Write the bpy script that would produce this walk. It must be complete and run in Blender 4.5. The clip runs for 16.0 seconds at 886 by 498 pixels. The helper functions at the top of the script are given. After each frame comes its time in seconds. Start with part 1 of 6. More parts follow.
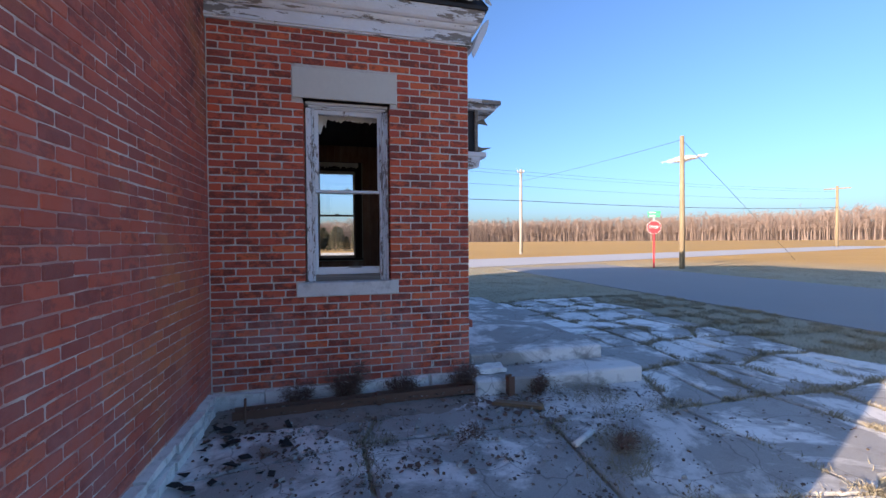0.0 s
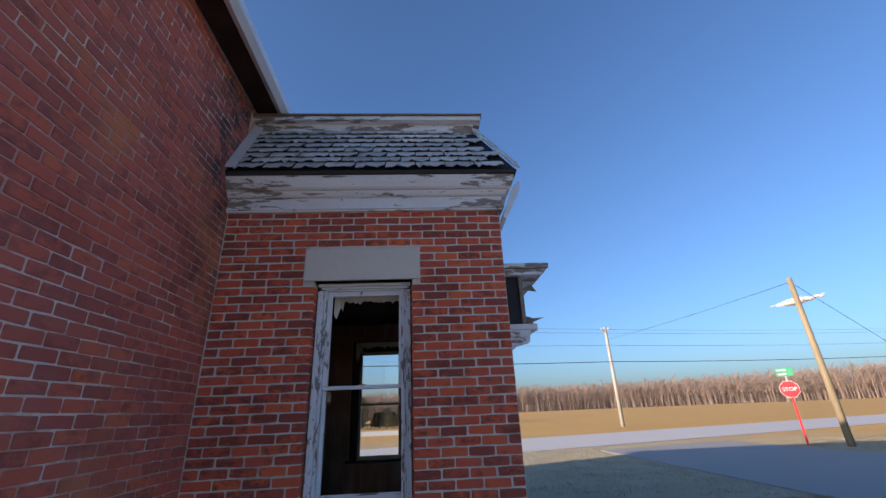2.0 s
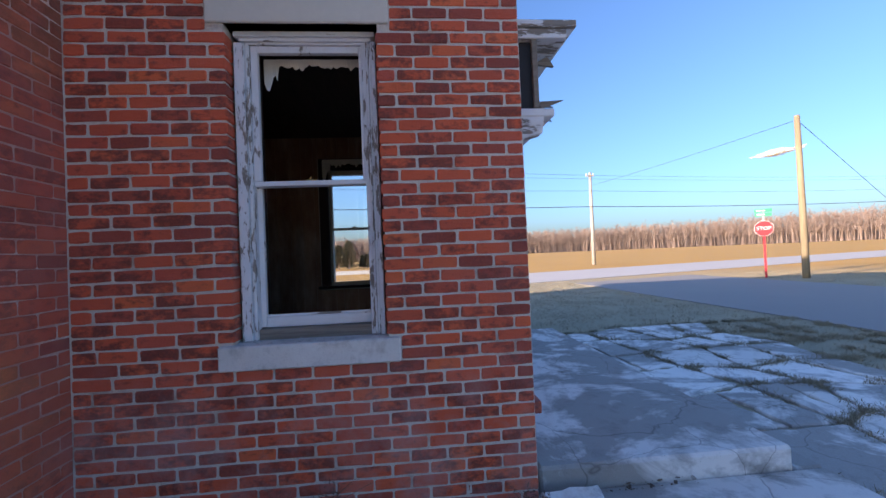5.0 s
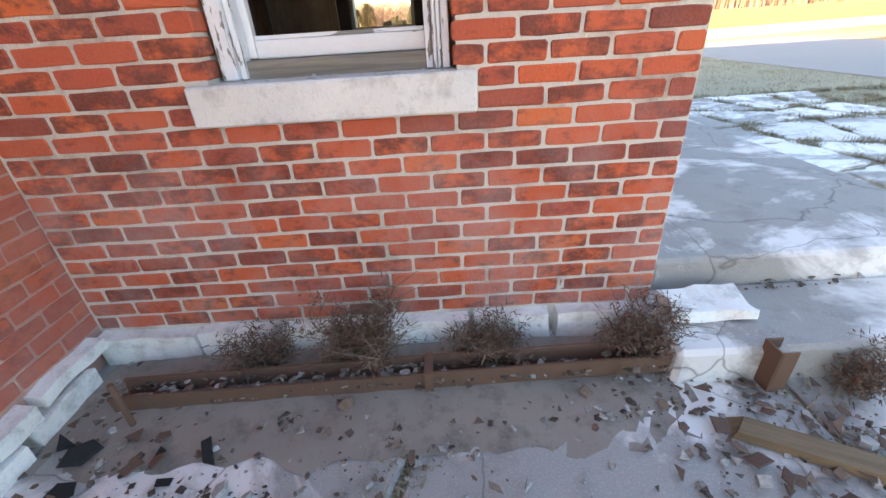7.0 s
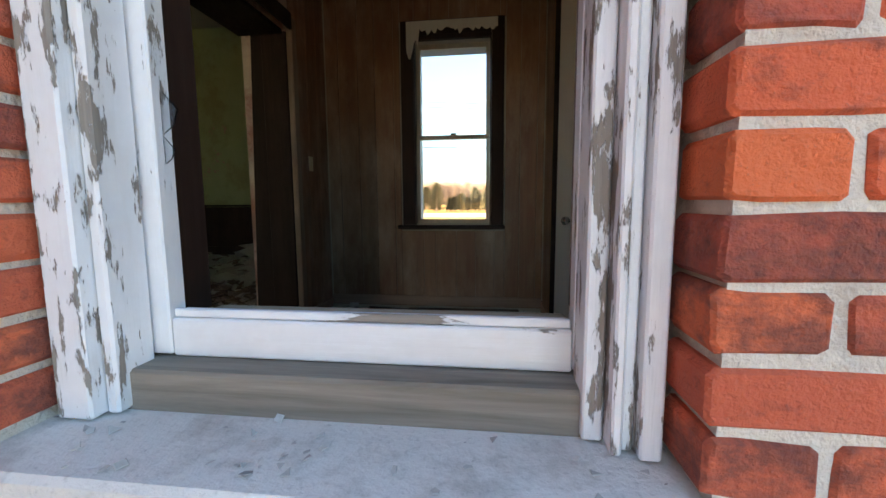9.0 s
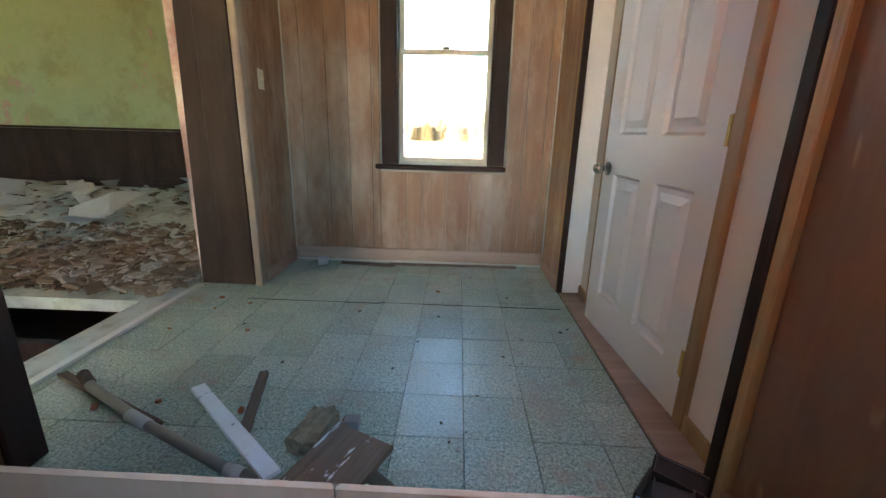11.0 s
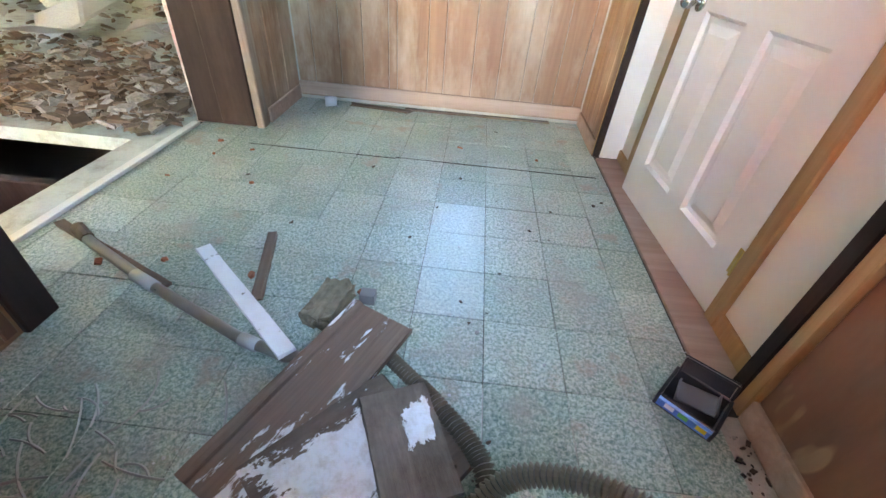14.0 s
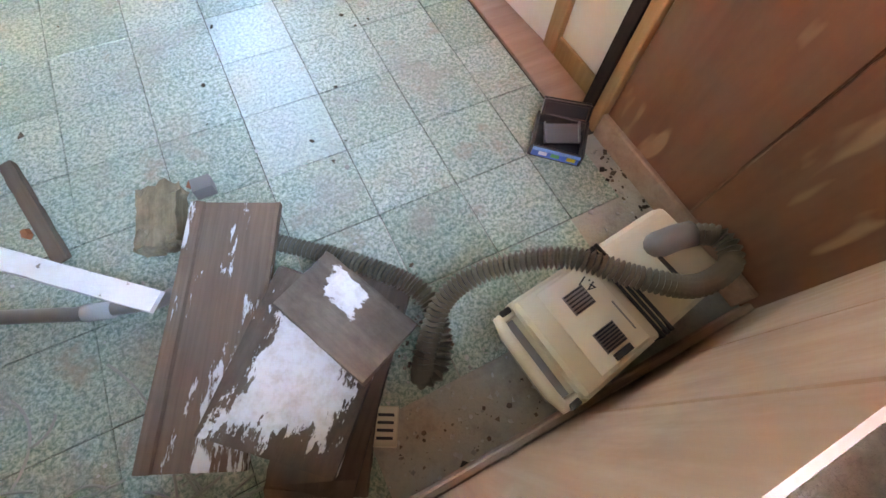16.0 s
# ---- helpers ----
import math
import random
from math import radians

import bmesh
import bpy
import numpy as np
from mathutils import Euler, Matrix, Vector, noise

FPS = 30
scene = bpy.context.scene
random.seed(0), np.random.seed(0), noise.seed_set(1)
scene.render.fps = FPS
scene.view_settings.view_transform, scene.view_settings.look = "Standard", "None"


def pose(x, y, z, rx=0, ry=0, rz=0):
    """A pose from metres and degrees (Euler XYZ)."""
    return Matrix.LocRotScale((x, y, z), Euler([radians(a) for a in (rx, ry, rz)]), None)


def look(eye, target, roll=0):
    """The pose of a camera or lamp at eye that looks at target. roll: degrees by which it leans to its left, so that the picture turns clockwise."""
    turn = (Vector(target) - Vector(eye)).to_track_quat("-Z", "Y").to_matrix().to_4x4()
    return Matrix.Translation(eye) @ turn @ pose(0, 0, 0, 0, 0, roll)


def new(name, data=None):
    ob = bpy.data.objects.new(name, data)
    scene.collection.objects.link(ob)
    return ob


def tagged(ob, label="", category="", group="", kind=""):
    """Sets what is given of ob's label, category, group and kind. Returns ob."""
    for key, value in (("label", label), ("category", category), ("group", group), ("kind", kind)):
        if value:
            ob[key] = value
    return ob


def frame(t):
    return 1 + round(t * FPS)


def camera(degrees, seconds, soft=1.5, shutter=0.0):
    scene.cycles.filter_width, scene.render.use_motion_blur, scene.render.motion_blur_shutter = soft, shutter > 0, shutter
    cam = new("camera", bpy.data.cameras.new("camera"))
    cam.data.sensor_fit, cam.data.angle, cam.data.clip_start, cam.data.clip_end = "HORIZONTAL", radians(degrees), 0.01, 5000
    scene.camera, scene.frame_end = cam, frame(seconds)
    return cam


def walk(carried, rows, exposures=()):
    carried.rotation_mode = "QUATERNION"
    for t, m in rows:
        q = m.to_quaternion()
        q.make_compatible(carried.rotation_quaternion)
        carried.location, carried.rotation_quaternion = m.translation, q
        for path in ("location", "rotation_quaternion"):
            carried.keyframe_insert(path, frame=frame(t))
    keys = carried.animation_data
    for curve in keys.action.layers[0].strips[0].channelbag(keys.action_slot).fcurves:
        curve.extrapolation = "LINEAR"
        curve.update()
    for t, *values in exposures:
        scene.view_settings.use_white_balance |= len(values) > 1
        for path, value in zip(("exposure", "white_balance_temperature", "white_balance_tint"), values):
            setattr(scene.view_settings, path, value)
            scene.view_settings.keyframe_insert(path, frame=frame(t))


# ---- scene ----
cam = camera(94.7, 16.0)
PATH = [
    (0, (-0.019, 0.076, 1.253), (0.467, 2.016, 1.213), -0.4),
    (0.5, (0.211, 0.257, 1.281), (0.575, 2.223, 1.324), -0.7),
    (1, (0.342, 0.563, 1.286), (0.643, 2.533, 1.452), -0.9),
    (1.5, (0.488, 0.782, 1.411), (0.702, 2.727, 1.824), -1.0),
    (2, (0.576, 0.842, 1.549), (0.691, 2.694, 2.295), -2.4),
    (2.5, (0.571, 0.825, 1.574), (0.636, 2.586, 2.519), -3.2),
    (3, (0.596, 0.84, 1.553), (0.649, 2.603, 2.497), -3.0),
    (3.5, (0.638, 0.909, 1.527), (0.699, 2.77, 2.259), -2.0),
    (4, (0.66, 1.2, 1.401), (0.769, 3.151, 1.83), -1.6),
    (4.5, (0.614, 1.561, 1.334), (0.776, 3.545, 1.526), -2.0),
    (5, (0.636, 1.987, 1.302), (0.808, 3.979, 1.334), -2.4),
    (5.2, (0.632, 2.113, 1.291), (0.794, 4.107, 1.256), -2.8),
    (7.3, (0.426, 2.99, 0.959), (0.395, 4.725, -0.035), -3.7),
    (7.5, (0.427, 3.09, 1.012), (0.404, 4.931, 0.232), -3.3),
    (8, (0.504, 3.445, 1.119), (0.331, 5.41, 0.791), -3.5),
    (8.5, (0.396, 3.747, 1.141), (0.243, 5.731, 0.942), -1.7),
    (8.6, (0.375, 3.801, 1.148), (0.207, 5.784, 0.948), -1.7),
    (9, (0.281, 4.006, 1.153), (0.033, 5.978, 0.927), -0.4),
    (9.5, (0.292, 4.227, 1.158), (-0.129, 6.165, 0.897), -0.7),
    (9.7, (0.286, 4.297, 1.159), (-0.128, 6.237, 0.853), 0.3),
    (11.8, (-0.069, 4.672, 1.248), (-0.014, 6.58, 0.652), 0.9),
    (12, (-0.061, 4.703, 1.282), (-0.042, 6.614, 0.691), 1.7),
    (12.5, (-0.033, 4.755, 1.235), (-0.162, 6.573, 0.411), 1.5),
    (13, (-0.041, 4.801, 1.185), (-0.13, 6.469, 0.085), 4.0),
    (13.5, (-0.041, 4.801, 1.182), (-0.094, 6.44, 0.038), 4.8),
    (14, (-0.033, 4.796, 1.176), (-0.091, 6.374, -0.052), 5.0),
    (14.5, (0.0, 4.782, 1.206), (0.096, 6.373, -0.002), 4.0),
    (15, (0.002, 4.809, 1.198), (0.283, 6.33, -0.070), 1.5),
    (15.5, (-0.033, 4.901, 1.180), (0.477, 5.947, -0.446), 6.2),
    (16, (-0.046, 4.946, 1.154), (0.408, 5.638, -0.667), 7.1),
]
EXPO = [(0, 1.32, 7000, 20), (1.0, 1.27, 7000, 20), (2.2, 0.85, 7000, 17), (3.3, 0.85, 7000, 17), (4.3, 1.32, 7000, 20), (5.2, 1.45, 7200, 22), (7.3, 3.4, 14500, 22), (7.5, 3.35, 14500, 22), (8.0, 3.15, 13000, 18), (9.0, 3.25, 11500, 14), (9.7, 4.0, 12500, 17), (11.8, 6.95, 10800, 15), (12.5, 7.25, 11200, 17), (14.5, 7.55, 12000, 20), (16, 7.9, 14500, 24)]
walk(cam, [(t, look(eye, target, roll)) for t, eye, target, roll in PATH], EXPO)

# ---- world and sun ----
SUN_EL = radians(13.0)
SUN_WAY = Vector((0.92 * math.cos(SUN_EL), 0.39 * math.cos(SUN_EL), -math.sin(SUN_EL))).normalized()
world = bpy.data.worlds.new("world")
scene.world = world
world.use_nodes = True
wn = world.node_tree
sky = wn.nodes.new("ShaderNodeTexSky")
sky.sky_type = "NISHITA"
sky.sun_disc = False
sky.sun_elevation = SUN_EL
sky.sun_rotation = math.atan2(-SUN_WAY.x, -SUN_WAY.y)
sky.air_density, sky.dust_density, sky.ozone_density = 1.0, 2.2, 6.0
wn.nodes["Background"].inputs[1].default_value = 0.15
wn.links.new(sky.outputs[0], wn.nodes["Background"].inputs[0])
sun = new("sun", bpy.data.lights.new("sun", "SUN"))
sun.data.energy, sun.data.angle, sun.data.color = 5.0, radians(0.5), (1.0, 0.84, 0.66)
sun.matrix_world = look((0, 0, 30), Vector((0, 0, 30)) + SUN_WAY)


# ---- materials ----
class Mat:
    """A node material: principled shader and helpers that return sockets."""

    def __init__(self, name, rough=0.8, metal=0.0):
        self.m = bpy.data.materials.new(name)
        self.m.use_nodes = True
        self.t = self.m.node_tree
        self.p = self.t.nodes["Principled BSDF"]
        self.p.inputs["Roughness"].default_value = rough
        self.p.inputs["Metallic"].default_value = metal
        self.geo = self.t.nodes.new("ShaderNodeNewGeometry")
        self.tc = self.t.nodes.new("ShaderNodeTexCoord")
        self.oi = self.t.nodes.new("ShaderNodeObjectInfo")

    def put(self, sock, v):
        if isinstance(v, bpy.types.NodeSocket):
            self.t.links.new(v, sock)
        elif isinstance(v, (tuple, list)) and len(v) == 3 and sock.type == "RGBA":
            sock.default_value = (*v, 1)
        else:
            sock.default_value = v

    def at(self, scale=(1, 1, 1), local=False, rot=(0, 0, 0)):
        n = self.t.nodes.new("ShaderNodeMapping")
        self.put(n.inputs[0], self.tc.outputs["Object"] if local else self.geo.outputs["Position"])
        n.inputs["Scale"].default_value = scale
        n.inputs["Rotation"].default_value = rot
        return n.outputs[0]

    def noise(self, vec, scale=1.0, detail=4.0, rough=0.6, dist=0.0):
        n = self.t.nodes.new("ShaderNodeTexNoise")
        self.put(n.inputs["Vector"], vec)
        n.inputs["Scale"].default_value, n.inputs["Detail"].default_value = scale, detail
        n.inputs["Roughness"].default_value, n.inputs["Distortion"].default_value = rough, dist
        return n.outputs[0]

    def noise_warp(self, scale):
        """Positions pushed about by noise, for wandering cracks."""
        n = self.t.nodes.new("ShaderNodeTexNoise")
        self.put(n.inputs["Vector"], self.at())
        n.inputs["Scale"].default_value, n.inputs["Detail"].default_value = scale, 4
        m = self.t.nodes.new("ShaderNodeVectorMath")
        m.operation = "MULTIPLY_ADD"
        self.put(m.inputs[0], n.outputs["Color"])
        m.inputs[1].default_value = (0.6, 0.6, 0.6)
        self.put(m.inputs[2], self.at())
        return m.outputs[0]

    def cells(self, vec, scale=1.0, out=0, feature="F1"):
        n = self.t.nodes.new("ShaderNodeTexVoronoi")
        n.feature = feature
        self.put(n.inputs["Vector"], vec)
        n.inputs["Scale"].default_value = scale
        return n.outputs[out]

    def ramp(self, fac, *stops):
        n = self.t.nodes.new("ShaderNodeValToRGB")
        self.put(n.inputs[0], fac)
        r = n.color_ramp
        while len(r.elements) < len(stops):
            r.elements.new(0.5)
        for e, (p, c) in zip(r.elements, stops):
            e.position = p
            e.color = (c, c, c, 1) if isinstance(c, (int, float)) else (*c, 1)
        return n.outputs[0]

    def mix(self, fac, a, b, mode="MIX"):
        n = self.t.nodes.new("ShaderNodeMix")
        n.data_type, n.blend_type = "RGBA", mode
        self.put(n.inputs[0], fac), self.put(n.inputs[6], a), self.put(n.inputs[7], b)
        return n.outputs[2]

    def math(self, op, a, b=0.0):
        n = self.t.nodes.new("ShaderNodeMath")
        n.operation = op
        self.put(n.inputs[0], a), self.put(n.inputs[1], b)
        return n.outputs[0]

    def rand(self):
        s = self.math("ADD", self.oi.outputs["Random"], self.geo.outputs["Random Per Island"])
        return self.math("FRACT", s)

    def sep(self, vec, i):
        n = self.t.nodes.new("ShaderNodeSeparateXYZ")
        self.put(n.inputs[0], vec)
        return n.outputs[i]

    def bump(self, h, strength=0.3, dist=0.01):
        n = self.t.nodes.new("ShaderNodeBump")
        n.inputs["Strength"].default_value, n.inputs["Distance"].default_value = strength, dist
        self.put(n.inputs["Height"], h)
        self.put(self.p.inputs["Normal"], n.outputs[0])

    def done(self, colour, rough=None):
        self.put(self.p.inputs["Base Color"], colour)
        if rough is not None:
            self.put(self.p.inputs["Roughness"], rough)
        return self.m


def plain(name, c, rough=0.6, metal=0.0, vary=0.25, scale=12.0, bump=0.15):
    k = Mat(name, rough, metal)
    n = k.noise(k.at(), scale, 5)
    n2 = k.noise(k.at(), scale * 0.13, 3)
    lo = tuple(x * (1 - vary) for x in c)
    hi = tuple(min(1, x * (1 + vary)) for x in c)
    col = k.mix(n2, k.mix(n, lo, hi), c)
    k.bump(n, bump, 0.004)
    return k.done(col, k.ramp(n, (0.2, max(0.05, rough - 0.12)), (0.8, min(1, rough + 0.1))))


def brick_material(name, dusty):
    """Old soft red brick: each one of its own shade, flashed dark in patches, with salts low on the wall."""
    k = Mat(name, 0.85)
    r = k.rand()
    r2 = k.math("FRACT", k.math("MULTIPLY", r, 7.31))
    base = k.ramp(r, (0.0, (0.34, 0.066, 0.045)), (0.14, (0.58, 0.10, 0.05)), (0.4, (0.74, 0.125, 0.05)), (0.62, (0.66, 0.11, 0.052)), (0.76, (0.80, 0.165, 0.055)), (0.86, (0.60, 0.10, 0.058)), (0.93, (0.36, 0.062, 0.04)), (1.0, (0.24, 0.052, 0.038)))
    big = k.noise(k.at(), 2.1, 4)
    fine = k.noise(k.at(), 90, 5)
    grit = k.noise(k.at(), 260, 3)
    mid = k.noise(k.at((1, 1, 1.6)), 13, 5, 0.65)
    flash = k.ramp(k.math("ADD", mid, k.math("MULTIPLY", k.math("SUBTRACT", r2, 0.5), 0.26)), (0.48, 0.0), (0.66, 1.0))
    col = k.mix(k.math("MULTIPLY", flash, 0.88), base, (0.13, 0.034, 0.028))
    col = k.mix(k.ramp(fine, (0.35, 0.0), (0.75, 0.3)), col, (0.72, 0.17, 0.08))
    col = k.mix(k.ramp(grit, (0.62, 0.0), (0.75, 0.5)), col, (0.22, 0.08, 0.06))
    z = k.sep(k.geo.outputs["Position"], 2)
    # salts in a band near the ground
    low = k.ramp(z, (0.0, 0.9), (0.35, 0.75), (0.8, 0.0))
    veil = k.math("MULTIPLY", k.ramp(k.noise(k.at(), 3.3, 6, 0.7), (0.40, 0.0), (0.66, 1.0)), k.math("ADD", k.math("MULTIPLY", low, 0.7), dusty))
    col = k.mix(k.math("MULTIPLY", veil, 0.8), col, (0.50, 0.33, 0.31) if dusty < 0.2 else (0.58, 0.24, 0.21))
    col = k.mix(k.ramp(big, (0.5, 0.0), (0.7, 0.2 + dusty * 0.7)), col, (0.40, 0.12, 0.10))
    if dusty > 0.2:
        # one dull red over all, black mildew under the eave in the corner, and a patch of orange bricks
        col = k.mix(0.35, col, (0.46, 0.125, 0.095))
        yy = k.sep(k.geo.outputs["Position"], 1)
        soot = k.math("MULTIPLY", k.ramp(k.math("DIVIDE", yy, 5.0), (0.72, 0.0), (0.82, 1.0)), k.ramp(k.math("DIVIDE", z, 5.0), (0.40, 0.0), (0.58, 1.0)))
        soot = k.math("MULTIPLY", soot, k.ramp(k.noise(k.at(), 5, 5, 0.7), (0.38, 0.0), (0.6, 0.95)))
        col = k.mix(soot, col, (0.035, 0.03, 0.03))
        col = k.mix(k.ramp(k.noise(k.at((1, 1, 1)), 0.75, 3), (0.53, 0.0), (0.66, 0.6)), col, k.mix(r2, (0.40, 0.12, 0.07), (0.80, 0.27, 0.095)))
    k.bump(k.math("ADD", k.math("ADD", fine, k.math("MULTIPLY", grit, 0.5)), k.math("MULTIPLY", mid, 1.8)), 0.9, 0.006)
    return k.done(col, k.ramp(fine, (0.2, 0.75), (0.8, 0.95)))


def mortar_material(name="mortar", dim=(1, 1, 1)):
    k = Mat(name, 0.95)
    a = k.noise(k.at(), 120, 4)
    b = k.noise(k.at(), 6, 4)
    k.bump(k.math("ADD", a, k.math("MULTIPLY", k.noise(k.at(), 26, 4), 1.5)), 0.9, 0.008)
    col = k.mix(b, k.mix(a, (0.54, 0.50, 0.44), (0.80, 0.76, 0.68)), (0.64, 0.58, 0.51))
    col = k.mix(k.ramp(k.noise(k.at(), 3.7, 6, 0.7), (0.5, 0.0), (0.68, 0.8)), col, (0.34, 0.25, 0.20))
    return k.done(col)


def washed_mortar_material():
    """Mortar rubbed over with brick dust, raked out pale in patches."""
    k = Mat("brick_dusted_mortar", 0.95)
    a, b, f = k.noise(k.at(), 1.1, 5, 0.65, 0.4), k.noise(k.at(), 6.5, 5, 0.7), k.noise(k.at(), 130, 4)
    col = k.mix(b, (0.46, 0.23, 0.19), (0.62, 0.36, 0.30))
    col = k.mix(k.ramp(k.math("ADD", k.math("MULTIPLY", a, 0.7), k.math("MULTIPLY", b, 0.3)), (0.485, 0.0), (0.575, 0.9)), col, (0.74, 0.63, 0.55))
    k.bump(k.math("ADD", f, b), 0.8, 0.008)
    return k.done(k.mix(k.ramp(f, (0.5, 0.0), (0.75, 0.25)), col, (0.30, 0.17, 0.14)))


def stone_material(name, c=(0.52, 0.51, 0.48), dirt=(0.22, 0.20, 0.17)):
    k = Mat(name, 0.9)
    a, b, f = k.noise(k.at(), 9, 6, 0.7), k.noise(k.at(), 2.2, 4), k.noise(k.at(), 110, 4)
    hi = tuple(min(1, x * 1.25) for x in c)
    col = k.mix(k.ramp(b, (0.3, 0), (0.7, 1)), c, hi)
    col = k.mix(k.ramp(a, (0.5, 0.0), (0.75, 0.7)), col, dirt)
    col = k.mix(k.ramp(f, (0.55, 0.0), (0.75, 0.3)), col, (0.2, 0.2, 0.19))
    k.bump(k.math("ADD", a, k.math("MULTIPLY", f, 0.35)), 0.5, 0.012)
    return k.done(col)


def slab_material(name="old_concrete", dim=1.0, stain=0.47):
    """Pale frosted concrete with dark damp stains, grit and hair cracks."""
    k = Mat(name, 0.9)
    a, b, f = k.noise(k.at(), 0.9, 6, 0.65, 0.5), k.noise(k.at(), 5.5, 6, 0.7), k.noise(k.at(), 140, 3)
    r = k.rand()
    base = k.mix(r, (0.56 * dim, 0.555 * dim, 0.53 * dim), (0.68 * dim, 0.675 * dim, 0.65 * dim))
    col = k.mix(k.ramp(a, (stain, 0.0), (stain + 0.07, 0.85)), base, (0.25, 0.245, 0.23))
    col = k.mix(k.ramp(b, (0.52, 0.0), (0.70, 0.55)), col, (0.20, 0.19, 0.17))
    col = k.mix(k.ramp(f, (0.5, 0.0), (0.8, 0.35)), col, (0.66, 0.65, 0.62))
    spots = k.ramp(k.cells(k.at(), 28), (0.05, 0.75), (0.13, 0.0))
    col = k.mix(k.math("MULTIPLY", spots, k.ramp(b, (0.45, 0.0), (0.6, 1.0))), col, (0.12, 0.105, 0.09))
    crack = k.ramp(k.cells(k.noise_warp(1.2), 1.1, 0, "DISTANCE_TO_EDGE"), (0.0015, 0.6), (0.005, 0.0))
    col = k.mix(crack, col, (0.09, 0.08, 0.065))
    k.bump(k.math("ADD", k.math("ADD", f, b), k.math("MULTIPLY", crack, -2.0)), 0.4, 0.006)
    return k.done(col, k.ramp(b, (0.3, 0.85), (0.7, 0.97)))


def peeling(name, bare=0.5, along=2, tint=(0.80, 0.82, 0.84), local=False, size=1.0, under=((0.16, 0.135, 0.115), (0.36, 0.32, 0.285))):
    """White paint flaking off grey weathered wood, flakes drawn out along one axis."""
    k = Mat(name, 0.6)
    sc = [1.0, 1.0, 1.0]
    sc[along] = 0.22
    v = k.at(sc, local)
    p = k.noise(v, 26 / size, 6, 0.68, 0.15)
    p2 = k.noise(v, 6 / size, 3)
    s = [1.0, 1.0, 1.0]
    s[along] = 0.04
    g = k.noise(k.at(s, local), 140, 4)
    wood = k.mix(g, *under)
    m = k.ramp(k.math("ADD", k.math("MULTIPLY", p, 0.6), k.math("MULTIPLY", p2, 0.4)), (bare - 0.008, 0.0), (bare + 0.008, 1.0))
    paint = k.mix(k.noise(k.at(), 30, 4), tuple(x * 0.86 for x in tint), tint)
    paint = k.mix(k.ramp(k.noise(k.at(sc, local), 7, 5, 0.7), (0.48, 0.0), (0.75, 0.5)), paint, (0.62, 0.56, 0.50))
    k.bump(k.math("ADD", k.math("MULTIPLY", m, 1.0), k.math("MULTIPLY", g, 0.35)), 0.75, 0.004)
    return k.done(k.mix(m, wood, paint), k.ramp(m, (0, 0.92), (1, 0.5)))


def wood(name, dark, light, along=2, rough=0.6, scale=30.0, local=False, bump=0.2, stain=None, scuff=None):
    k = Mat(name, rough)
    s = [1.0, 1.0, 1.0]
    s[along] = 0.06
    g = k.noise(k.at(s, local), scale, 6, 0.65, 0.6)
    g2 = k.noise(k.at(s, local), scale * 5, 3)
    big = k.noise(k.at(local=local), 2.3, 3)
    col = k.mix(k.ramp(g, (0.3, 0), (0.7, 1)), dark, light)
    col = k.mix(k.math("MULTIPLY", g2, 0.3), col, dark)
    if scuff:
        col = k.mix(k.ramp(k.noise(k.at((1, 1, 0.3)), 7.5, 3, 0.5), (0.625, 0.0), (0.655, 0.8)), col, scuff)
    if stain:
        col = k.mix(k.ramp(k.noise(k.at([1 if i != along else 0.35 for i in range(3)]), 3.0, 6, 0.7), (0.45, 0.0), (0.7, 0.75)), col, stain)
    col = k.mix(k.ramp(k.rand(), (0, 0.0), (1, 0.22)), col, dark)
    col = k.mix(k.ramp(big, (0.35, 0.25), (0.6, 0.0)), col, dark)
    k.bump(k.math("ADD", g, k.math("MULTIPLY", g2, 0.5)), bump, 0.003)
    return k.done(col, k.ramp(g2, (0.2, rough - 0.1), (0.8, min(1, rough + 0.15))))


def tile_material(name="marbled_vinyl", lift=0.0):
    k = Mat(name, 0.35)
    r = k.rand()
    sp = k.noise(k.at((1, 1, 1)), 105, 6, 0.8, 0.4)
    lo = k.mix(r, (0.075, 0.165, 0.13), (0.12, 0.215, 0.175))
    hi = k.mix(r, (0.46, 0.535, 0.44), (0.60, 0.655, 0.555))
    col = k.mix(k.ramp(sp, (0.40, 0.0), (0.62, 1.0)), lo, hi)
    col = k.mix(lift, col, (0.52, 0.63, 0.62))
    dirt = k.ramp(k.noise(k.at(), 4.2, 6, 0.7), (0.52, 0.0), (0.72, 0.75))
    col = k.mix(dirt, col, (0.30, 0.27, 0.23))
    col = k.mix(k.ramp(k.noise(k.at(), 6.5, 4), (0.60, 0.0), (0.70, 0.65)), col, (0.33, 0.23, 0.165))
    k.bump(k.noise(k.at(), 18, 4), 0.12, 0.004)
    return k.done(col, k.ramp(k.noise(k.at(), 7, 5), (0.3, 0.30), (0.7, 0.6)))


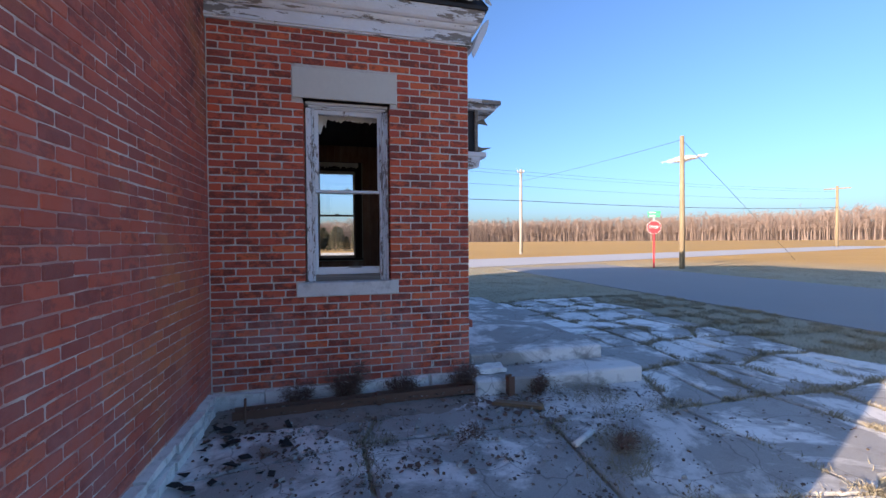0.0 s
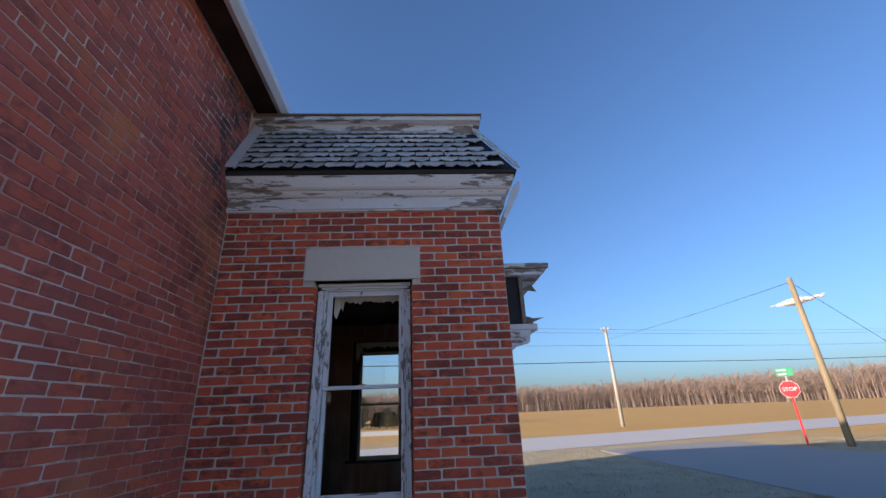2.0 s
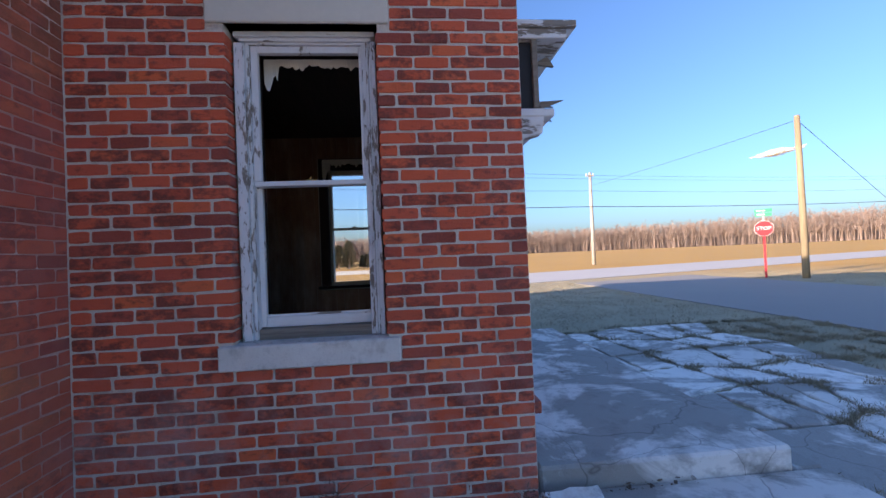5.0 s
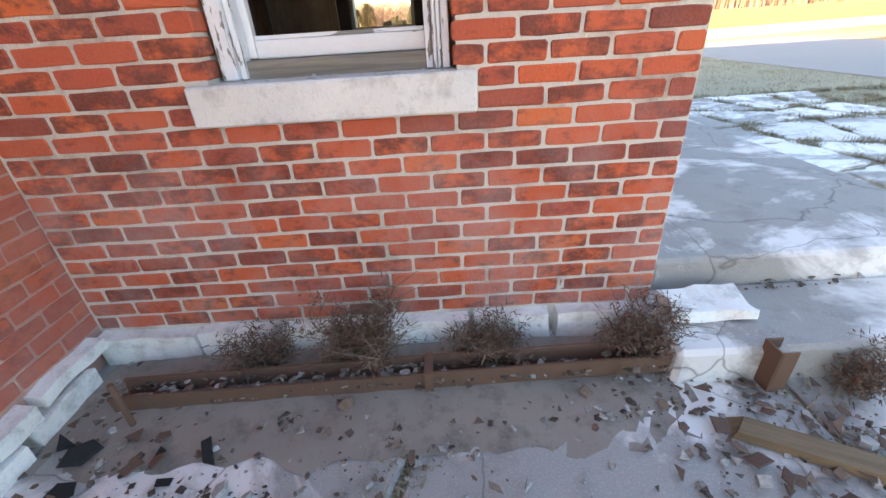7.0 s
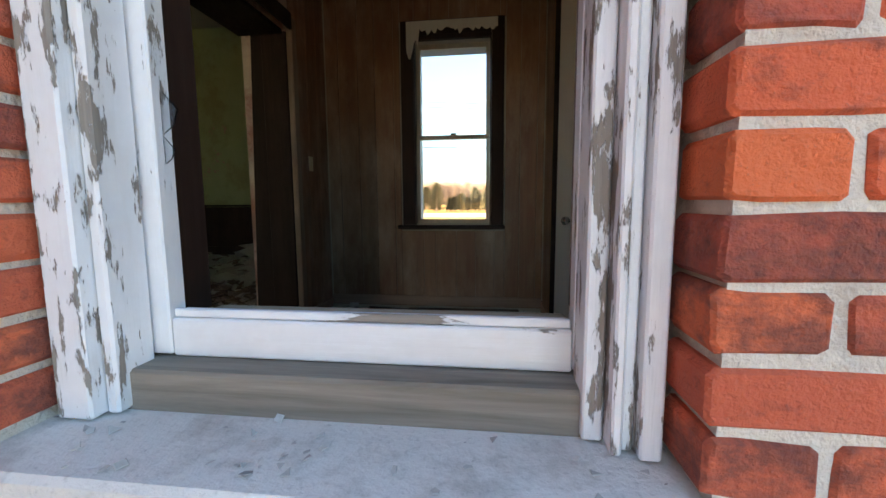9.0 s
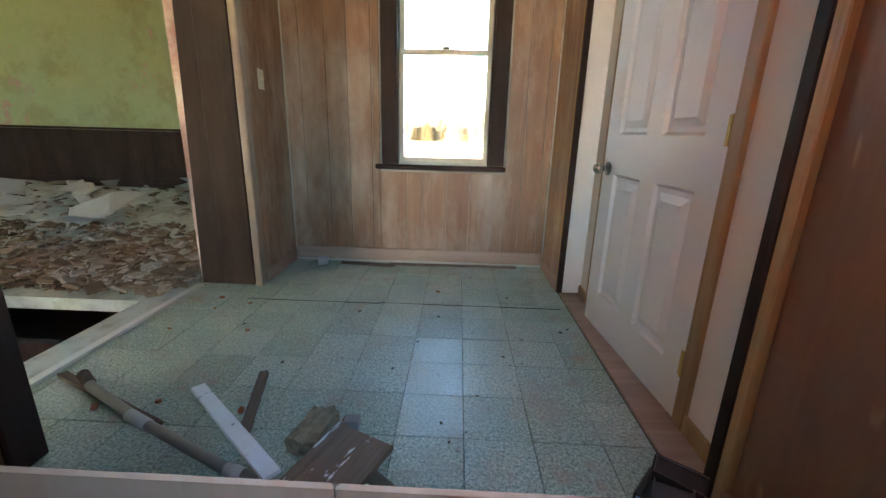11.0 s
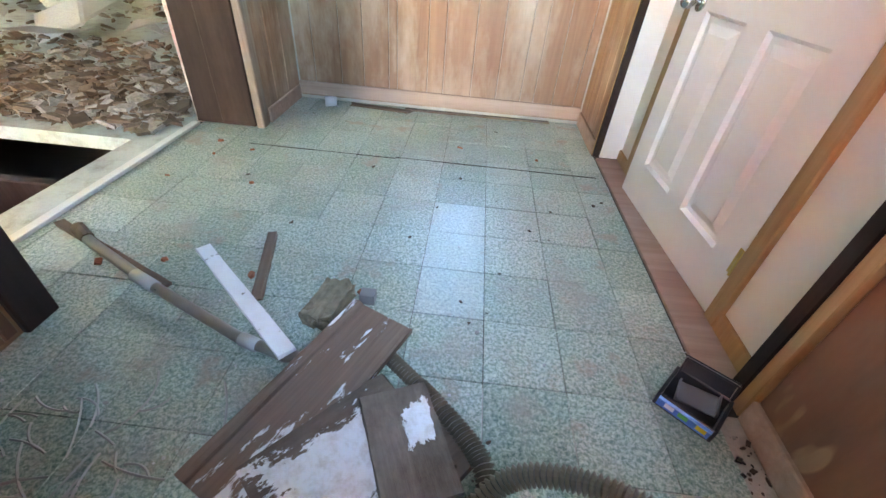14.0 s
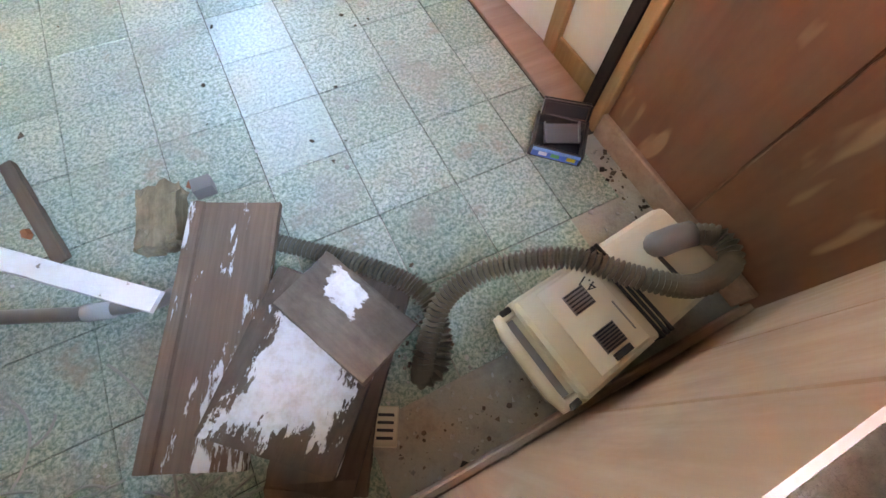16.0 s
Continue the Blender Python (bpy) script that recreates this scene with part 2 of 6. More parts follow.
def ground_material():
    k = Mat("winter_grass", 0.95)
    a, b, c = k.noise(k.at(), 0.9, 6, 0.7), k.noise(k.at(), 9, 5, 0.7), k.noise(k.at(), 60, 4)
    col = k.mix(k.ramp(a, (0.4, 0), (0.65, 1)), (0.34, 0.31, 0.22), (0.46, 0.41, 0.29))
    col = k.mix(k.ramp(b, (0.4, 0.0), (0.7, 0.7)), col, (0.36, 0.38, 0.28))
    col = k.mix(c, col, (0.30, 0.26, 0.17))
    ln = k.t.nodes.new("ShaderNodeVectorMath")
    ln.operation = "LENGTH"
    k.put(ln.inputs[0], k.geo.outputs["Position"])
    far = k.ramp(k.math("DIVIDE", ln.outputs["Value"], 100.0), (0.24, 0.0), (0.40, 1.0))
    stubble = k.mix(k.noise(k.at((0.2, 1, 1)), 0.35, 6), (0.40, 0.22, 0.05), (0.55, 0.33, 0.095))
    col = k.mix(far, col, stubble)
    k.bump(k.math("ADD", b, c), 0.8, 0.03)
    return k.done(col)


def road_material(name="asphalt_road", up=1.0):
    k = Mat(name, 0.9)
    a, b = k.noise(k.at((0.3, 0.3, 1)), 1.5, 5), k.noise(k.at(), 150, 3)
    k.bump(b, 0.4, 0.004)
    return k.done(k.mix(b, k.mix(a, (0.19 * up, 0.19 * up, 0.19 * up), (0.26 * up, 0.255 * up, 0.25 * up)), (0.29 * up, 0.285 * up, 0.28 * up)))


def green_plaster():
    k = Mat("green_plaster", 0.9)
    a, b = k.noise(k.at(), 1.4, 6, 0.7), k.noise(k.at(), 5, 5, 0.65)
    col = k.mix(b, (0.25, 0.34, 0.19), (0.37, 0.45, 0.27))
    col = k.mix(k.ramp(a, (0.40, 0.6), (0.5, 0.0)), col, (0.24, 0.26, 0.14))
    col = k.mix(k.ramp(k.noise(k.at(), 0.8, 7, 0.75), (0.58, 0.0), (0.60, 1.0)), col, (0.42, 0.27, 0.23))
    k.bump(b, 0.2, 0.01)
    return k.done(col)


def shingle_material():
    k = Mat("curled_shingle", 0.95)
    r = k.rand()
    a, b = k.noise(k.at(), 9, 5, 0.7), k.noise(k.at(), 160, 3)
    col = k.mix(r, (0.34, 0.36, 0.36), (0.66, 0.67, 0.63))
    col = k.mix(k.ramp(a, (0.54, 0.0), (0.68, 0.8)), col, (0.09, 0.09, 0.095))
    col = k.mix(k.ramp(k.noise(k.at(), 4, 4), (0.62, 0.0), (0.7, 0.6)), col, (0.30, 0.20, 0.10))
    col = k.mix(k.math("MULTIPLY", b, 0.4), col, (0.5, 0.5, 0.48))
    k.bump(b, 0.7, 0.004)
    return k.done(col)


def glass_material():
    k = Mat("pane_glass", 0.02)
    k.p.inputs["Transmission Weight"].default_value = 1.0
    k.p.inputs["IOR"].default_value = 1.45
    return k.done((0.95, 0.97, 0.97))


BRICK = brick_material("red_brick", 0.05)
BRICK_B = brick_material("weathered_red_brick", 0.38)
MORTAR = mortar_material()
MORTAR_B = washed_mortar_material()
STONE = stone_material("limestone", (0.60, 0.59, 0.56), (0.30, 0.28, 0.25))
FOUND = stone_material("whitewashed_stone", (0.72, 0.72, 0.68), (0.25, 0.23, 0.19))
SLAB = slab_material("frosty_concrete", 1.25)
SLAB_D = slab_material("stained_old_concrete", 1.12, 0.445)
LINTELSTONE = plain("smooth_grey_limestone", (0.64, 0.61, 0.53), 0.85, vary=0.14, scale=22)

PEEL = peeling("peeling_white_paint", 0.452, size=0.5)
PEEL_R = peeling("thin_peeling_white_paint", 0.475, size=0.7)
PEEL_X = peeling("peeling_cornice_paint", 0.465, 0, size=1.5)
PEEL_L = peeling("flaking_board_paint", 0.56, 0, local=True, size=1.6)
PAINT = peeling("chipped_white_paint", 0.40)
PAINT_X = peeling("chipped_white_rail_paint", 0.40, 0)
GREYWOOD = wood("weathered_grey_wood", (0.15, 0.125, 0.10), (0.36, 0.31, 0.26), 0, 0.9, 40, bump=0.6)
PANEL = wood("veneer_panelling", (0.19, 0.082, 0.042), (0.38, 0.20, 0.11), 2, 0.45, 11, stain=(0.58, 0.45, 0.34))
PANEL_F = wood("pinkish_veneer_panelling", (0.36, 0.185, 0.115), (0.52, 0.31, 0.21), 2, 0.5, 6, stain=(0.66, 0.47, 0.35))
PANEL_X = wood("veneer_panelling_red", (0.15, 0.055, 0.028), (0.25, 0.10, 0.05), 2, 0.4, 9, stain=(0.30, 0.145, 0.08), scuff=(0.50, 0.30, 0.18))
BASE = wood("pinkish_skirting", (0.30, 0.18, 0.13), (0.48, 0.33, 0.25), 0, 0.6, 22)
DARK = wood("dark_stained_trim", (0.018, 0.008, 0.006), (0.042, 0.020, 0.014), 2, 0.6, 9, stain=(0.07, 0.038, 0.028))
CASING = wood("honey_pine_casing", (0.30, 0.165, 0.07), (0.50, 0.31, 0.15), 2, 0.5, 30)
DRYWALL = plain("cream_drywall", (0.74, 0.68, 0.60), 0.8, vary=0.05, scale=30, bump=0.05)
DOORWHITE = plain("cream_white_door_paint", (0.75, 0.72, 0.68), 0.4, vary=0.04, scale=20, bump=0.04)
DARK.node_tree.nodes["Principled BSDF"].inputs["Specular IOR Level"].default_value = 0.2
TILE = tile_material()
TILE_PALE = tile_material("paler_marbled_vinyl", 0.28)
GROUND = ground_material()
ROAD = road_material()
# same asphalt colours times 1.75: sunlight painted into the crossing road
ROAD_SUNLIT = road_material("sunlit_pale_road", 1.75)
GREEN = green_plaster()
SHINGLE = shingle_material()
GLASS = glass_material()
TAR = plain("black_tar_edge", (0.02, 0.021, 0.024), 0.7)
ALU = plain("white_gutter_metal", (0.66, 0.67, 0.68), 0.4, 0.2, 0.1)
PLASTER = plain("stained_ceiling_plaster", (0.45, 0.42, 0.36), 0.9, vary=0.3, scale=4)
DARKCEIL = wood("dark_board_ceiling", (0.03, 0.02, 0.015), (0.07, 0.045, 0.035), 1, 0.7, 12)
SOIL = plain("dark_soil", (0.055, 0.045, 0.035), 0.98, vary=0.4, scale=20, bump=0.6)


# ---- mesh helpers ----
def box(bm, x0, x1, y0, y1, z0, z1, bevel=0.0, m=None):
    r = bmesh.ops.create_cube(bm, size=1.0)
    vs = r["verts"]
    for v in vs:
        v.co = Vector((x0 + (v.co.x + 0.5) * (x1 - x0), y0 + (v.co.y + 0.5) * (y1 - y0), z0 + (v.co.z + 0.5) * (z1 - z0)))
    if bevel > 0:
        es = list({e for v in vs for e in v.link_edges})
        r = bmesh.ops.bevel(bm, geom=es, offset=bevel, segments=1, affect="EDGES")
        vs = list({v for f in r["faces"] for v in f.verts})
    if m is not None:
        bmesh.ops.transform(bm, matrix=m, verts=vs)
    return vs


def boxes(*dims, bevel=0.0):
    bm = bmesh.new()
    for d in dims:
        box(bm, *d, bevel=bevel)
    return bm


def prism(bm, ring, way):
    """A closed solid from a ring of points pushed along way."""
    way = Vector(way)
    a = [bm.verts.new(p) for p in ring]
    b = [bm.verts.new(Vector(p) + way) for p in ring]
    n = len(ring)
    bm.faces.new(a[::-1])
    bm.faces.new(b)
    for i in range(n):
        bm.faces.new((a[i], a[(i + 1) % n], b[(i + 1) % n], b[i]))
    return a + b


def tube(bm, pts, radius, sides=8, close=True):
    """A tube along points; radius is a number or a list."""
    pts = [Vector(p) for p in pts]
    rings = []
    up = Vector((0, 0, 1))
    for i, p in enumerate(pts):
        d = (pts[min(i + 1, len(pts) - 1)] - pts[max(i - 1, 0)]).normalized()
        if abs(d.dot(up)) > 0.95:
            up = Vector((0, 1, 0)) if abs(d.y) < 0.9 else Vector((1, 0, 0))
        s = d.cross(up).normalized()
        u = s.cross(d).normalized()
        r = radius[i] if isinstance(radius, (list, tuple)) else radius
        rings.append([bm.verts.new(p + s * r * math.cos(2 * math.pi * k / sides) + u * r * math.sin(2 * math.pi * k / sides)) for k in range(sides)])
    for a, b in zip(rings, rings[1:]):
        for k in range(sides):
            bm.faces.new((a[k], a[(k + 1) % sides], b[(k + 1) % sides], b[k]))
    if close and sides > 2:
        bm.faces.new(rings[0][::-1])
        bm.faces.new(rings[-1])
    return rings


def finish(bm, name, material, smooth=False):
    bmesh.ops.recalc_face_normals(bm, faces=bm.faces)
    me = bpy.data.meshes.new(name)
    if smooth:
        for f in bm.faces:
            f.smooth = True
    bm.to_mesh(me)
    bm.free()
    me.materials.append(material)
    return me


def part(name, bm, material, parent, label="", smooth=False):
    ob = new(name, finish(bm, name, material, smooth))
    ob.parent = parent
    if label:
        ob["label"] = label
    return ob


def thing(name, label, category, group="", at=None):
    ob = new(name)
    if at is not None:
        ob.matrix_basis = at
    return tagged(ob, label, category, group)


def setting(name, bm, material, label, category, smooth=False):
    return tagged(new(name, finish(bm, name, material, smooth)), label, category, "", "structure")


# ---- plan ----
GZ = -0.36            # top of the old slabs
FZ = 0.21             # tiled floor inside
LIFT = FZ - 0.14      # the heap's own heights start from a floor at 0.14
FRONT, INNER = 4.42, 4.825
BACK = 7.58
WX0, WX1 = -1.25, 1.37     # annex front wall
MAIN_Y0 = 0.25        # near corner of the main building
HALL_Y1, HALL_X0 = 11.1, -10.5
COURSE, LONG = 0.0754, 0.2183
OPEN_X0, OPEN_X1, OPEN_Z0, OPEN_Z1 = -0.36, 0.487, 0.84, 2.70
SILL = (-0.452, 0.572, 0.695, 0.84)
LINTEL = (-0.475, 0.573, 2.70, 3.0)

# ground, roads
def land(x, y):
    """Height of the land: flat, with the far field rising towards the woods."""
    r, a = math.hypot(x, y), math.degrees(math.atan2(x, y))
    rise = clamp((r - 105) / 145, 0, 1.15) * 0.5
    return -0.40 + rise * clamp((a - 4) / 10, 0, 1) * clamp((125 - a) / 30, 0, 1)


def clamp(v, a, b):
    return max(a, min(b, v))


bm = bmesh.new()
rings = []
for r in (6, 30, 60, 90, 105, 120, 145, 180, 215, 250, 272, 300, 400, 800, 3000):
    rings.append([bm.verts.new((r * math.sin(radians(a)), r * math.cos(radians(a)), land(r * math.sin(radians(a)), r * math.cos(radians(a))))) for a in range(0, 360, 3)])
n = len(rings[0])
bm.faces.new(rings[0])
for p, q in zip(rings, rings[1:]):
    for i in range(n):
        bm.faces.new((p[i], p[(i + 1) % n], q[(i + 1) % n], q[i]))
setting("ground", bm, GROUND, "dry winter grass with a stubble field beyond the road", "ground")
bm = bmesh.new()
prism(bm, [(9.0, -400, -0.395), (16.6, -400, -0.395), (16.6, 24, -0.395), (9.0, 22, -0.395)], (0, 0, 0.025))
setting("road", bm, ROAD, "grey country asphalt road beside the lot", "road")
bm = bmesh.new()
d = Vector((math.cos(radians(17)), math.sin(radians(17)), 0))
nrm = Vector((-d.y, d.x, 0))
c = Vector((12, 29.5, -0.395))
prism(bm, [c - d * 700 - nrm * 4.3, c + d * 900 - nrm * 4.3, c + d * 900 + nrm * 4.3, c - d * 700 + nrm * 4.3], (0, 0, 0.03))
setting("crossing_road", bm, ROAD_SUNLIT, "country road crossing at the junction, coloured pale for the sun", "road")

# walls: mortar cores with openings
core = 0.005
wall_front = setting("wall_front", boxes(
    (WX0, OPEN_X0 - 0.018, FRONT + core, INNER, -0.5, 3.42), (OPEN_X1 + 0.018, WX1 - core, FRONT + core, INNER, -0.5, 3.42),
    (OPEN_X0 - 0.018, OPEN_X1 + 0.018, FRONT + core, INNER, -0.5, SILL[2]), (OPEN_X0 - 0.018, OPEN_X1 + 0.018, FRONT + 0.165, INNER, SILL[2], OPEN_Z0 - 0.03),
    (OPEN_X0 - 0.018, OPEN_X1 + 0.018, FRONT + core, INNER, OPEN_Z1, 3.42)), MORTAR, "red brick front wall of the annex with pale mortar", "wall")
wall_main = setting("wall_main", boxes((-1.60, WX0 - core, MAIN_Y0, 5.52, -0.5, 4.85), (-1.60, WX0 - core, 6.995, HALL_Y1 + 0.4, -0.5, 4.85), (-1.60, WX0 - core, 5.52, 6.995, 2.42, 4.85), (-1.60, WX0 - core, 5.52, 6.995, -0.5, 0.10)), MORTAR_B, "long weathered red brick wall of the main building", "wall")
BWX0, BWX1, BWZ0, BWZ1 = -0.40, 0.24, 0.975, 2.50
wall_back = setting("wall_back", boxes(
    (WX0, BWX0, BACK, BACK + 0.35, -0.5, 3.42), (BWX1, WX1, BACK, BACK + 0.35, -0.5, 3.42), (BWX0, BWX1, BACK, BACK + 0.35, -0.5, BWZ0), (BWX0, BWX1, BACK, BACK + 0.35, BWZ1, 3.42)), PLASTER, "rear wall of the annex", "wall")
wall_side = setting("wall_side", boxes((1.04, WX1 - core, INNER, BACK, -0.5, 3.42)), MORTAR, "brick side wall of the annex", "wall")
setting("ceiling", boxes((WX0, WX1, INNER - 0.35, BACK + 0.2, 2.95, 3.05)), DARKCEIL, "dark board ceiling of the small room", "ceiling")

# ---- main building shell and hall ----
FW = 0.35
setting("wall_hall_west", boxes((HALL_X0 - FW, HALL_X0, MAIN_Y0, HALL_Y1 + FW, -0.5, 4.85)), GREEN, "green plastered long wall of the hall", "wall")
# out of view: openings added only to let sun and sky brighten the hall
south = [(-9.6, -8.5), (-6.6, -5.6)]
dims, x = [], HALL_X0
for a, b in south:
    dims += [(x, a, MAIN_Y0, MAIN_Y0 + FW, -0.5, 4.85), (a, b, MAIN_Y0, MAIN_Y0 + FW, -0.5, 1.1), (a, b, MAIN_Y0, MAIN_Y0 + FW, 3.7, 4.85)]
    x = b
dims.append((x, -1.60, MAIN_Y0, MAIN_Y0 + FW, -0.5, 4.85))
setting("wall_hall_south", boxes(*dims), GREEN, "unseen green plastered end wall of the hall, tall openings added for light", "wall")
AX0, AX1, AZ0, AZS = -8.75, -7.68, 1.12, 3.35
bm = boxes((HALL_X0, AX0, HALL_Y1, HALL_Y1 + FW, -0.5, 4.85), (AX1, -1.60, HALL_Y1, HALL_Y1 + FW, -0.5, 4.85), (AX0, AX1, HALL_Y1, HALL_Y1 + FW, -0.5, AZ0))
ring = [(AX0, HALL_Y1, 4.85), (AX0, HALL_Y1, AZS)]
mid, rad = (AX0 + AX1) / 2, (AX1 - AX0) / 2
ring += [(mid - rad * math.cos(math.pi * i / 12), HALL_Y1, AZS + rad * math.sin(math.pi * i / 12)) for i in range(1, 12)]
ring += [(AX1, HALL_Y1, AZS), (AX1, HALL_Y1, 4.85)]
prism(bm, ring, (0, FW, 0))
wall_hall = setting("wall_hall_north", bm, GREEN, "stained green plaster hall wall with an arched window", "wall")
setting("ceiling_hall", boxes((HALL_X0, -1.60, MAIN_Y0 + FW, HALL_Y1, 4.27, 4.37)), PLASTER, "water-stained plaster ceiling of the hall", "ceiling")
w = tagged(new("window_arched"), "arched white hall window with narrow glazing bars", "window", "", "structure")
bm = boxes((AX0, AX0 + 0.07, HALL_Y1 + 0.08, HALL_Y1 + 0.14, AZ0, AZS), (AX1 - 0.07, AX1, HALL_Y1 + 0.08, HALL_Y1 + 0.14, AZ0, AZS), (AX0 + 0.07, AX1 - 0.07, HALL_Y1 + 0.08, HALL_Y1 + 0.14, AZ0, AZ0 + 0.09))
part("window_frame", bm, PAINT, w)
for zz in (1.75, 2.35, 2.95, 3.4):
    part("glazing_bar", boxes((AX0 + 0.07, AX1 - 0.07, HALL_Y1 + 0.09, HALL_Y1 + 0.13, zz, zz + 0.03)), PAINT, w)
for xx in (mid - 0.17, mid + 0.17):
    part("glazing_bar", boxes((xx - 0.014, xx + 0.014, HALL_Y1 + 0.095, HALL_Y1 + 0.125, AZ0 + 0.09, AZS + 0.48)), PAINT, w)
bm = bmesh.new()
tube(bm, [(mid - (rad - 0.03) * math.cos(math.pi * i / 16), HALL_Y1 + 0.11, AZS + (rad - 0.03) * math.sin(math.pi * i / 16)) for i in range(17)], 0.035, 6)
part("arch_head", bm, PAINT, w)
ws = setting("wainscot", boxes((HALL_X0, -1.60, HALL_Y1 - 0.03, HALL_Y1 - 0.002, FZ, 1.10)), DARK, "dark brown wainscot with a moulded cap rail", "wainscot")
part("cap_rail", boxes((HALL_X0, -1.60, HALL_Y1 - 0.06, HALL_Y1 - 0.002, 1.104, 1.14)), DARK, ws)
part("skirting", boxes((HALL_X0, -1.60, HALL_Y1 - 0.05, HALL_Y1 - 0.031, FZ, 0.36)), DARK, ws)
# hall floor round an open pit
HX0, HX1, HY0, HY1 = -2.72, -1.775, 5.55, 6.68
HALLFLOOR = stone_material("littered_floor", (0.42, 0.48, 0.45), (0.20, 0.17, 0.14))
setting("floor_hall", boxes((HALL_X0, HX0, MAIN_Y0 + FW, HALL_Y1, 0.13, FZ - 0.005), (HX1, -1.607, MAIN_Y0 + FW, HALL_Y1, 0.13, FZ - 0.005), (HX0, HX1, MAIN_Y0 + FW, HY0, 0.13, FZ - 0.005), (HX0, HX1, HY1, HALL_Y1, 0.13, FZ - 0.005)), HALLFLOOR, "littered pale hall floor broken open beside the threshold", "floor")
for i, yy in enumerate((5.9, 6.3)):
    bm = bmesh.new()
    box(bm, HX0 - 0.1, HX1 + 0.1, yy, yy + 0.05, -0.08, 0.125, 0.006)
    tagged(new("floor_joist", finish(bm, "floor_joist", DARK)), "bare dark floor joist across the open pit", "joist", "joists in the pit", "structure")
setting("crawl_space", boxes((HALL_X0, -1.68, MAIN_Y0 + FW, HALL_Y1, -0.395, -0.36)), SOIL, "dark soil under the broken floor", "ground")
# main roof, soffit and gutter
# unseen above the eave: ridge and hipped end set by the shadow they cast
bm = bmesh.new()
eave = [bm.verts.new(p) for p in ((-0.93, MAIN_Y0 - 0.3, 4.98), (-0.93, 11.75, 4.98), (-11.3, 11.75, 4.98), (-11.3, MAIN_Y0 - 0.3, 4.98))]
lower = [bm.verts.new(v.co - Vector((0, 0, 0.1))) for v in eave]
ridge = [bm.verts.new((-6.1, MAIN_Y0 - 0.3, 7.5)), bm.verts.new((-6.1, 6.3, 7.5))]
for f in ((eave[0], eave[1], ridge[1], ridge[0]), (eave[1], eave[2], ridge[1]), (eave[2], eave[3], ridge[0], ridge[1]), (eave[3], eave[0], ridge[0]), lower[::-1]):
    bm.faces.new(f)
for i in range(4):
    bm.faces.new((lower[i], lower[(i + 1) % 4], eave[(i + 1) % 4], eave[i]))
setting("main_roof", bm, TAR, "dark shingled roof of the main building, unseen above its eave and shaped for its shadow", "roof")
bm = bmesh.new()
prism(bm, [(-1.60, MAIN_Y0, 4.852), (-10.85, MAIN_Y0, 4.852), (-6.1, MAIN_Y0, 7.3)], (0, FW, 0))
setting("gable_wall", bm, BRICK_B, "brick gable of the main building", "wall")
setting("soffit", boxes((-1.24, -1.0, MAIN_Y0 - 0.25, 11.4, 4.80, 4.87)), DARK, "dark weathered soffit under the main eave", "soffit")
g = thing("eave_gutter", "white metal gutter along the main eave", "gutter")
bm = bmesh.new()
prism(bm, [(-1.0, MAIN_Y0 - 0.3, 4.78), (-0.94, MAIN_Y0 - 0.3, 4.74), (-0.885, MAIN_Y0 - 0.3, 4.79), (-0.88, MAIN_Y0 - 0.3, 4.875), (-0.90, MAIN_Y0 - 0.3, 4.875), (-0.91, MAIN_Y0 - 0.3, 4.80), (-0.94, MAIN_Y0 - 0.3, 4.77), (-0.985, MAIN_Y0 - 0.3, 4.80), (-0.985, MAIN_Y0 - 0.3, 4.875), (-1.0, MAIN_Y0 - 0.3, 4.875)], (0, 11.7, 0))
part("trough", bm, ALU, g)
for yy in (1.9, 3.7):
    part("bracket", boxes((-0.99, -0.876, yy, yy + 0.03, 4.877, 4.882)), ALU, g)

# ---- stone trim ----
def rough_block(x0, x1, y0, y1, z0, z1, amp=0.012, cuts=3, seed=0):
    bm = bmesh.new()
    box(bm, x0, x1, y0, y1, z0, z1)
    bmesh.ops.subdivide_edges(bm, edges=bm.edges[:], cuts=cuts, use_grid_fill=True)
    for v in bm.verts:
        n = noise.noise_vector(v.co * 7 + Vector((seed * 3.1, seed, 0)))
        v.co += n * amp
    return bm


bm = bmesh.new()
box(bm, SILL[0], SILL[1], FRONT - 0.035, FRONT + 0.16, SILL[2], SILL[3] - 0.004, 0.008)
tagged(new("window_sill_stone", finish(bm, "window_sill_stone", STONE)), "grey dressed limestone window sill", "sill", "", "structure")
bm = bmesh.new()
box(bm, LINTEL[0], LINTEL[1], FRONT - 0.012, FRONT + 0.12, LINTEL[2], LINTEL[3], 0.006)
tagged(new("window_lintel", finish(bm, "window_lintel", LINTELSTONE)), "plain grey limestone lintel over the window", "lintel", "", "structure")
fnd = tagged(new("foundation"), "whitewashed rough limestone foundation course", "foundation", "", "structure")
x, i = WX0 + 0.02, 0
while x < WX1 - 0.05:
    wd = min(random.uniform(0.32, 0.52), WX1 + 0.01 - x)
    part("stone", rough_block(x, x + wd - 0.03, FRONT - 0.05 - random.uniform(0, 0.025), FRONT + 0.05, -0.45, -0.215 + random.uniform(-0.012, 0.006), 0.014, 3, i), FOUND, fnd)
    x += wd
    i += 1
y = MAIN_Y0
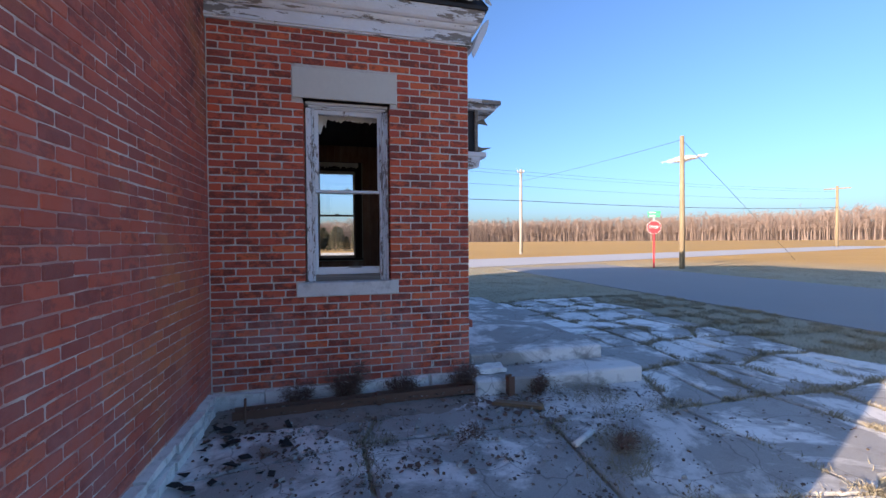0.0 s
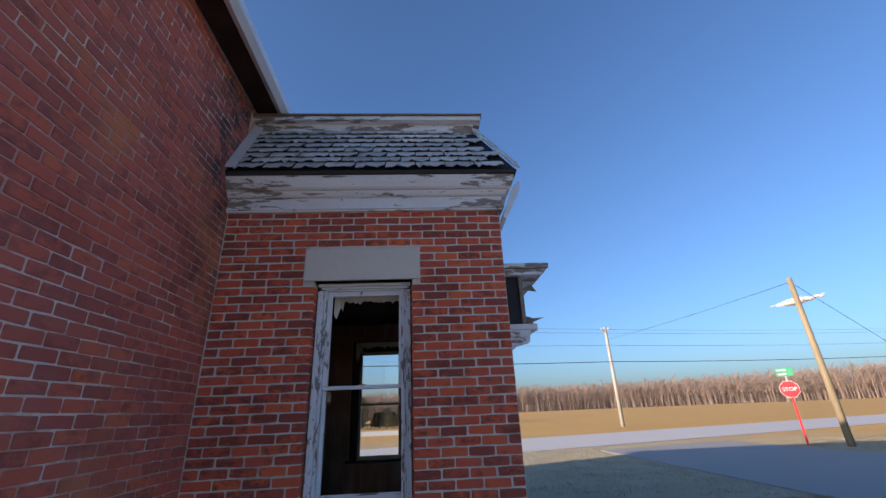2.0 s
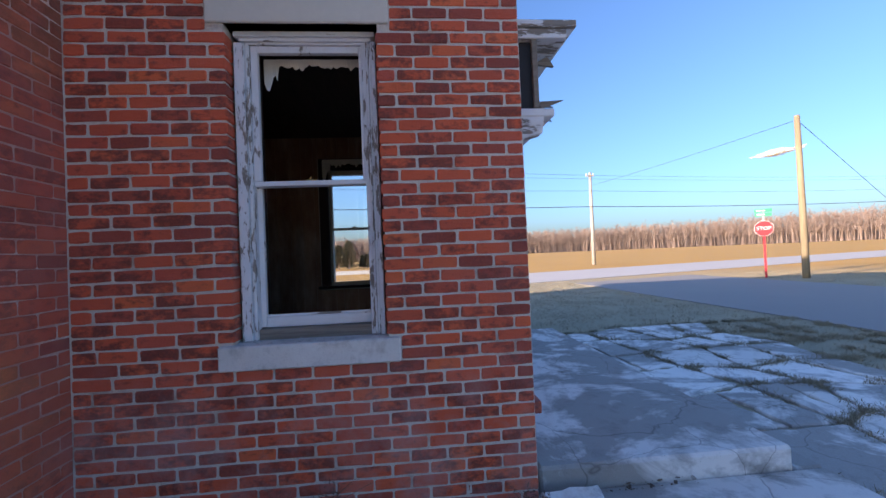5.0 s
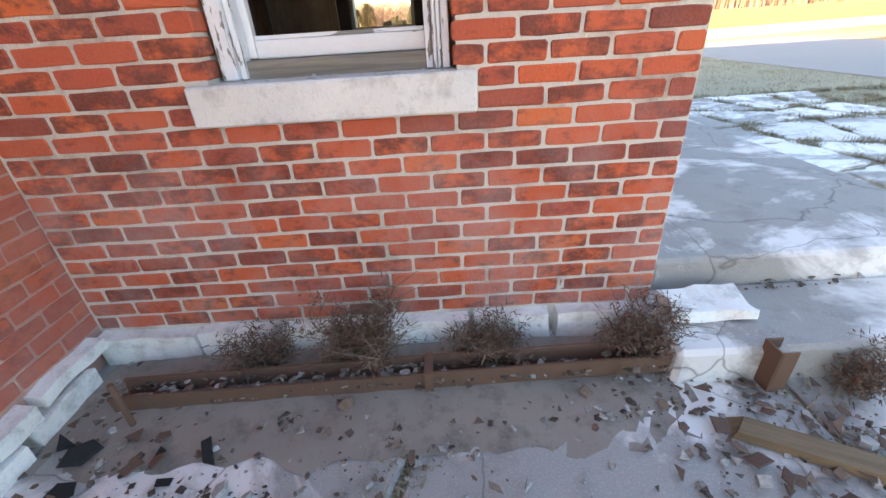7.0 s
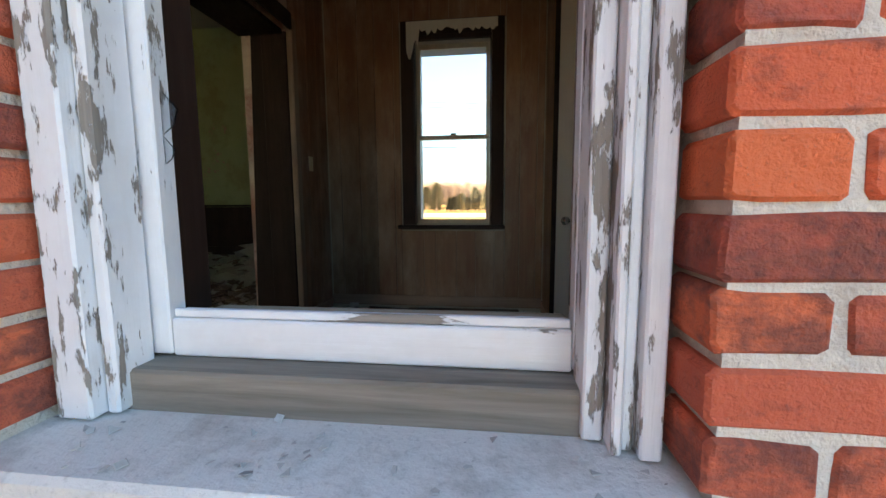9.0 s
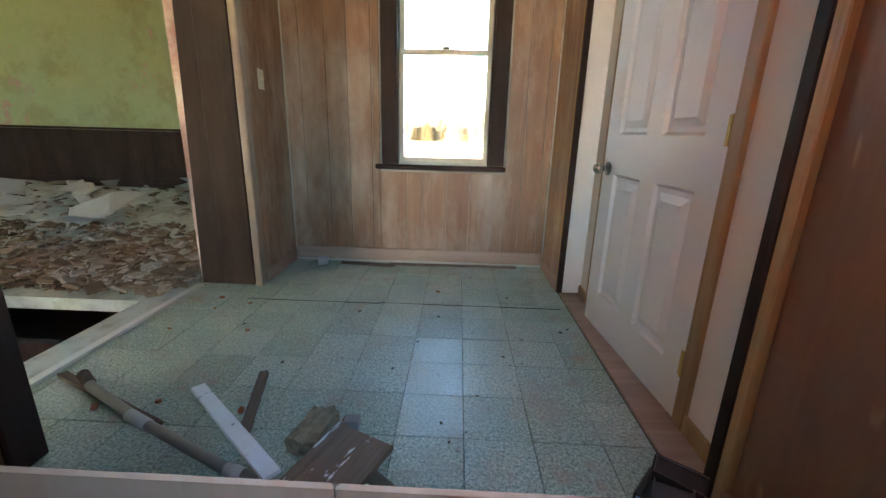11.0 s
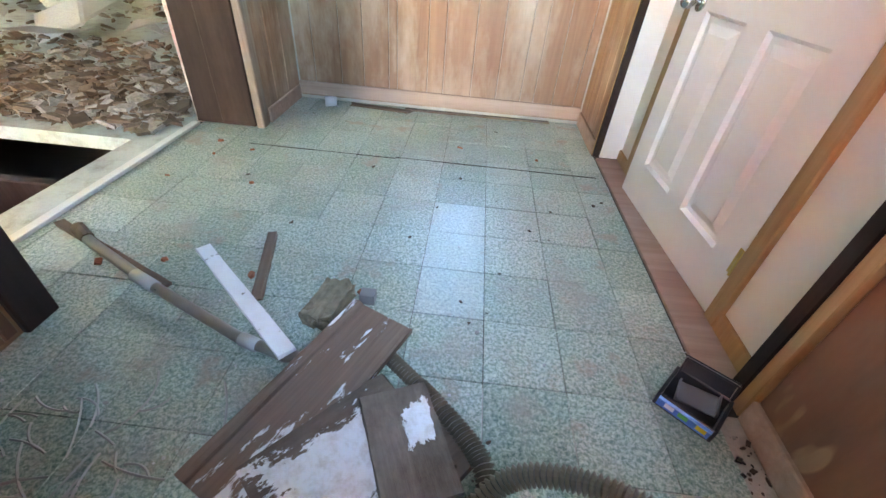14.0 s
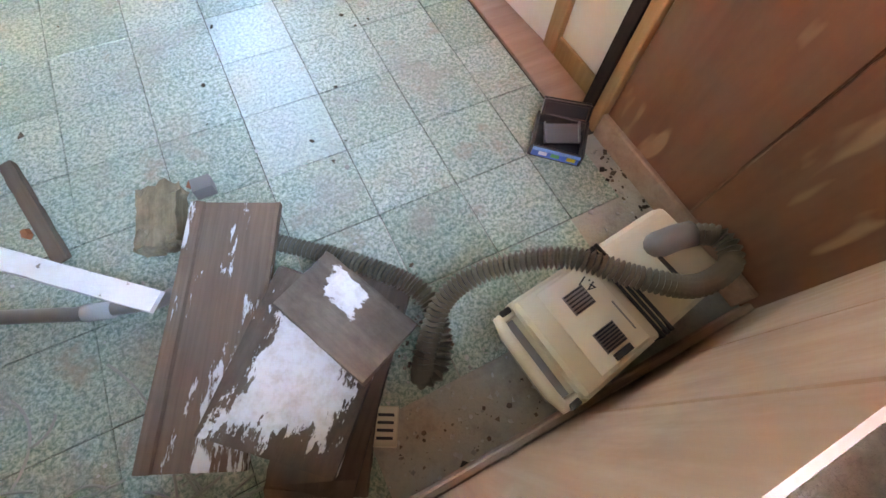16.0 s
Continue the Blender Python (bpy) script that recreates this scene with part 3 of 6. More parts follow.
while y < FRONT - 0.1:
    wd = min(random.uniform(0.35, 0.65), FRONT - 0.04 - y)
    h = random.uniform(-0.30, -0.27)
    part("stone", rough_block(WX0 - 0.05, WX0 + 0.06 + random.uniform(0, 0.03), y, y + wd - 0.03, h + 0.02, -0.205, 0.018, 3, i), FOUND, fnd)
    part("stone", rough_block(WX0 - 0.05, WX0 + 0.09 + random.uniform(0, 0.04), y - 0.1, y + wd - 0.15, -0.45, h, 0.018, 3, i + 50), FOUND, fnd)
    y += wd
    i += 1

# ---- front window ----
win = tagged(new("window_1"), "open weathered double-hung window with flaking white paint and no panes", "window", "", "structure")
F0 = 4.50
fr = part("window_frame", boxes((OPEN_X0 + 0.004, OPEN_X0 + 0.062, F0, F0 + 0.07, OPEN_Z0, OPEN_Z1 - 0.07), (OPEN_X0 + 0.064, OPEN_X0 + 0.085, F0 + 0.022, F0 + 0.096, OPEN_Z0, OPEN_Z1 - 0.07), bevel=0.004), PEEL, win)
part("window_jamb", boxes((OPEN_X1 - 0.03, OPEN_X1 - 0.004, F0 - 0.008, F0 + 0.07, OPEN_Z0, OPEN_Z1 - 0.07), (OPEN_X1 - 0.047, OPEN_X1 - 0.032, F0 + 0.012, F0 + 0.07, OPEN_Z0, OPEN_Z1 - 0.07), (OPEN_X1 - 0.062, OPEN_X1 - 0.049, F0 - 0.002, F0 + 0.07, OPEN_Z0, OPEN_Z1 - 0.07), (OPEN_X1 - 0.09, OPEN_X1 - 0.064, F0 + 0.03, F0 + 0.097, OPEN_Z0, OPEN_Z1 - 0.07), bevel=0.003), PEEL_R, win)
part("head_moulding", boxes((OPEN_X0 + 0.004, OPEN_X1 - 0.004, F0, F0 + 0.1, OPEN_Z1 - 0.033, OPEN_Z1 - 0.003), (OPEN_X0 + 0.03, OPEN_X1 - 0.03, F0 + 0.016, F0 + 0.1, OPEN_Z1 - 0.055, OPEN_Z1 - 0.035), (OPEN_X0 + 0.06, OPEN_X1 - 0.06, F0 + 0.028, F0 + 0.1, OPEN_Z1 - 0.07, OPEN_Z1 - 0.057), bevel=0.003), PEEL_X, win)
part("sub_sill", boxes((OPEN_X0 + 0.05, OPEN_X1 - 0.05, F0 + 0.045, 4.66, OPEN_Z0 - 0.02, OPEN_Z0 + 0.06), bevel=0.005), GREYWOOD, win, "bare grey wooden sub-sill")
us = part("upper_sash", boxes((-0.274, -0.232, 4.545, 4.582, 1.80, 2.628), (0.377, 0.396, 4.545, 4.582, 1.80, 2.628), (-0.231, 0.376, 4.545, 4.582, 2.585, 2.628), bevel=0.003), PAINT, win)
part("meeting_rail", boxes((-0.272, 0.395, 4.548, 4.625, 1.768, 1.798), bevel=0.003), PAINT_X, us)
ls = part("lower_sash", boxes((-0.31, -0.249, 4.60, 4.64, 0.905, 1.765), (0.397, 0.45, 4.60, 4.64, 0.905, 1.765), bevel=0.003), PAINT, win)
part("bottom_rail", boxes((-0.248, 0.396, 4.602, 4.642, 0.902, 0.966), (-0.247, 0.394, 4.612, 4.64, 0.968, 0.976), bevel=0.003), PAINT_X, ls)
part("glazing_lip", boxes((-0.2465, 0.3935, 4.608, 4.616, 0.967, 0.981), bevel=0.002), PEEL_X, ls)
latch = part("latch", boxes((0.03, 0.09, 4.56, 4.585, 1.799, 1.809), (0.05, 0.062, 4.566, 4.58, 1.809, 1.825), bevel=0.002), plain("dull_brass", (0.30, 0.20, 0.08), 0.4, 0.9), us)
for zz, s, m in ((1.30, 0.035, 1), (1.24, 0.022, 1), (1.72, 0.06, 1)):
    bm = bmesh.new()
    prism(bm, [(-0.249, 4.618, zz + s), (-0.249, 4.618, zz - s), (-0.249 + s * 0.55, 4.618, zz - s * 0.6), (-0.249 + s * 0.8, 4.618, zz + s * 0.1)], (0, 0.003, 0))
    o = part("glass_shard", bm, GLASS, ls, "sharp remnant of broken glass")
    o.visible_shadow = False


def torn_shade(name, x0, x1, y, z1, drop, seed, label):
    """The ragged strip left of a roller shade."""
    rnd = random.Random(seed)
    n = 46
    top, low = [], []
    for i in range(n + 1):
        x = x0 + (x1 - x0) * i / n
        d = drop * (0.35 + 0.5 * abs(noise.noise(Vector((i * 0.31, seed, 0)))) + rnd.uniform(0, 0.12))
        if i < n * 0.14:
            d = drop * (1.4 + 0.5 * math.sin(i))
        low.append((x, y + 0.012 * math.sin(i * 0.5), z1 - d))
    bm = bmesh.new()
    ups = [bm.verts.new((p[0], y, z1)) for p in low]
    dns = [bm.verts.new(p) for p in low]
    for i in range(n):
        bm.faces.new((ups[i], ups[i + 1], dns[i + 1], dns[i]))
    me = finish(bm, name, plain("yellowed_shade_cloth", (0.72, 0.70, 0.64), 0.85, vary=0.1))
    ob = tagged(new(name, me), label, "shade")
    md = ob.modifiers.new("thick", "SOLIDIFY")
    md.thickness = 0.003
    return ob


torn_shade("torn_shade", -0.245, 0.39, 4.70, 2.62, 0.11, 3, "torn remnant of a pale roller shade in the window head")
# reveal inside
rv = part("reveal_lining", boxes((OPEN_X0 + 0.012, -0.266, 4.645, 4.725, 0.955, OPEN_Z1 - 0.03)), DARK, win, "dark stained reveal board")
part("reveal_lining", boxes((0.425, OPEN_X1 - 0.012, 4.641, INNER - 0.02, 0.955, OPEN_Z1 - 0.03)), GREYWOOD, win)
part("head_lining", boxes((OPEN_X0, OPEN_X1, 4.645, INNER - 0.02, OPEN_Z1 - 0.028, OPEN_Z1 - 0.002)), DARK, win)
part("stool", boxes((-0.262, 0.41, 4.644, 4.75, 0.925, 0.953), bevel=0.006), wood("bare_stool_wood", (0.28, 0.205, 0.14), (0.52, 0.41, 0.30), 0, 0.7, 34, bump=0.4), win, "bare weathered wooden inner stool")

# ---- annex cornice and roof ----
def swept(profile, x0, x1, yend):
    """A moulding: profile of (out, z) along the front and round the right-hand corner."""
    bm = bmesh.new()
    rings = []
    for k in range(3):
        r = []
        for o, z in profile:
            if k == 0:
                r.append(bm.verts.new((x0, FRONT - o, z)))
            elif k == 1:
                r.append(bm.verts.new((x1 + o, FRONT - o, z)))
            else:
                r.append(bm.verts.new((x1 + o, yend, z)))
        rings.append(r)
    n = len(profile)
    for a, b in zip(rings, rings[1:]):
        for i in range(n):
            bm.faces.new((a[i], a[(i + 1) % n], b[(i + 1) % n], b[i]))
    bm.faces.new(rings[0][::-1]), bm.faces.new(rings[-1])
    return bm


cor = tagged(new("cornice"), "wooden cornice boards with badly flaking white paint", "cornice", "", "structure")
part("frieze_board", swept([(-0.05, 3.39), (0.03, 3.39), (0.03, 3.405), (0.045, 3.41), (0.045, 3.425), (0.03, 3.43), (0.03, 3.535), (-0.05, 3.535)], WX0 + 0.002, WX1, 7.9), PEEL_X, cor)
part("bed_moulding", swept([(-0.05, 3.537), (0.05, 3.537), (0.065, 3.55), (0.08, 3.575), (0.08, 3.59), (-0.05, 3.59)], WX0 + 0.002, WX1, 7.9), PEEL_X, cor)
part("crown_board", swept([(-0.05, 3.592), (0.10, 3.592), (0.12, 3.61), (0.14, 3.66), (0.15, 3.72), (-0.05, 3.72)], WX0 + 0.002, WX1, 7.9), PEEL_X, cor)
part("tar_edge", swept([(-0.05, 3.722), (0.172, 3.722), (0.178, 3.755), (-0.05, 3.755)], WX0 + 0.002, WX1, 7.9), TAR, cor)
EY0, EZ0, EY1, EZ1 = FRONT - 0.19, 3.76, 4.70, 4.56
bm = bmesh.new()
a = [(WX0, EY0 + 0.02, EZ0 - 0.003), (WX1 + 0.17, EY0 + 0.02, EZ0 - 0.003), (1.22, EY1 + 0.02, EZ1), (WX0, EY1 + 0.02, EZ1)]
va = [bm.verts.new(p) for p in a]
b = [(WX0, 7.9, EZ0 - 0.003), (WX1 + 0.17, 7.9, EZ0 - 0.003), (1.22, 7.6, EZ1), (WX0, 7.6, EZ1)]
vb = [bm.verts.new(p) for p in b]
bm.faces.new(va), bm.faces.new(vb[::-1])
for i in range(4):
    bm.faces.new((va[i], va[(i + 1) % 4], vb[(i + 1) % 4], vb[i]))
roof = setting("annex_roof", bm, TAR, "steep lower roof of the annex with curled weathered shingles", "roof")
fas = tagged(new("upper_fascia"), "weathered upper fascia with a rusty shingle lip", "fascia", "", "structure")
part("fascia_board", boxes((WX0, 1.225, EY1 - 0.01, EY1 + 0.05, EZ1 - 0.04, EZ1 + 0.10), (1.18, 1.225, EY1 + 0.052, 7.6, EZ1 - 0.04, EZ1 + 0.10)), PEEL_X, fas)
part("fascia_lip", boxes((WX0, 1.30, EY1 - 0.09, EY1 + 0.05, EZ1 + 0.102, EZ1 + 0.15), (1.18, 1.30, EY1 + 0.052, 7.6, EZ1 + 0.102, EZ1 + 0.15)), PEEL_X, fas)
part("roof_top", boxes((WX0, 1.315, EY1 - 0.11, 7.6, EZ1 + 0.152, EZ1 + 0.172)), plain("rusty_roof_edge", (0.17, 0.12, 0.08), 0.9, vary=0.6, scale=9), fas)
# flashing against the main wall
bm = bmesh.new()
prism(bm, [(WX0 + 0.004, EY0 - 0.02, EZ0 + 0.02), (WX0 + 0.10, EY0 - 0.02, EZ0 + 0.015), (WX0 + 0.10, EY1 - 0.02, EZ1 + 0.03), (WX0 + 0.004, EY1 - 0.02, EZ1 + 0.07)], (0, -0.008, 0.012))
part("flashing", bm, ALU, fas, "pale metal flashing")
# shingles
sl = (Vector((0, EY1, EZ1)) - Vector((0, EY0, EZ0)))
ln = sl.length
pitch = math.atan2(sl.z, sl.y)
ROWS_N = 8
sw, sh = 0.29, ln / ROWS_N
variants = []
for k in range(5):
    rnd = random.Random(k)
    bm = bmesh.new()
    n = 9
    up, dn, ud = [], [], []
    for i in range(n):
        x = -sw / 2 + 0.004 + (sw - 0.008) * i / (n - 1)
        curl = 0.012 + 0.02 * rnd.random()
        rag = rnd.uniform(-0.02, 0.022)
        up.append((x, sh * 1.15, 0.006))
        dn.append((x, rag, 0.010 + curl))
        ud.append((x, rag, 0.002 + curl))
    U, D, L = [[bm.verts.new(p) for p in q] for q in (up, dn, ud)]
    for i in range(n - 1):
        bm.faces.new((D[i], D[i + 1], U[i + 1], U[i]))
        bm.faces.new((D[i], L[i], L[i + 1], D[i + 1]))
    variants.append(finish(bm, "shingle", SHINGLE))
for r in range(ROWS_N):
    f = r / ROWS_N
    xr = WX1 + 0.17 + (1.22 - WX1 - 0.17) * f
    x = WX0 + 0.08 - (sw / 2 if r % 2 else 0.0)
    while x + sw < xr + 0.03:
        ob = new("shingle", variants[random.randrange(5)])
        ob.parent = roof
        ob.matrix_basis = Matrix.Translation((x + sw / 2 - 0.02, EY0 + sl.y * f, EZ0 + sl.z * f + 0.004)) @ Euler((pitch, 0, random.uniform(-0.03, 0.03))).to_matrix().to_4x4()
        x += sw
# hip caps
e0, e1 = Vector((WX1 + 0.18, EY0 + 0.01, EZ0 + 0.02)), Vector((1.225, EY1, EZ1 + 0.02))
for i in range(10):
    p = e0.lerp(e1, i / 10)
    bm = bmesh.new()
    box(bm, -0.05, 0.03, -0.01, 0.13, 0.0, 0.012, 0.003)
    o = part("hip_cap", bm, SHINGLE, roof)
    o.matrix_basis = Matrix.Translation(p) @ Euler((pitch - 0.02, 0.12, 0.33)).to_matrix().to_4x4()
# end of the eave gutter at the corner
g = thing("corner_gutter", "loose white gutter end under the annex eave", "gutter")
bm = bmesh.new()
prism(bm, [(WX1 + 0.13, 4.36, 3.60), (WX1 + 0.215, 4.36, 3.69), (WX1 + 0.225, 4.36, 3.66), (WX1 + 0.19, 4.36, 3.54), (WX1 + 0.05, 4.36, 3.26), (WX1 + 0.025, 4.36, 3.30)], (0, 0.02, 0.0))
part("bent_end", bm, ALU, g)
part("trough", boxes((WX1 + 0.152, WX1 + 0.215, 4.40, 7.9, 3.60, 3.612), (WX1 + 0.207, WX1 + 0.215, 4.40, 7.9, 3.614, 3.68)), ALU, g)

# ---- porch canopy remnant ----
pc = thing("porch_canopy", "broken wooden porch canopy with splintered flaking boards", "canopy")
PY0, PY1 = 4.86, 7.5
part("top_board", boxes((WX1 + 0.002, 1.86, PY0, PY1, 2.86, 2.93), (WX1 + 0.002, 1.93, PY0 - 0.02, PY1, 2.932, 2.985), bevel=0.006), PEEL_X, pc)
# plain black box between the top and lower boards
part("underside", boxes((WX1 + 0.002, 1.62, PY0 + 0.06, PY1, 2.36, 2.855)), TAR, pc, "black box filling the inside of the canopy")
part("lower_board", boxes((WX1 + 0.002, 1.75, PY0 + 0.02, PY1, 2.29, 2.35), bevel=0.008), PEEL_X, pc)
bm = bmesh.new()
prism(bm, [(WX1 + 0.002, PY0 + 0.02, 2.05), (WX1 + 0.08, PY0 + 0.02, 2.08), (WX1 + 0.16, PY0 + 0.02, 2.14), (WX1 + 0.28, PY0 + 0.02, 2.17), (WX1 + 0.30, PY0 + 0.02, 2.287), (WX1 + 0.002, PY0 + 0.02, 2.287)], (0, 0.12, 0))
part("bracket", bm, PEEL_X, pc)
rnd = random.Random(5)
for i in range(6):
    y0 = PY0 - 0.01 + rnd.uniform(0, 0.3)
    z0 = rnd.uniform(2.4, 2.95)
    bm = bmesh.new()
    L = rnd.uniform(0.08, 0.2)
    prism(bm, [(1.60 + rnd.uniform(0, 0.18), y0, z0), (1.72 + L * 0.6, y0 + 0.01, z0 - rnd.uniform(-0.05, 0.12)), (1.66, y0 + 0.02, z0 - 0.05)], (0, 0.03, 0.004))
    part("splinter", bm, GREYWOOD, pc, "grey split wood splinter")
part("hanging_strip", boxes((1.60, 1.64, PY0 + 0.02, PY0 + 0.05, 2.352, 2.858), bevel=0.004), GREYWOOD, pc)

# ---- porch platform ----
bm = bmesh.new()
box(bm, 1.40, 3.12, 4.50, 9.0, -0.34, -0.05, 0.02)
bmesh.ops.subdivide_edges(bm, edges=bm.edges[:], cuts=3, use_grid_fill=True)
plat = tagged(new("porch_platform", finish(bm, "porch_platform", SLAB_D)), "worn grey concrete porch platform with a cracked top", "platform", "", "structure")
bm = bmesh.new()
box(bm, 1.32, 3.34, 4.05, 4.498, -0.39, -0.20, 0.02)
box(bm, 3.125, 3.34, 4.50, 9.0, -0.39, -0.20, 0.02)
tagged(new("porch_step", finish(bm, "porch_step", SLAB_D)), "low worn concrete step round the porch platform", "step", "", "structure")
tagged(new("broken_concrete", finish(rough_block(1.38, 1.72, 4.22, 4.40, -0.19, -0.14, 0.032, 5, 9), "broken_concrete", FOUND)), "pale broken block of concrete lying on the step", "rubble")
rail = boxes((1.38, 1.47, 4.62, 4.95, 0.24, 0.32), (1.38, 1.43, 4.64, 4.95, -0.05, 0.236), bevel=0.004)
part("pier", rail, BRICK, wall_side)

# ---- interior floor ----
fl = setting("floor", boxes((-1.606, 1.04, INNER - 0.05, BACK, 0.02, FZ - 0.008)), SOIL, "old marbled green-grey vinyl tile floor with stains", "floor")
TS = 0.2286
TX0, TY0 = 0.083 - 9 * TS, 5.693 - 5 * TS
tile_mesh = {}


def floor_tile(x0, x1, y0, y1):
    # three tiles in one column take the paler tile material
    pale_one = -0.16 < x0 < 0.0 and 5.68 < y0 < 6.3
    key = (round(x1 - x0, 3), round(y1 - y0, 3), pale_one)
    if key not in tile_mesh:
        bm = bmesh.new()
        w2, d2, g = (x1 - x0) / 2, (y1 - y0) / 2, 0.0009
        lo = [bm.verts.new((sx * (w2 - g), sy * (d2 - g), -0.004)) for sx, sy in ((-1, -1), (1, -1), (1, 1), (-1, 1))]
        hi = [bm.verts.new((sx * (w2 - g - 0.001), sy * (d2 - g - 0.001), 0.0)) for sx, sy in ((-1, -1), (1, -1), (1, 1), (-1, 1))]
        bm.faces.new(hi)
        for i in range(4):
            bm.faces.new((lo[i], lo[(i + 1) % 4], hi[(i + 1) % 4], hi[i]))
        tile_mesh[key] = finish(bm, "tile", TILE_PALE if pale_one else TILE)
    ob = new("tile", tile_mesh[key])
    ob.parent = fl
    ob.location = ((x0 + x1) / 2, (y0 + y1) / 2, FZ + random.uniform(-0.0012, 0.0012))
    ob.rotation_euler = (random.uniform(-0.004, 0.004), random.uniform(-0.004, 0.004), 0)


FLX0, FLX1, FLY0, FLY1 = -1.56, 0.703, INNER, BACK - 0.02
for i in range(-1, 14):
    for j in range(-1, 14):
        x0, x1 = clamp(TX0 + i * TS, FLX0, FLX1), clamp(TX0 + (i + 1) * TS, FLX0, FLX1)
        y0, y1 = clamp(TY0 + j * TS, FLY0, FLY1), clamp(TY0 + (j + 1) * TS, FLY0, FLY1)
        if x1 - x0 < 0.02 or y1 - y0 < 0.02:
            continue
        if y1 < 5.56 or y0 > 6.93:
            x0 = max(x0, -1.21)
            if x1 - x0 < 0.02:
                continue
        if y1 < 5.06 and x0 > -0.16 and x1 < 0.55:
            continue          # bare patch by the front wall
        if y1 < 5.3 and x0 > 0.5:
            continue
        floor_tile(x0, x1, y0, y1)
setting("floor_screed", boxes((-0.17, 0.80, INNER, 5.452, FZ - 0.0078, FZ - 0.004)), stone_material("dirty_screed", (0.36, 0.335, 0.29), (0.16, 0.135, 0.11)), "bare dirty screed where tiles have lifted", "floor")
setting("floor_seam", boxes((-1.19, -0.4, 6.766, 6.771, FZ - 0.004, FZ + 0.002), (-0.4, 0.66, 6.776, 6.782, FZ - 0.004, FZ + 0.002)), plain("black_joint_dirt", (0.03, 0.028, 0.024), 0.95), "dark open seam across the floor tiles", "floor")
setting("threshold", boxes((-1.605, -1.562, 5.553, 6.957, FZ - 0.03, FZ + 0.012), bevel=0.003), plain("pale_threshold_paint", (0.62, 0.64, 0.60), 0.5, vary=0.2), "worn pale threshold strip at the hall opening", "threshold")

# ---- panelling ----
def panel_wall(parent, u0, u1, z0, z1, place, material, seed, widths=(0.10, 0.2), skip=()):
    """Grooved vertical boards; place(u, out, z) gives the point."""
    rnd = random.Random(seed)
    u = u0
    while u < u1 - 0.005:
        w = min(rnd.uniform(*widths), u1 - u)
        if u1 - u - w < 0.03:
            w = u1 - u
        spans = [(z0, z1)]
        for a, b, c, d in skip:
            if u + w > a + 0.004 and u < b - 0.004:
                spans = [s for p, q in spans for s in ((p, min(q, c)), (max(p, d), q)) if s[1] - s[0] > 0.02]
        for p, q in spans:
            bm = bmesh.new()
            g, ch = 0.0012, 0.003
            o = 0.006 + rnd.uniform(0, 0.0008)
            pts = [(u + g, 0.0), (u + g, o - 0.003), (u + g + ch, o), (u + w - g - ch, o), (u + w - g, o - 0.003), (u + w - g, 0.0)]
            lo = [bm.verts.new(place(a, b, p)) for a, b in pts]
            hi = [bm.verts.new(place(a, b, q)) for a, b in pts]
            for i in range(5):
                bm.faces.new((lo[i], lo[i + 1], hi[i + 1], hi[i]))
            bm.faces.new(hi), bm.faces.new(lo[::-1])
            part("panel_board", bm, material, parent)
        u += w


PB = BACK - 0.012
pw = tagged(new("panelling_back"), "wood veneer panelling bleached and stained by damp", "panelling", "", "structure")
us_ = [-1.19, BWX0 - 0.13, BWX1 + 0.13, 0.69]
panel_wall(pw, us_[0], us_[1], FZ + 0.02, 2.95, lambda u, o, z: (u, PB - o, z), PANEL, 1)
panel_wall(pw, us_[1], us_[2], FZ + 0.02, 0.905, lambda u, o, z: (u, PB - 0.004 - o, z), PANEL, 2)
panel_wall(pw, us_[1], us_[2], 2.66, 2.95, lambda u, o, z: (u, PB - o, z), PANEL, 3)
panel_wall(pw, us_[2], us_[3], FZ + 0.02, 2.95, lambda u, o, z: (u, PB - o, z), PANEL, 4)
LX = -1.20
pl = tagged(new("panelling_left"), "wood veneer panelling beside the hall opening", "panelling", "", "structure")
panel_wall(pl, 7.045, PB - 0.002, FZ + 0.02, 2.95, lambda u, o, z: (LX - 0.006 + o, u, z), PANEL, 5)
panel_wall(pl, INNER + 0.002, 5.44, FZ + 0.02, 2.95, lambda u, o, z: (LX - 0.006 + o, u, z), PANEL_X, 6)
part("backing", boxes((WX0 - 0.005, LX - 0.008, INNER, 5.50, FZ, 2.95), (WX0 - 0.005, LX - 0.008, 7.042, BACK, FZ, 2.95)), PANEL, pl)
RX = 0.778
pr = tagged(new("panelling_right"), "reddish wood veneer panelling with pale scuffs", "panelling", "", "structure")
panel_wall(pr, INNER + 0.002, 5.45, FZ + 0.02, 2.95, lambda u, o, z: (RX + 0.006 - o, u, z), PANEL_X, 7, (0.2, 0.42))
part("backing", boxes((RX + 0.008, 1.04, INNER, 5.525, FZ, 2.95)), PANEL_X, pr)
AX = 0.70
panel_wall(pr, 7.07, PB - 0.002, FZ + 0.02, 2.95, lambda u, o, z: (AX + 0.006 - o, u, z), PANEL, 8)
part("backing", boxes((AX + 0.008, 1.04, 7.05, BACK, FZ, 2.95)), PANEL, pr)
pf = tagged(new("panelling_front"), "light wood veneer panelling under the window", "panelling", "", "structure")
wood_f = PANEL_F
panel_wall(pf, LX, -0.372, FZ + 0.02, 2.95, lambda u, o, z: (u, INNER + o, z), wood_f, 9, (0.2, 0.4))
panel_wall(pf, -0.372, 0.50, FZ + 0.02, 0.90, lambda u, o, z: (u, INNER + o, z), wood_f, 10, (0.2, 0.4))
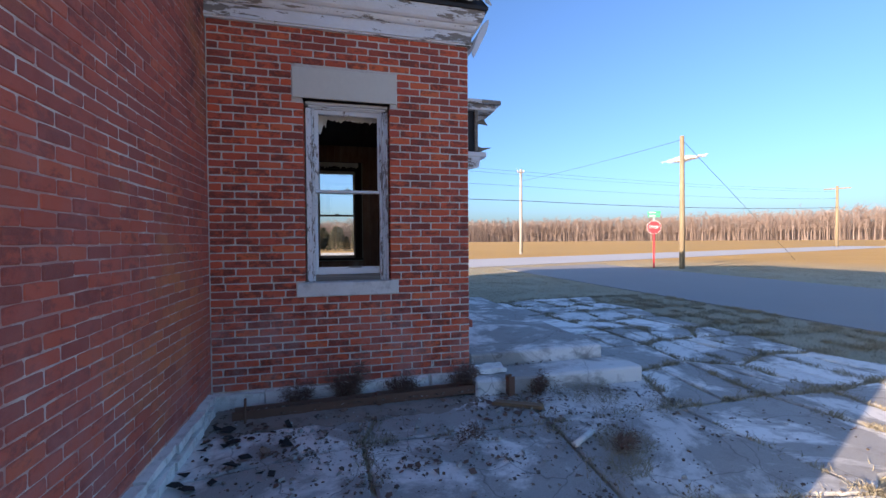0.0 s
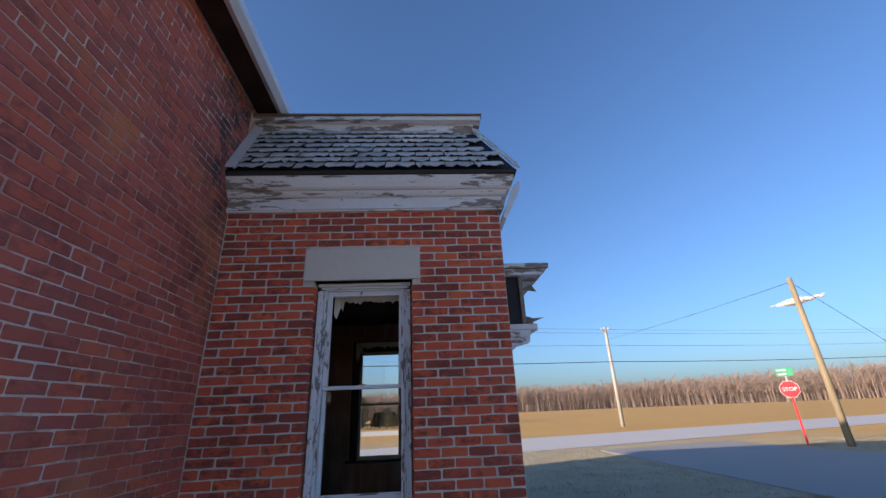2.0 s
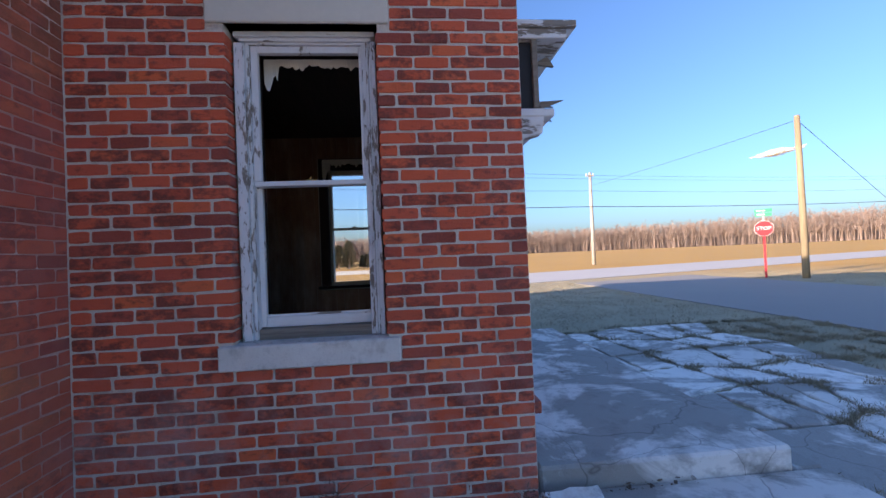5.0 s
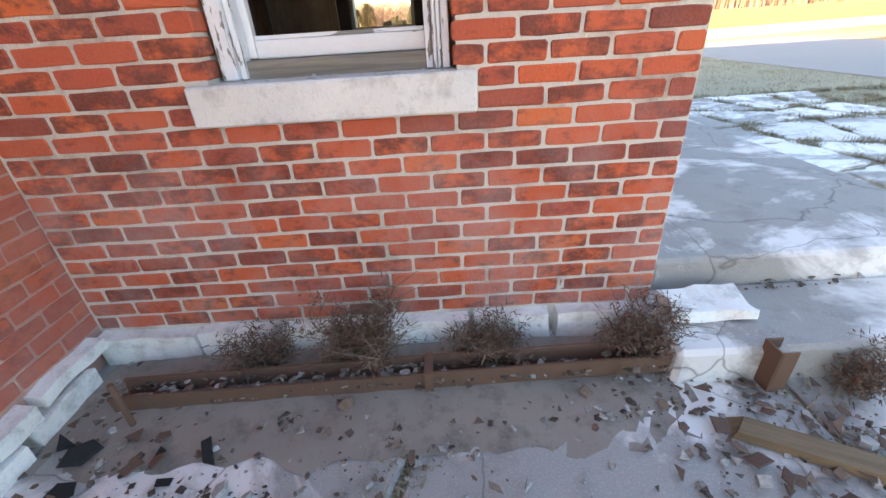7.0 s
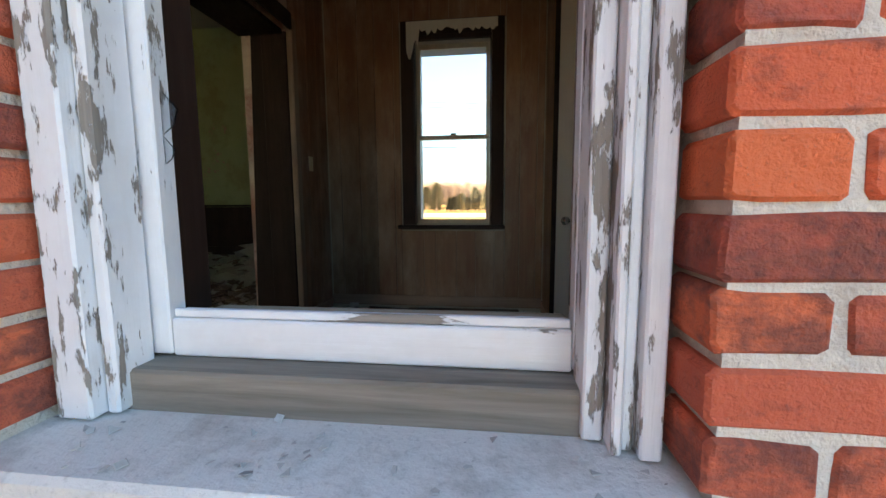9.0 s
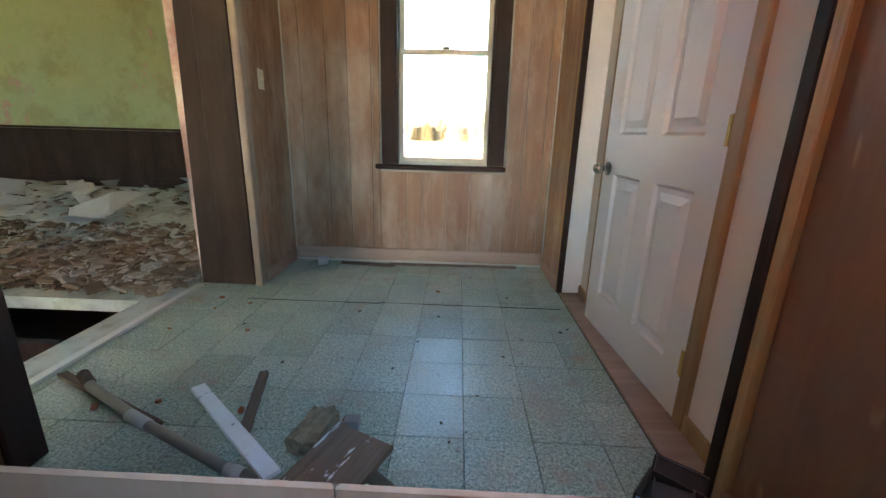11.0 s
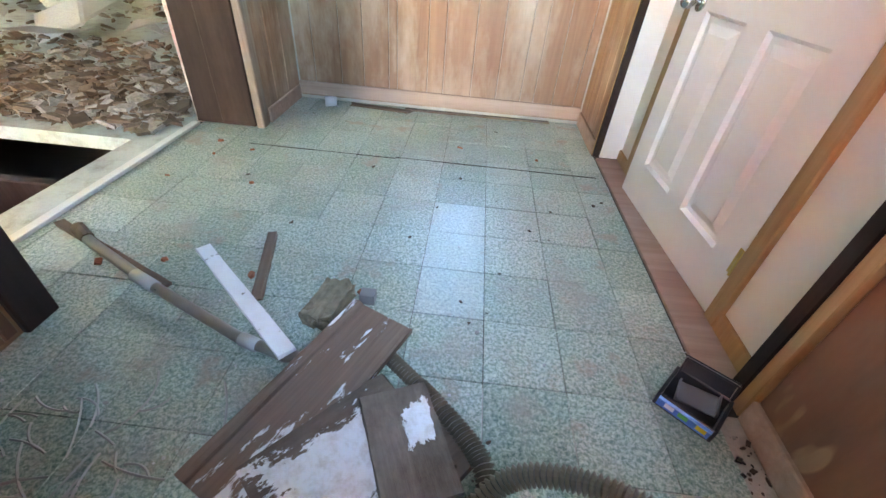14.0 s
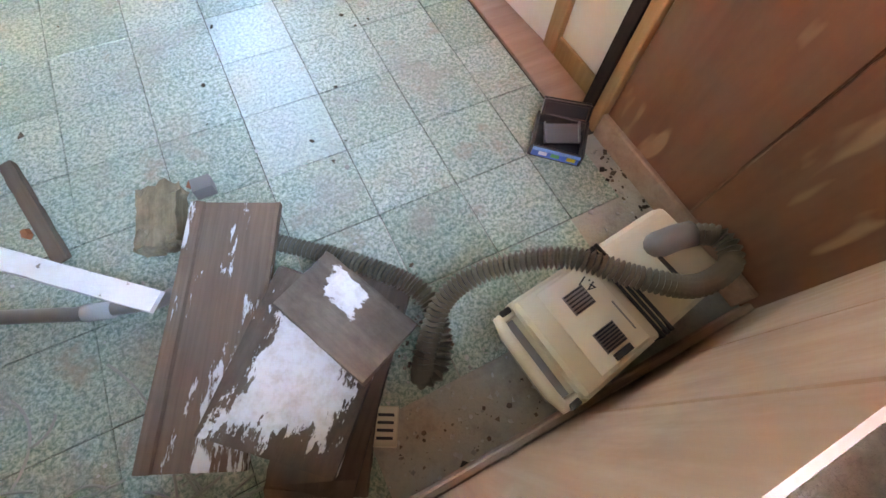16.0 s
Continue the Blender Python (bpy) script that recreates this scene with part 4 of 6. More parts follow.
panel_wall(pf, 0.50, RX, FZ + 0.02, 2.95, lambda u, o, z: (u, INNER + o, z), wood_f, 11, (0.2, 0.4))
sk = tagged(new("baseboard"), "pinkish worn wooden baseboard", "baseboard", "", "structure")
part("board", boxes((-1.19, 0.69, PB - 0.026, PB - 0.010, FZ + 0.03, FZ + 0.115), bevel=0.004), BASE, sk)
part("board", boxes((LX + 0.002, LX + 0.016, 7.06, PB - 0.028, FZ + 0.002, FZ + 0.09), bevel=0.004), BASE, sk)
part("board", boxes((AX - 0.016, AX - 0.002, 7.08, PB - 0.028, FZ + 0.002, FZ + 0.09), bevel=0.004), BASE, sk)
part("board", boxes((RX - 0.02, RX - 0.002, INNER + 0.03, 5.448, FZ + 0.002, FZ + 0.085), bevel=0.004), BASE, sk)
part("board", boxes((LX + 0.02, RX - 0.022, INNER + 0.008, INNER + 0.026, FZ + 0.002, FZ + 0.07), bevel=0.004), BASE, sk)

# ---- opening to the hall ----
oc = tagged(new("opening_hall"), "wide cased opening with dark stained boards to the hall", "opening", "", "structure")
HZ = 2.40
bm = bmesh.new()
prism(bm, [(-1.578, 6.968, FZ + 0.01), (-1.43, 6.968, FZ + 0.01), (-1.43, 6.968, HZ), (-1.51, 6.968, HZ)], (0, 0.026, 0))
part("jamb_board", bm, DARK, oc)
part("jamb_board", boxes((-1.428, -1.235, 6.96, 6.994, FZ + 0.01, HZ), bevel=0.004), DARK, oc)
part("jamb_board", boxes((-1.596, -1.26, 5.522, 5.55, FZ + 0.002, HZ), bevel=0.004), DARK, oc)
part("casing", boxes((-1.233, LX + 0.012, 6.964, 7.04, FZ + 0.002, HZ + 0.10), bevel=0.006), wood("pale_opening_casing", (0.16, 0.09, 0.06), (0.46, 0.36, 0.27), 2, 0.6, 12), oc)
part("casing", boxes((LX - 0.004, LX + 0.02, 5.445, 5.548, FZ + 0.002, HZ + 0.10), bevel=0.006), DARK, oc)
part("head_casing", boxes((LX - 0.004, LX + 0.02, 5.55, 6.962, HZ + 0.002, HZ + 0.12), bevel=0.006), DARK, oc)
part("head_board", boxes((-1.596, -1.26, 5.552, 6.958, HZ - 0.02, HZ + 0.01)), DARK, oc)
part("hall_casing", boxes((-1.63, -1.602, 5.42, 5.52, FZ + 0.002, HZ + 0.12)), DARK, oc)
sp = thing("light_switch", "cream plastic switch plate on the panelling", "switch")
CREAM = plain("cream_plastic", (0.72, 0.68, 0.55), 0.4, vary=0.05)
part("plate", boxes((LX + 0.002, LX + 0.008, 7.175, 7.245, 1.415, 1.53), bevel=0.002), CREAM, sp)
part("toggle", boxes((LX + 0.008, LX + 0.022, 7.205, 7.215, 1.465, 1.485)), CREAM, sp)

# ---- back window ----
w2 = tagged(new("window_2"), "tall sash window with dark stained trim and a torn shade", "window", "", "structure")
TRY = PB - 0.028
part("casing", boxes((BWX0 - 0.115, BWX0 - 0.012, TRY, PB - 0.008, 0.96, 2.66), bevel=0.004), DARK, w2)
part("casing", boxes((BWX1 + 0.012, BWX1 + 0.115, TRY, PB - 0.008, 0.96, 2.66), bevel=0.004), DARK, w2)
part("head_casing", boxes((BWX0 - 0.010, BWX1 + 0.010, TRY, PB - 0.008, 2.545, 2.66), bevel=0.004), DARK, w2)
part("window_sill", boxes((BWX0 - 0.16, BWX1 + 0.13, PB - 0.055, BACK + 0.05, 0.925, 0.957), bevel=0.006), DARK, w2)
CREAMWOOD = wood("cream_sash_paint", (0.46, 0.40, 0.30), (0.66, 0.60, 0.48), 2, 0.5, 20)
part("reveal", boxes((BWX0 - 0.01, BWX0, TRY, BACK + 0.2, 0.96, 2.54), (BWX1, BWX1 + 0.01, TRY, BACK + 0.2, 0.96, 2.54), (BWX0, BWX1, TRY, BACK + 0.2, 2.505, 2.54)), DARK, w2)
u2 = part("upper_sash", boxes((BWX0 + 0.002, BWX0 + 0.035, BACK + 0.06, BACK + 0.09, 1.735, 2.5), (BWX1 - 0.035, BWX1 - 0.002, BACK + 0.06, BACK + 0.09, 1.735, 2.5), (BWX0 + 0.037, BWX1 - 0.037, BACK + 0.06, BACK + 0.09, 2.46, 2.5)), CREAMWOOD, w2)
part("meeting_rail", boxes((BWX0 + 0.002, BWX1 - 0.002, BACK + 0.03, BACK + 0.09, 1.70, 1.733), bevel=0.003), CREAMWOOD, u2)
l2 = part("lower_sash", boxes((BWX0 + 0.002, BWX0 + 0.032, BACK + 0.03, BACK + 0.058, 1.01, 1.698), (BWX1 - 0.032, BWX1 - 0.002, BACK + 0.03, BACK + 0.058, 1.01, 1.698), (BWX0 + 0.002, BWX1 - 0.002, BACK + 0.03, BACK + 0.058, 0.96, 1.008)), CREAMWOOD, w2, "cream painted lower sash")
part("latch", boxes((-0.10, -0.05, BACK + 0.035, BACK + 0.055, 1.734, 1.75)), DARK, u2)
for z0, z1, yy in ((1.01, 1.70, 0.045), (1.735, 2.46, 0.075)):
    o = part("pane", boxes((BWX0 + 0.033, BWX1 - 0.033, BACK + yy, BACK + yy + 0.003, z0, z1)), GLASS, w2)
    o.visible_shadow = False
torn_shade("torn_shade", BWX0 - 0.06, BWX1 + 0.06, TRY - 0.02, 2.645, 0.16, 8, "torn remnant of a pale shade over the rear window")

# ---- door recess ----
DX = 0.825
AJAR = Matrix.Translation((DX, 5.83, 0)) @ Matrix.Rotation(radians(4.2), 4, "Z") @ Matrix.Translation((-DX, -5.83, 0))   # the door stands a crack open
dr = tagged(new("recess"), "cream drywall recess with pine casing round the door", "wall", "", "structure")
part("drywall", boxes((DX + 0.012, 1.04, 5.532, 5.765, FZ - 0.01, 2.95), (DX + 0.012, 1.04, 6.865, 7.048, FZ - 0.01, 2.95), (DX + 0.012, 1.04, 5.765, 6.865, FZ + 2.1, 2.95)), DRYWALL, dr)
part("door_casing", boxes((DX - 0.006, DX + 0.02, 5.765, 5.825, FZ + 0.012, FZ + 2.1), bevel=0.004), CASING, dr)
part("door_casing", boxes((DX - 0.006, DX + 0.02, 6.745, 6.865, FZ + 0.012, FZ + 2.1), bevel=0.004), CASING, dr)
part("door_casing", boxes((DX - 0.006, DX + 0.02, 5.826, 6.744, FZ + 2.045, FZ + 2.1), bevel=0.004), CASING, dr)
# dark sheet that closes the whole doorway behind the leaf
part("door_stop", boxes((DX + 0.055, DX + 0.08, 5.826, 6.744, FZ + 0.012, FZ + 2.044)), DARK, dr)
part("base_strip", boxes((DX - 0.004, DX + 0.01, 5.535, 5.763, FZ + 0.012, FZ + 0.08), (DX - 0.004, DX + 0.01, 6.867, 7.02, FZ + 0.012, FZ + 0.07), bevel=0.003), CASING, dr)
part("return", boxes((AX + 0.024, DX + 0.011, 7.022, 7.048, FZ + 0.012, 2.95)), DRYWALL, dr)
part("saddle", boxes((0.706, DX + 0.05, 5.49, 7.02, FZ - 0.003, FZ + 0.011), bevel=0.003), BASE, dr, "worn pinkish saddle board")
part("edge_trim", boxes((RX - 0.018, RX + 0.012, 5.452, 5.489, FZ + 0.002, 2.95), bevel=0.004), CASING, dr)
part("dark_edge", boxes((RX - 0.021, DX + 0.011, 5.491, 5.53, FZ + 0.012, 2.95), bevel=0.002), DARK, dr, "dark brown edge strip")
part("edge_trim", boxes((AX - 0.012, AX + 0.012, 7.051, 7.069, FZ + 0.002, 2.95), bevel=0.003), CASING, dr)
part("dark_edge", boxes((AX - 0.01, AX + 0.022, 7.02, 7.049, FZ + 0.012, 2.95), bevel=0.002), DARK, dr, "dark brown edge strip")

dy0, dy1, dz0, dz1 = 5.83, 6.685, FZ + 0.014, FZ + 2.042
dw = dy1 - dy0
door = tagged(new("door_1"), "cream six-panel door standing a crack open, chrome knob", "door", "", "structure")
door.matrix_basis = AJAR
stile, mun = 0.12, 0.11
pwid = (dw - 2 * stile - mun) / 2
rows = [(dz0 + 0.18, dz0 + 0.79), (dz0 + 0.97, dz0 + 1.62), (dz0 + 1.70, dz1 - 0.11)]
bm = bmesh.new()
X = DX + 0.004
solid = []
for y0, y1 in ((dy0, dy0 + stile), (dy0 + stile + pwid, dy0 + stile + pwid + mun), (dy1 - stile, dy1)):
    solid.append((X, X + 0.035, y0, y1, dz0, dz1))
zs = [dz0] + [v for r in rows for v in r] + [dz1]
for k in range(0, len(zs), 2):
    for y0 in (dy0 + stile, dy0 + stile + pwid + mun):
        solid.append((X, X + 0.035, y0, y0 + pwid, zs[k], zs[k + 1]))
leaf = part("door_leaf", boxes(*solid), DOORWHITE, door)
for z0, z1 in rows:
    for y0 in (dy0 + stile, dy0 + stile + pwid + mun):
        bm = bmesh.new()
        y1 = y0 + pwid
        steps = [(0.0, 0.0), (0.012, 0.014), (0.03, 0.014), (0.06, 0.002)]
        rings = [[bm.verts.new((X + dep, a, b)) for a, b in ((y0 + s, z0 + s), (y1 - s, z0 + s), (y1 - s, z1 - s), (y0 + s, z1 - s))] for s, dep in steps]
        for a, b in zip(rings, rings[1:]):
            for i in range(4):
                bm.faces.new((a[i], a[(i + 1) % 4], b[(i + 1) % 4], b[i]))
        bm.faces.new(rings[-1])
        part("door_panel", bm, DOORWHITE, door)
CHROME = plain("dull_chrome", (0.55, 0.55, 0.54), 0.22, 1.0, 0.1)
BRASS = plain("brass_hinge", (0.55, 0.38, 0.13), 0.35, 1.0, 0.2)
kn = bmesh.new()
bmesh.ops.create_uvsphere(kn, u_segments=16, v_segments=10, radius=0.027, matrix=Matrix.Translation((X - 0.052, dy1 - 0.065, 1.035)))
tube(kn, [(X - 0.045, dy1 - 0.065, 1.035), (X - 0.004, dy1 - 0.065, 1.035)], 0.012, 12)
tube(kn, [(X - 0.007, dy1 - 0.065, 1.035), (X - 0.001, dy1 - 0.065, 1.035)], 0.032, 16)
part("door_knob", kn, CHROME, door, "chrome door knob", True)
for zz in (0.44, 1.21, 1.98):
    bm = boxes((X - 0.004, X - 0.001, dy0 - 0.001, dy0 + 0.02, zz - 0.045, zz + 0.045))
    tube(bm, [(X - 0.007, dy0 - 0.002, zz - 0.046), (X - 0.007, dy0 - 0.002, zz + 0.046)], 0.006, 8)
    part("hinge", bm, BRASS, door, "brass butt hinge")

# ---- things in the room ----
BEIGE = plain("yellowed_beige_plastic", (0.60, 0.53, 0.39), 0.42, vary=0.12, scale=9, bump=0.05)
BLACKP = plain("black_plastic", (0.018, 0.018, 0.02), 0.35)
GREYP = plain("grey_vent_plastic", (0.20, 0.19, 0.18), 0.5)
HOSE = plain("dusty_ribbed_hose_plastic", (0.125, 0.10, 0.07), 0.38, vary=0.6, scale=25)
BOARD = wood("old_brown_board", (0.075, 0.048, 0.034), (0.23, 0.15, 0.105), 1, 0.85, 15, local=True, bump=0.7)
STEEL = plain("worn_steel_tube", (0.36, 0.34, 0.32), 0.35, 0.8, 0.35, 20)
TAPE = plain("pale_tape", (0.50, 0.50, 0.48), 0.6)


def spline(pts, step):
    pts = [Vector(p) for p in pts]
    pts = [pts[0] * 2 - pts[1]] + pts + [pts[-1] * 2 - pts[-2]]
    out = []
    for i in range(1, len(pts) - 2):
        a, b, c, d = pts[i - 1:i + 3]
        n = max(2, int((c - b).length / step))
        for k in range(n):
            t = k / n
            out.append(0.5 * ((2 * b) + (c - a) * t + (2 * a - 5 * b + 4 * c - d) * t * t + (3 * b - a - 3 * c + d) * t ** 3))
    out.append(pts[-2])
    return out


def rounded(bm, sx, sy, sz, r, seg=3, taper=1.0):
    """A soft-edged box standing on z = 0; its +x end is narrowed by taper."""
    vs = box(bm, -sx / 2, sx / 2, -sy / 2, sy / 2, 0, sz)
    for v in vs:
        if v.co.x > 0:
            v.co.y *= taper
    es = list({e for v in vs for e in v.link_edges})
    bmesh.ops.bevel(bm, geom=es, offset=r, segments=seg, affect="EDGES", profile=0.6)


def mesh_text(words, size, name, material, parent, m):
    cu = bpy.data.curves.new(name, "FONT")
    cu.body, cu.size, cu.extrude = words, size, 0.0004
    cu.align_x, cu.align_y = "CENTER", "CENTER"
    tmp = new("lettering_source", cu)
    me = bpy.data.meshes.new_from_object(tmp)
    bpy.data.objects.remove(tmp)
    me.materials.append(material)
    ob = new(name, me)
    ob.parent = parent
    ob.matrix_basis = m
    return ob


vac = thing("vacuum_cleaner", "yellowed beige canister vacuum cleaner with a ribbed hose on the floor", "vacuum cleaner", at=pose(0.425, 4.995, FZ + 0.004, 0, 0, 8) @ Matrix.Diagonal((1.18, 1.06, 1.0, 1.0)))
bm = bmesh.new()
rounded(bm, 0.37, 0.215, 0.15, 0.022, 3, 0.9)
for v in bm.verts:
    v.co.z += 0.03
body = part("body", bm, BEIGE, vac, smooth=False)
bm = bmesh.new()
rounded(bm, 0.352, 0.205, 0.05, 0.018, 3, 0.88)
for v in bm.verts:
    v.co.z = v.co.z * (1 - 0.12 * max(0, v.co.x) / 0.18) + 0.155
lid = part("lid", bm, BEIGE, vac)
bm = bmesh.new()
rounded(bm, 0.33, 0.19, 0.034, 0.01, 1, 0.9)
part("undertray", bm, GREYP, vac)
for i, dx in enumerate((-0.012, -0.002, 0.008)):
    part("trim_line", boxes((dx, dx + 0.006, -0.1005, 0.1005, 0.17, 0.2064), bevel=0.001), BLACKP, vac)
inset = part("control_panel", boxes((-0.135, -0.03, -0.085, 0.085, 0.2052, 0.2068), bevel=0.0008), plain("pale_beige_plastic", (0.66, 0.60, 0.46), 0.4, vary=0.06), vac)
for y0, n in ((0.035, 6), (-0.045, 7)):
    part("vent_frame", boxes((-0.105, -0.062, y0 - 0.02, y0 + 0.02, 0.2069, 0.2078)), GREYP, vac)
    for k in range(n):
        yy = y0 - 0.017 + k * 0.034 / (n - 1)
        part("vent_rib", boxes((-0.103, -0.064, yy - 0.0015, yy + 0.0015, 0.2079, 0.211)), BLACKP, vac)
part("switch", boxes((-0.10, -0.066, -0.082, -0.07, 0.2069, 0.214), bevel=0.001), BLACKP, vac)
mesh_text("4.1", 0.028, "number", BLACKP, vac, pose(-0.052, 0.05, 0.2072, 0, 0, 110))
part("label_bar", boxes((-0.041, -0.038, -0.06, 0.0, 0.2070, 0.2074)), GREYP, vac)
part("handle_recess", boxes((-0.196, -0.172, -0.078, 0.078, 0.065, 0.17)), GREYP, vac)
bm = bmesh.new()
tube(bm, [(-0.178, -0.09, 0.175), (-0.205, -0.088, 0.18), (-0.21, -0.06, 0.18), (-0.21, 0.06, 0.18), (-0.205, 0.088, 0.18), (-0.178, 0.09, 0.175)], 0.011, 8)
part("carry_handle", bm, BEIGE, vac, "", True)
for y0 in (-0.10, 0.088):
    part("handle_clip", boxes((-0.20, -0.18, y0, y0 + 0.012, 0.155, 0.192), bevel=0.002), BLACKP, vac)
part("slot", boxes((0.085, 0.092, -0.045, 0.012, 0.196, 0.2045)), BLACKP, vac)
for sx in (-0.12, 0.12):
    for sy in (-0.085, 0.085):
        bm = bmesh.new()
        tube(bm, [(sx, sy - 0.012, 0.018), (sx, sy + 0.012, 0.018)], 0.018, 12)
        part("wheel", bm, BLACKP, vac)
inv = vac.matrix_basis.inverted()
path = spline([(-0.33, 5.60, 0.19), (-0.226, 5.518, 0.185), (-0.049, 5.365, 0.19), (0.075, 5.225, 0.195), (0.085, 5.12, 0.19), (0.045, 5.045, 0.185), (0.005, 5.04, 0.19), (0.04, 5.09, 0.235), (0.11, 5.15, 0.29), (0.21, 5.15, 0.335), (0.34, 5.095, 0.375), (0.44, 5.0, 0.378), (0.53, 4.94, 0.375), (0.63, 4.945, 0.37), (0.655, 5.0, 0.365), (0.60, 5.035, 0.362)], 0.0052)
bm = bmesh.new()
tube(bm, [inv @ (p + Vector((0, 0, LIFT))) for p in path], [(0.0222 if i % 2 else 0.0135) * (0.88 if i < 60 else 1.0) for i in range(len(path))], 12)
part("hose", bm, HOSE, vac, "dusty grey ribbed hose", False)
bm = bmesh.new()
tube(bm, [inv @ Vector(p) + Vector((0, 0, LIFT)) for p in ((0.61, 5.032, 0.362), (0.575, 5.04, 0.358), (0.545, 5.045, 0.345), (0.535, 5.045, 0.33))], [0.026, 0.026, 0.027, 0.027], 14)
part("hose_cuff", bm, GREYP, vac, "smooth grey cuff", True)


def plank(name, label, centre, size, rot, material, profile=None, category="board", ragged=0.0, seed=0):
    """A board with worn edges, its length along local y."""
    sx, sy, sz = size
    bm = bmesh.new()
    n = 10
    rnd = random.Random(seed)
    prof = profile or [(-sx / 2, 0), (-sx / 2 + 0.002, sz), (sx / 2 - 0.002, sz), (sx / 2, 0)]
    rows_ = []
    for i in range(n + 1):
        y = -sy / 2 + sy * i / n
        row = []
        for px, pz in prof:
            e = rnd.uniform(-ragged, ragged) if i in (0, n) else 0
            row.append(bm.verts.new((px + rnd.uniform(-0.0012, 0.0012), y + e, pz + rnd.uniform(-0.0008, 0.0008))))
        rows_.append(row)
    m = len(prof)
    for a, b in zip(rows_, rows_[1:]):
        for i in range(m):
            bm.faces.new((a[i], a[(i + 1) % m], b[(i + 1) % m], b[i]))
    bm.faces.new(rows_[0][::-1]), bm.faces.new(rows_[-1])
    ob = tagged(new(name, finish(bm, name, material)), label, category, "broken boards in the heap")
    ob.matrix_basis = pose(*centre, *rot)
    return ob


UNDER = ((0.085, 0.055, 0.04), (0.22, 0.15, 0.11))


def patch_paint(name, centre, half, under):
    """Bare worn wood that keeps one ragged patch of white paint."""
    k = Mat(name, 0.8)
    v = k.at((1, 1, 1), True)
    ragged = k.noise(k.at((1, 0.35, 1), True), 24, 6, 0.7)
    dx = k.math("DIVIDE", k.math("ABSOLUTE", k.math("SUBTRACT", k.sep(v, 0), centre[0])), half[0])
    dy = k.math("DIVIDE", k.math("ABSOLUTE", k.math("SUBTRACT", k.sep(v, 1), centre[1])), half[1])
    d = k.math("ADD", k.math("MAXIMUM", dx, dy), k.math("MULTIPLY", k.math("SUBTRACT", ragged, 0.5), 2.6))
    m = k.ramp(d, (0.93, 1.0), (0.97, 0.0))
    g = k.noise(k.at((1, 0.05, 1), True), 70, 5, 0.7, 0.3)
    blot = k.noise(k.at((1, 0.5, 1), True), 14, 5, 0.7)
    bare = k.mix(k.ramp(blot, (0.4, 0.0), (0.7, 0.8)), k.mix(g, *under), tuple(x * 0.45 for x in under[0]))
    paint = k.mix(k.ramp(k.noise(v, 40, 5, 0.7), (0.45, 0.0), (0.7, 0.7)), (0.78, 0.79, 0.80), (0.52, 0.47, 0.41))
    k.bump(k.math("ADD", m, k.math("MULTIPLY", g, 0.8)), 0.7, 0.004)
    return k.done(k.mix(m, bare, paint), k.ramp(m, (0, 0.92), (1, 0.5)))


PAINTED = patch_paint("heavily_flaked_board_paint", (0.01, -0.02), (0.11, 0.125), UNDER)
PAINTED_2 = patch_paint("flaked_board_paint", (0.035, 0.03), (0.035, 0.05), ((0.12, 0.082, 0.062), (0.32, 0.24, 0.185)))
BROWNPEEL = peeling("brown_board_paint_flecks", 0.57, 1, local=True, size=0.8, under=((0.115, 0.067, 0.047), (0.27, 0.168, 0.12)))
mould = [(-0.10, 0), (-0.10, 0.02), (-0.085, 0.026), (-0.07, 0.024), (-0.066, 0.016), (0.09, 0.016), (0.10, 0.02), (0.10, 0)]
plank("moulded_board", "dark brown moulded trim board with flecks of white paint", (-0.335, 5.33, 0.205 + LIFT), (0.2, 0.56, 0.026), (3, 0, -25), BROWNPEEL, mould, seed=1)
plank("painted_board", "dark board with half its white paint flaked off", (-0.195, 5.16, 0.236 + LIFT), (0.27, 0.34, 0.02), (2, 2, -44), PAINTED, ragged=0.006, seed=2)
plank("grey_board", "short weathered grey board with a patch of white paint", (-0.088, 5.212, 0.262 + LIFT), (0.155, 0.25, 0.018), (-2, 3, 24), PAINTED_2, ragged=0.004, seed=3)
plank("brown_board", "dark brown splintered board under the heap", (-0.13, 5.12, 0.17 + LIFT), (0.16, 0.42, 0.02), (0, 3, -40), BOARD, ragged=0.03, seed=4)
plank("short_plank", "rough grey plank end under the heap", (-0.22, 5.03, 0.146 + LIFT), (0.2, 0.22, 0.022), (0, 0, -30), BOARD, ragged=0.012, seed=14)
plank("white_strip", "narrow white painted wooden strip with a split end", (-0.66, 5.625, 0.205 + LIFT), (0.05, 0.62, 0.012), (3.4, 0, -131.7), PAINT, seed=5)
plank("splintered_stick", "curved rotten brown stick", (-0.68, 5.82, FZ + 0.004), (0.035, 0.35, 0.02), (0, 0, 15), BOARD, ragged=0.02, seed=6)
plank("brown_lath", "long brown wooden lath beside the tube", (-1.22, 5.80, FZ + 0.006), (0.035, 0.62, 0.015), (0, 0, 66), BOARD, ragged=0.01, seed=7)
# post stub
bm = bmesh.new()
box(bm, -0.045, 0.045, -0.09, 0.08, 0, 0.055)
bmesh.ops.subdivide_edges(bm, edges=bm.edges[:], cuts=9, use_grid_fill=True)
for v in bm.verts:
    v.co += noise.noise_vector(v.co * 45) * (0.02 if abs(v.co.y) > 0.055 else 0.007 if v.co.z > 0.05 else 0.004)
ob = tagged(new("post_stub", finish(bm, "post_stub", patch_paint("mossy_grey_wood", (0.2, 0.2), (0.01, 0.01), ((0.12, 0.09, 0.055), (0.42, 0.33, 0.22))))), "mossy broken stub of a square post", "wood")
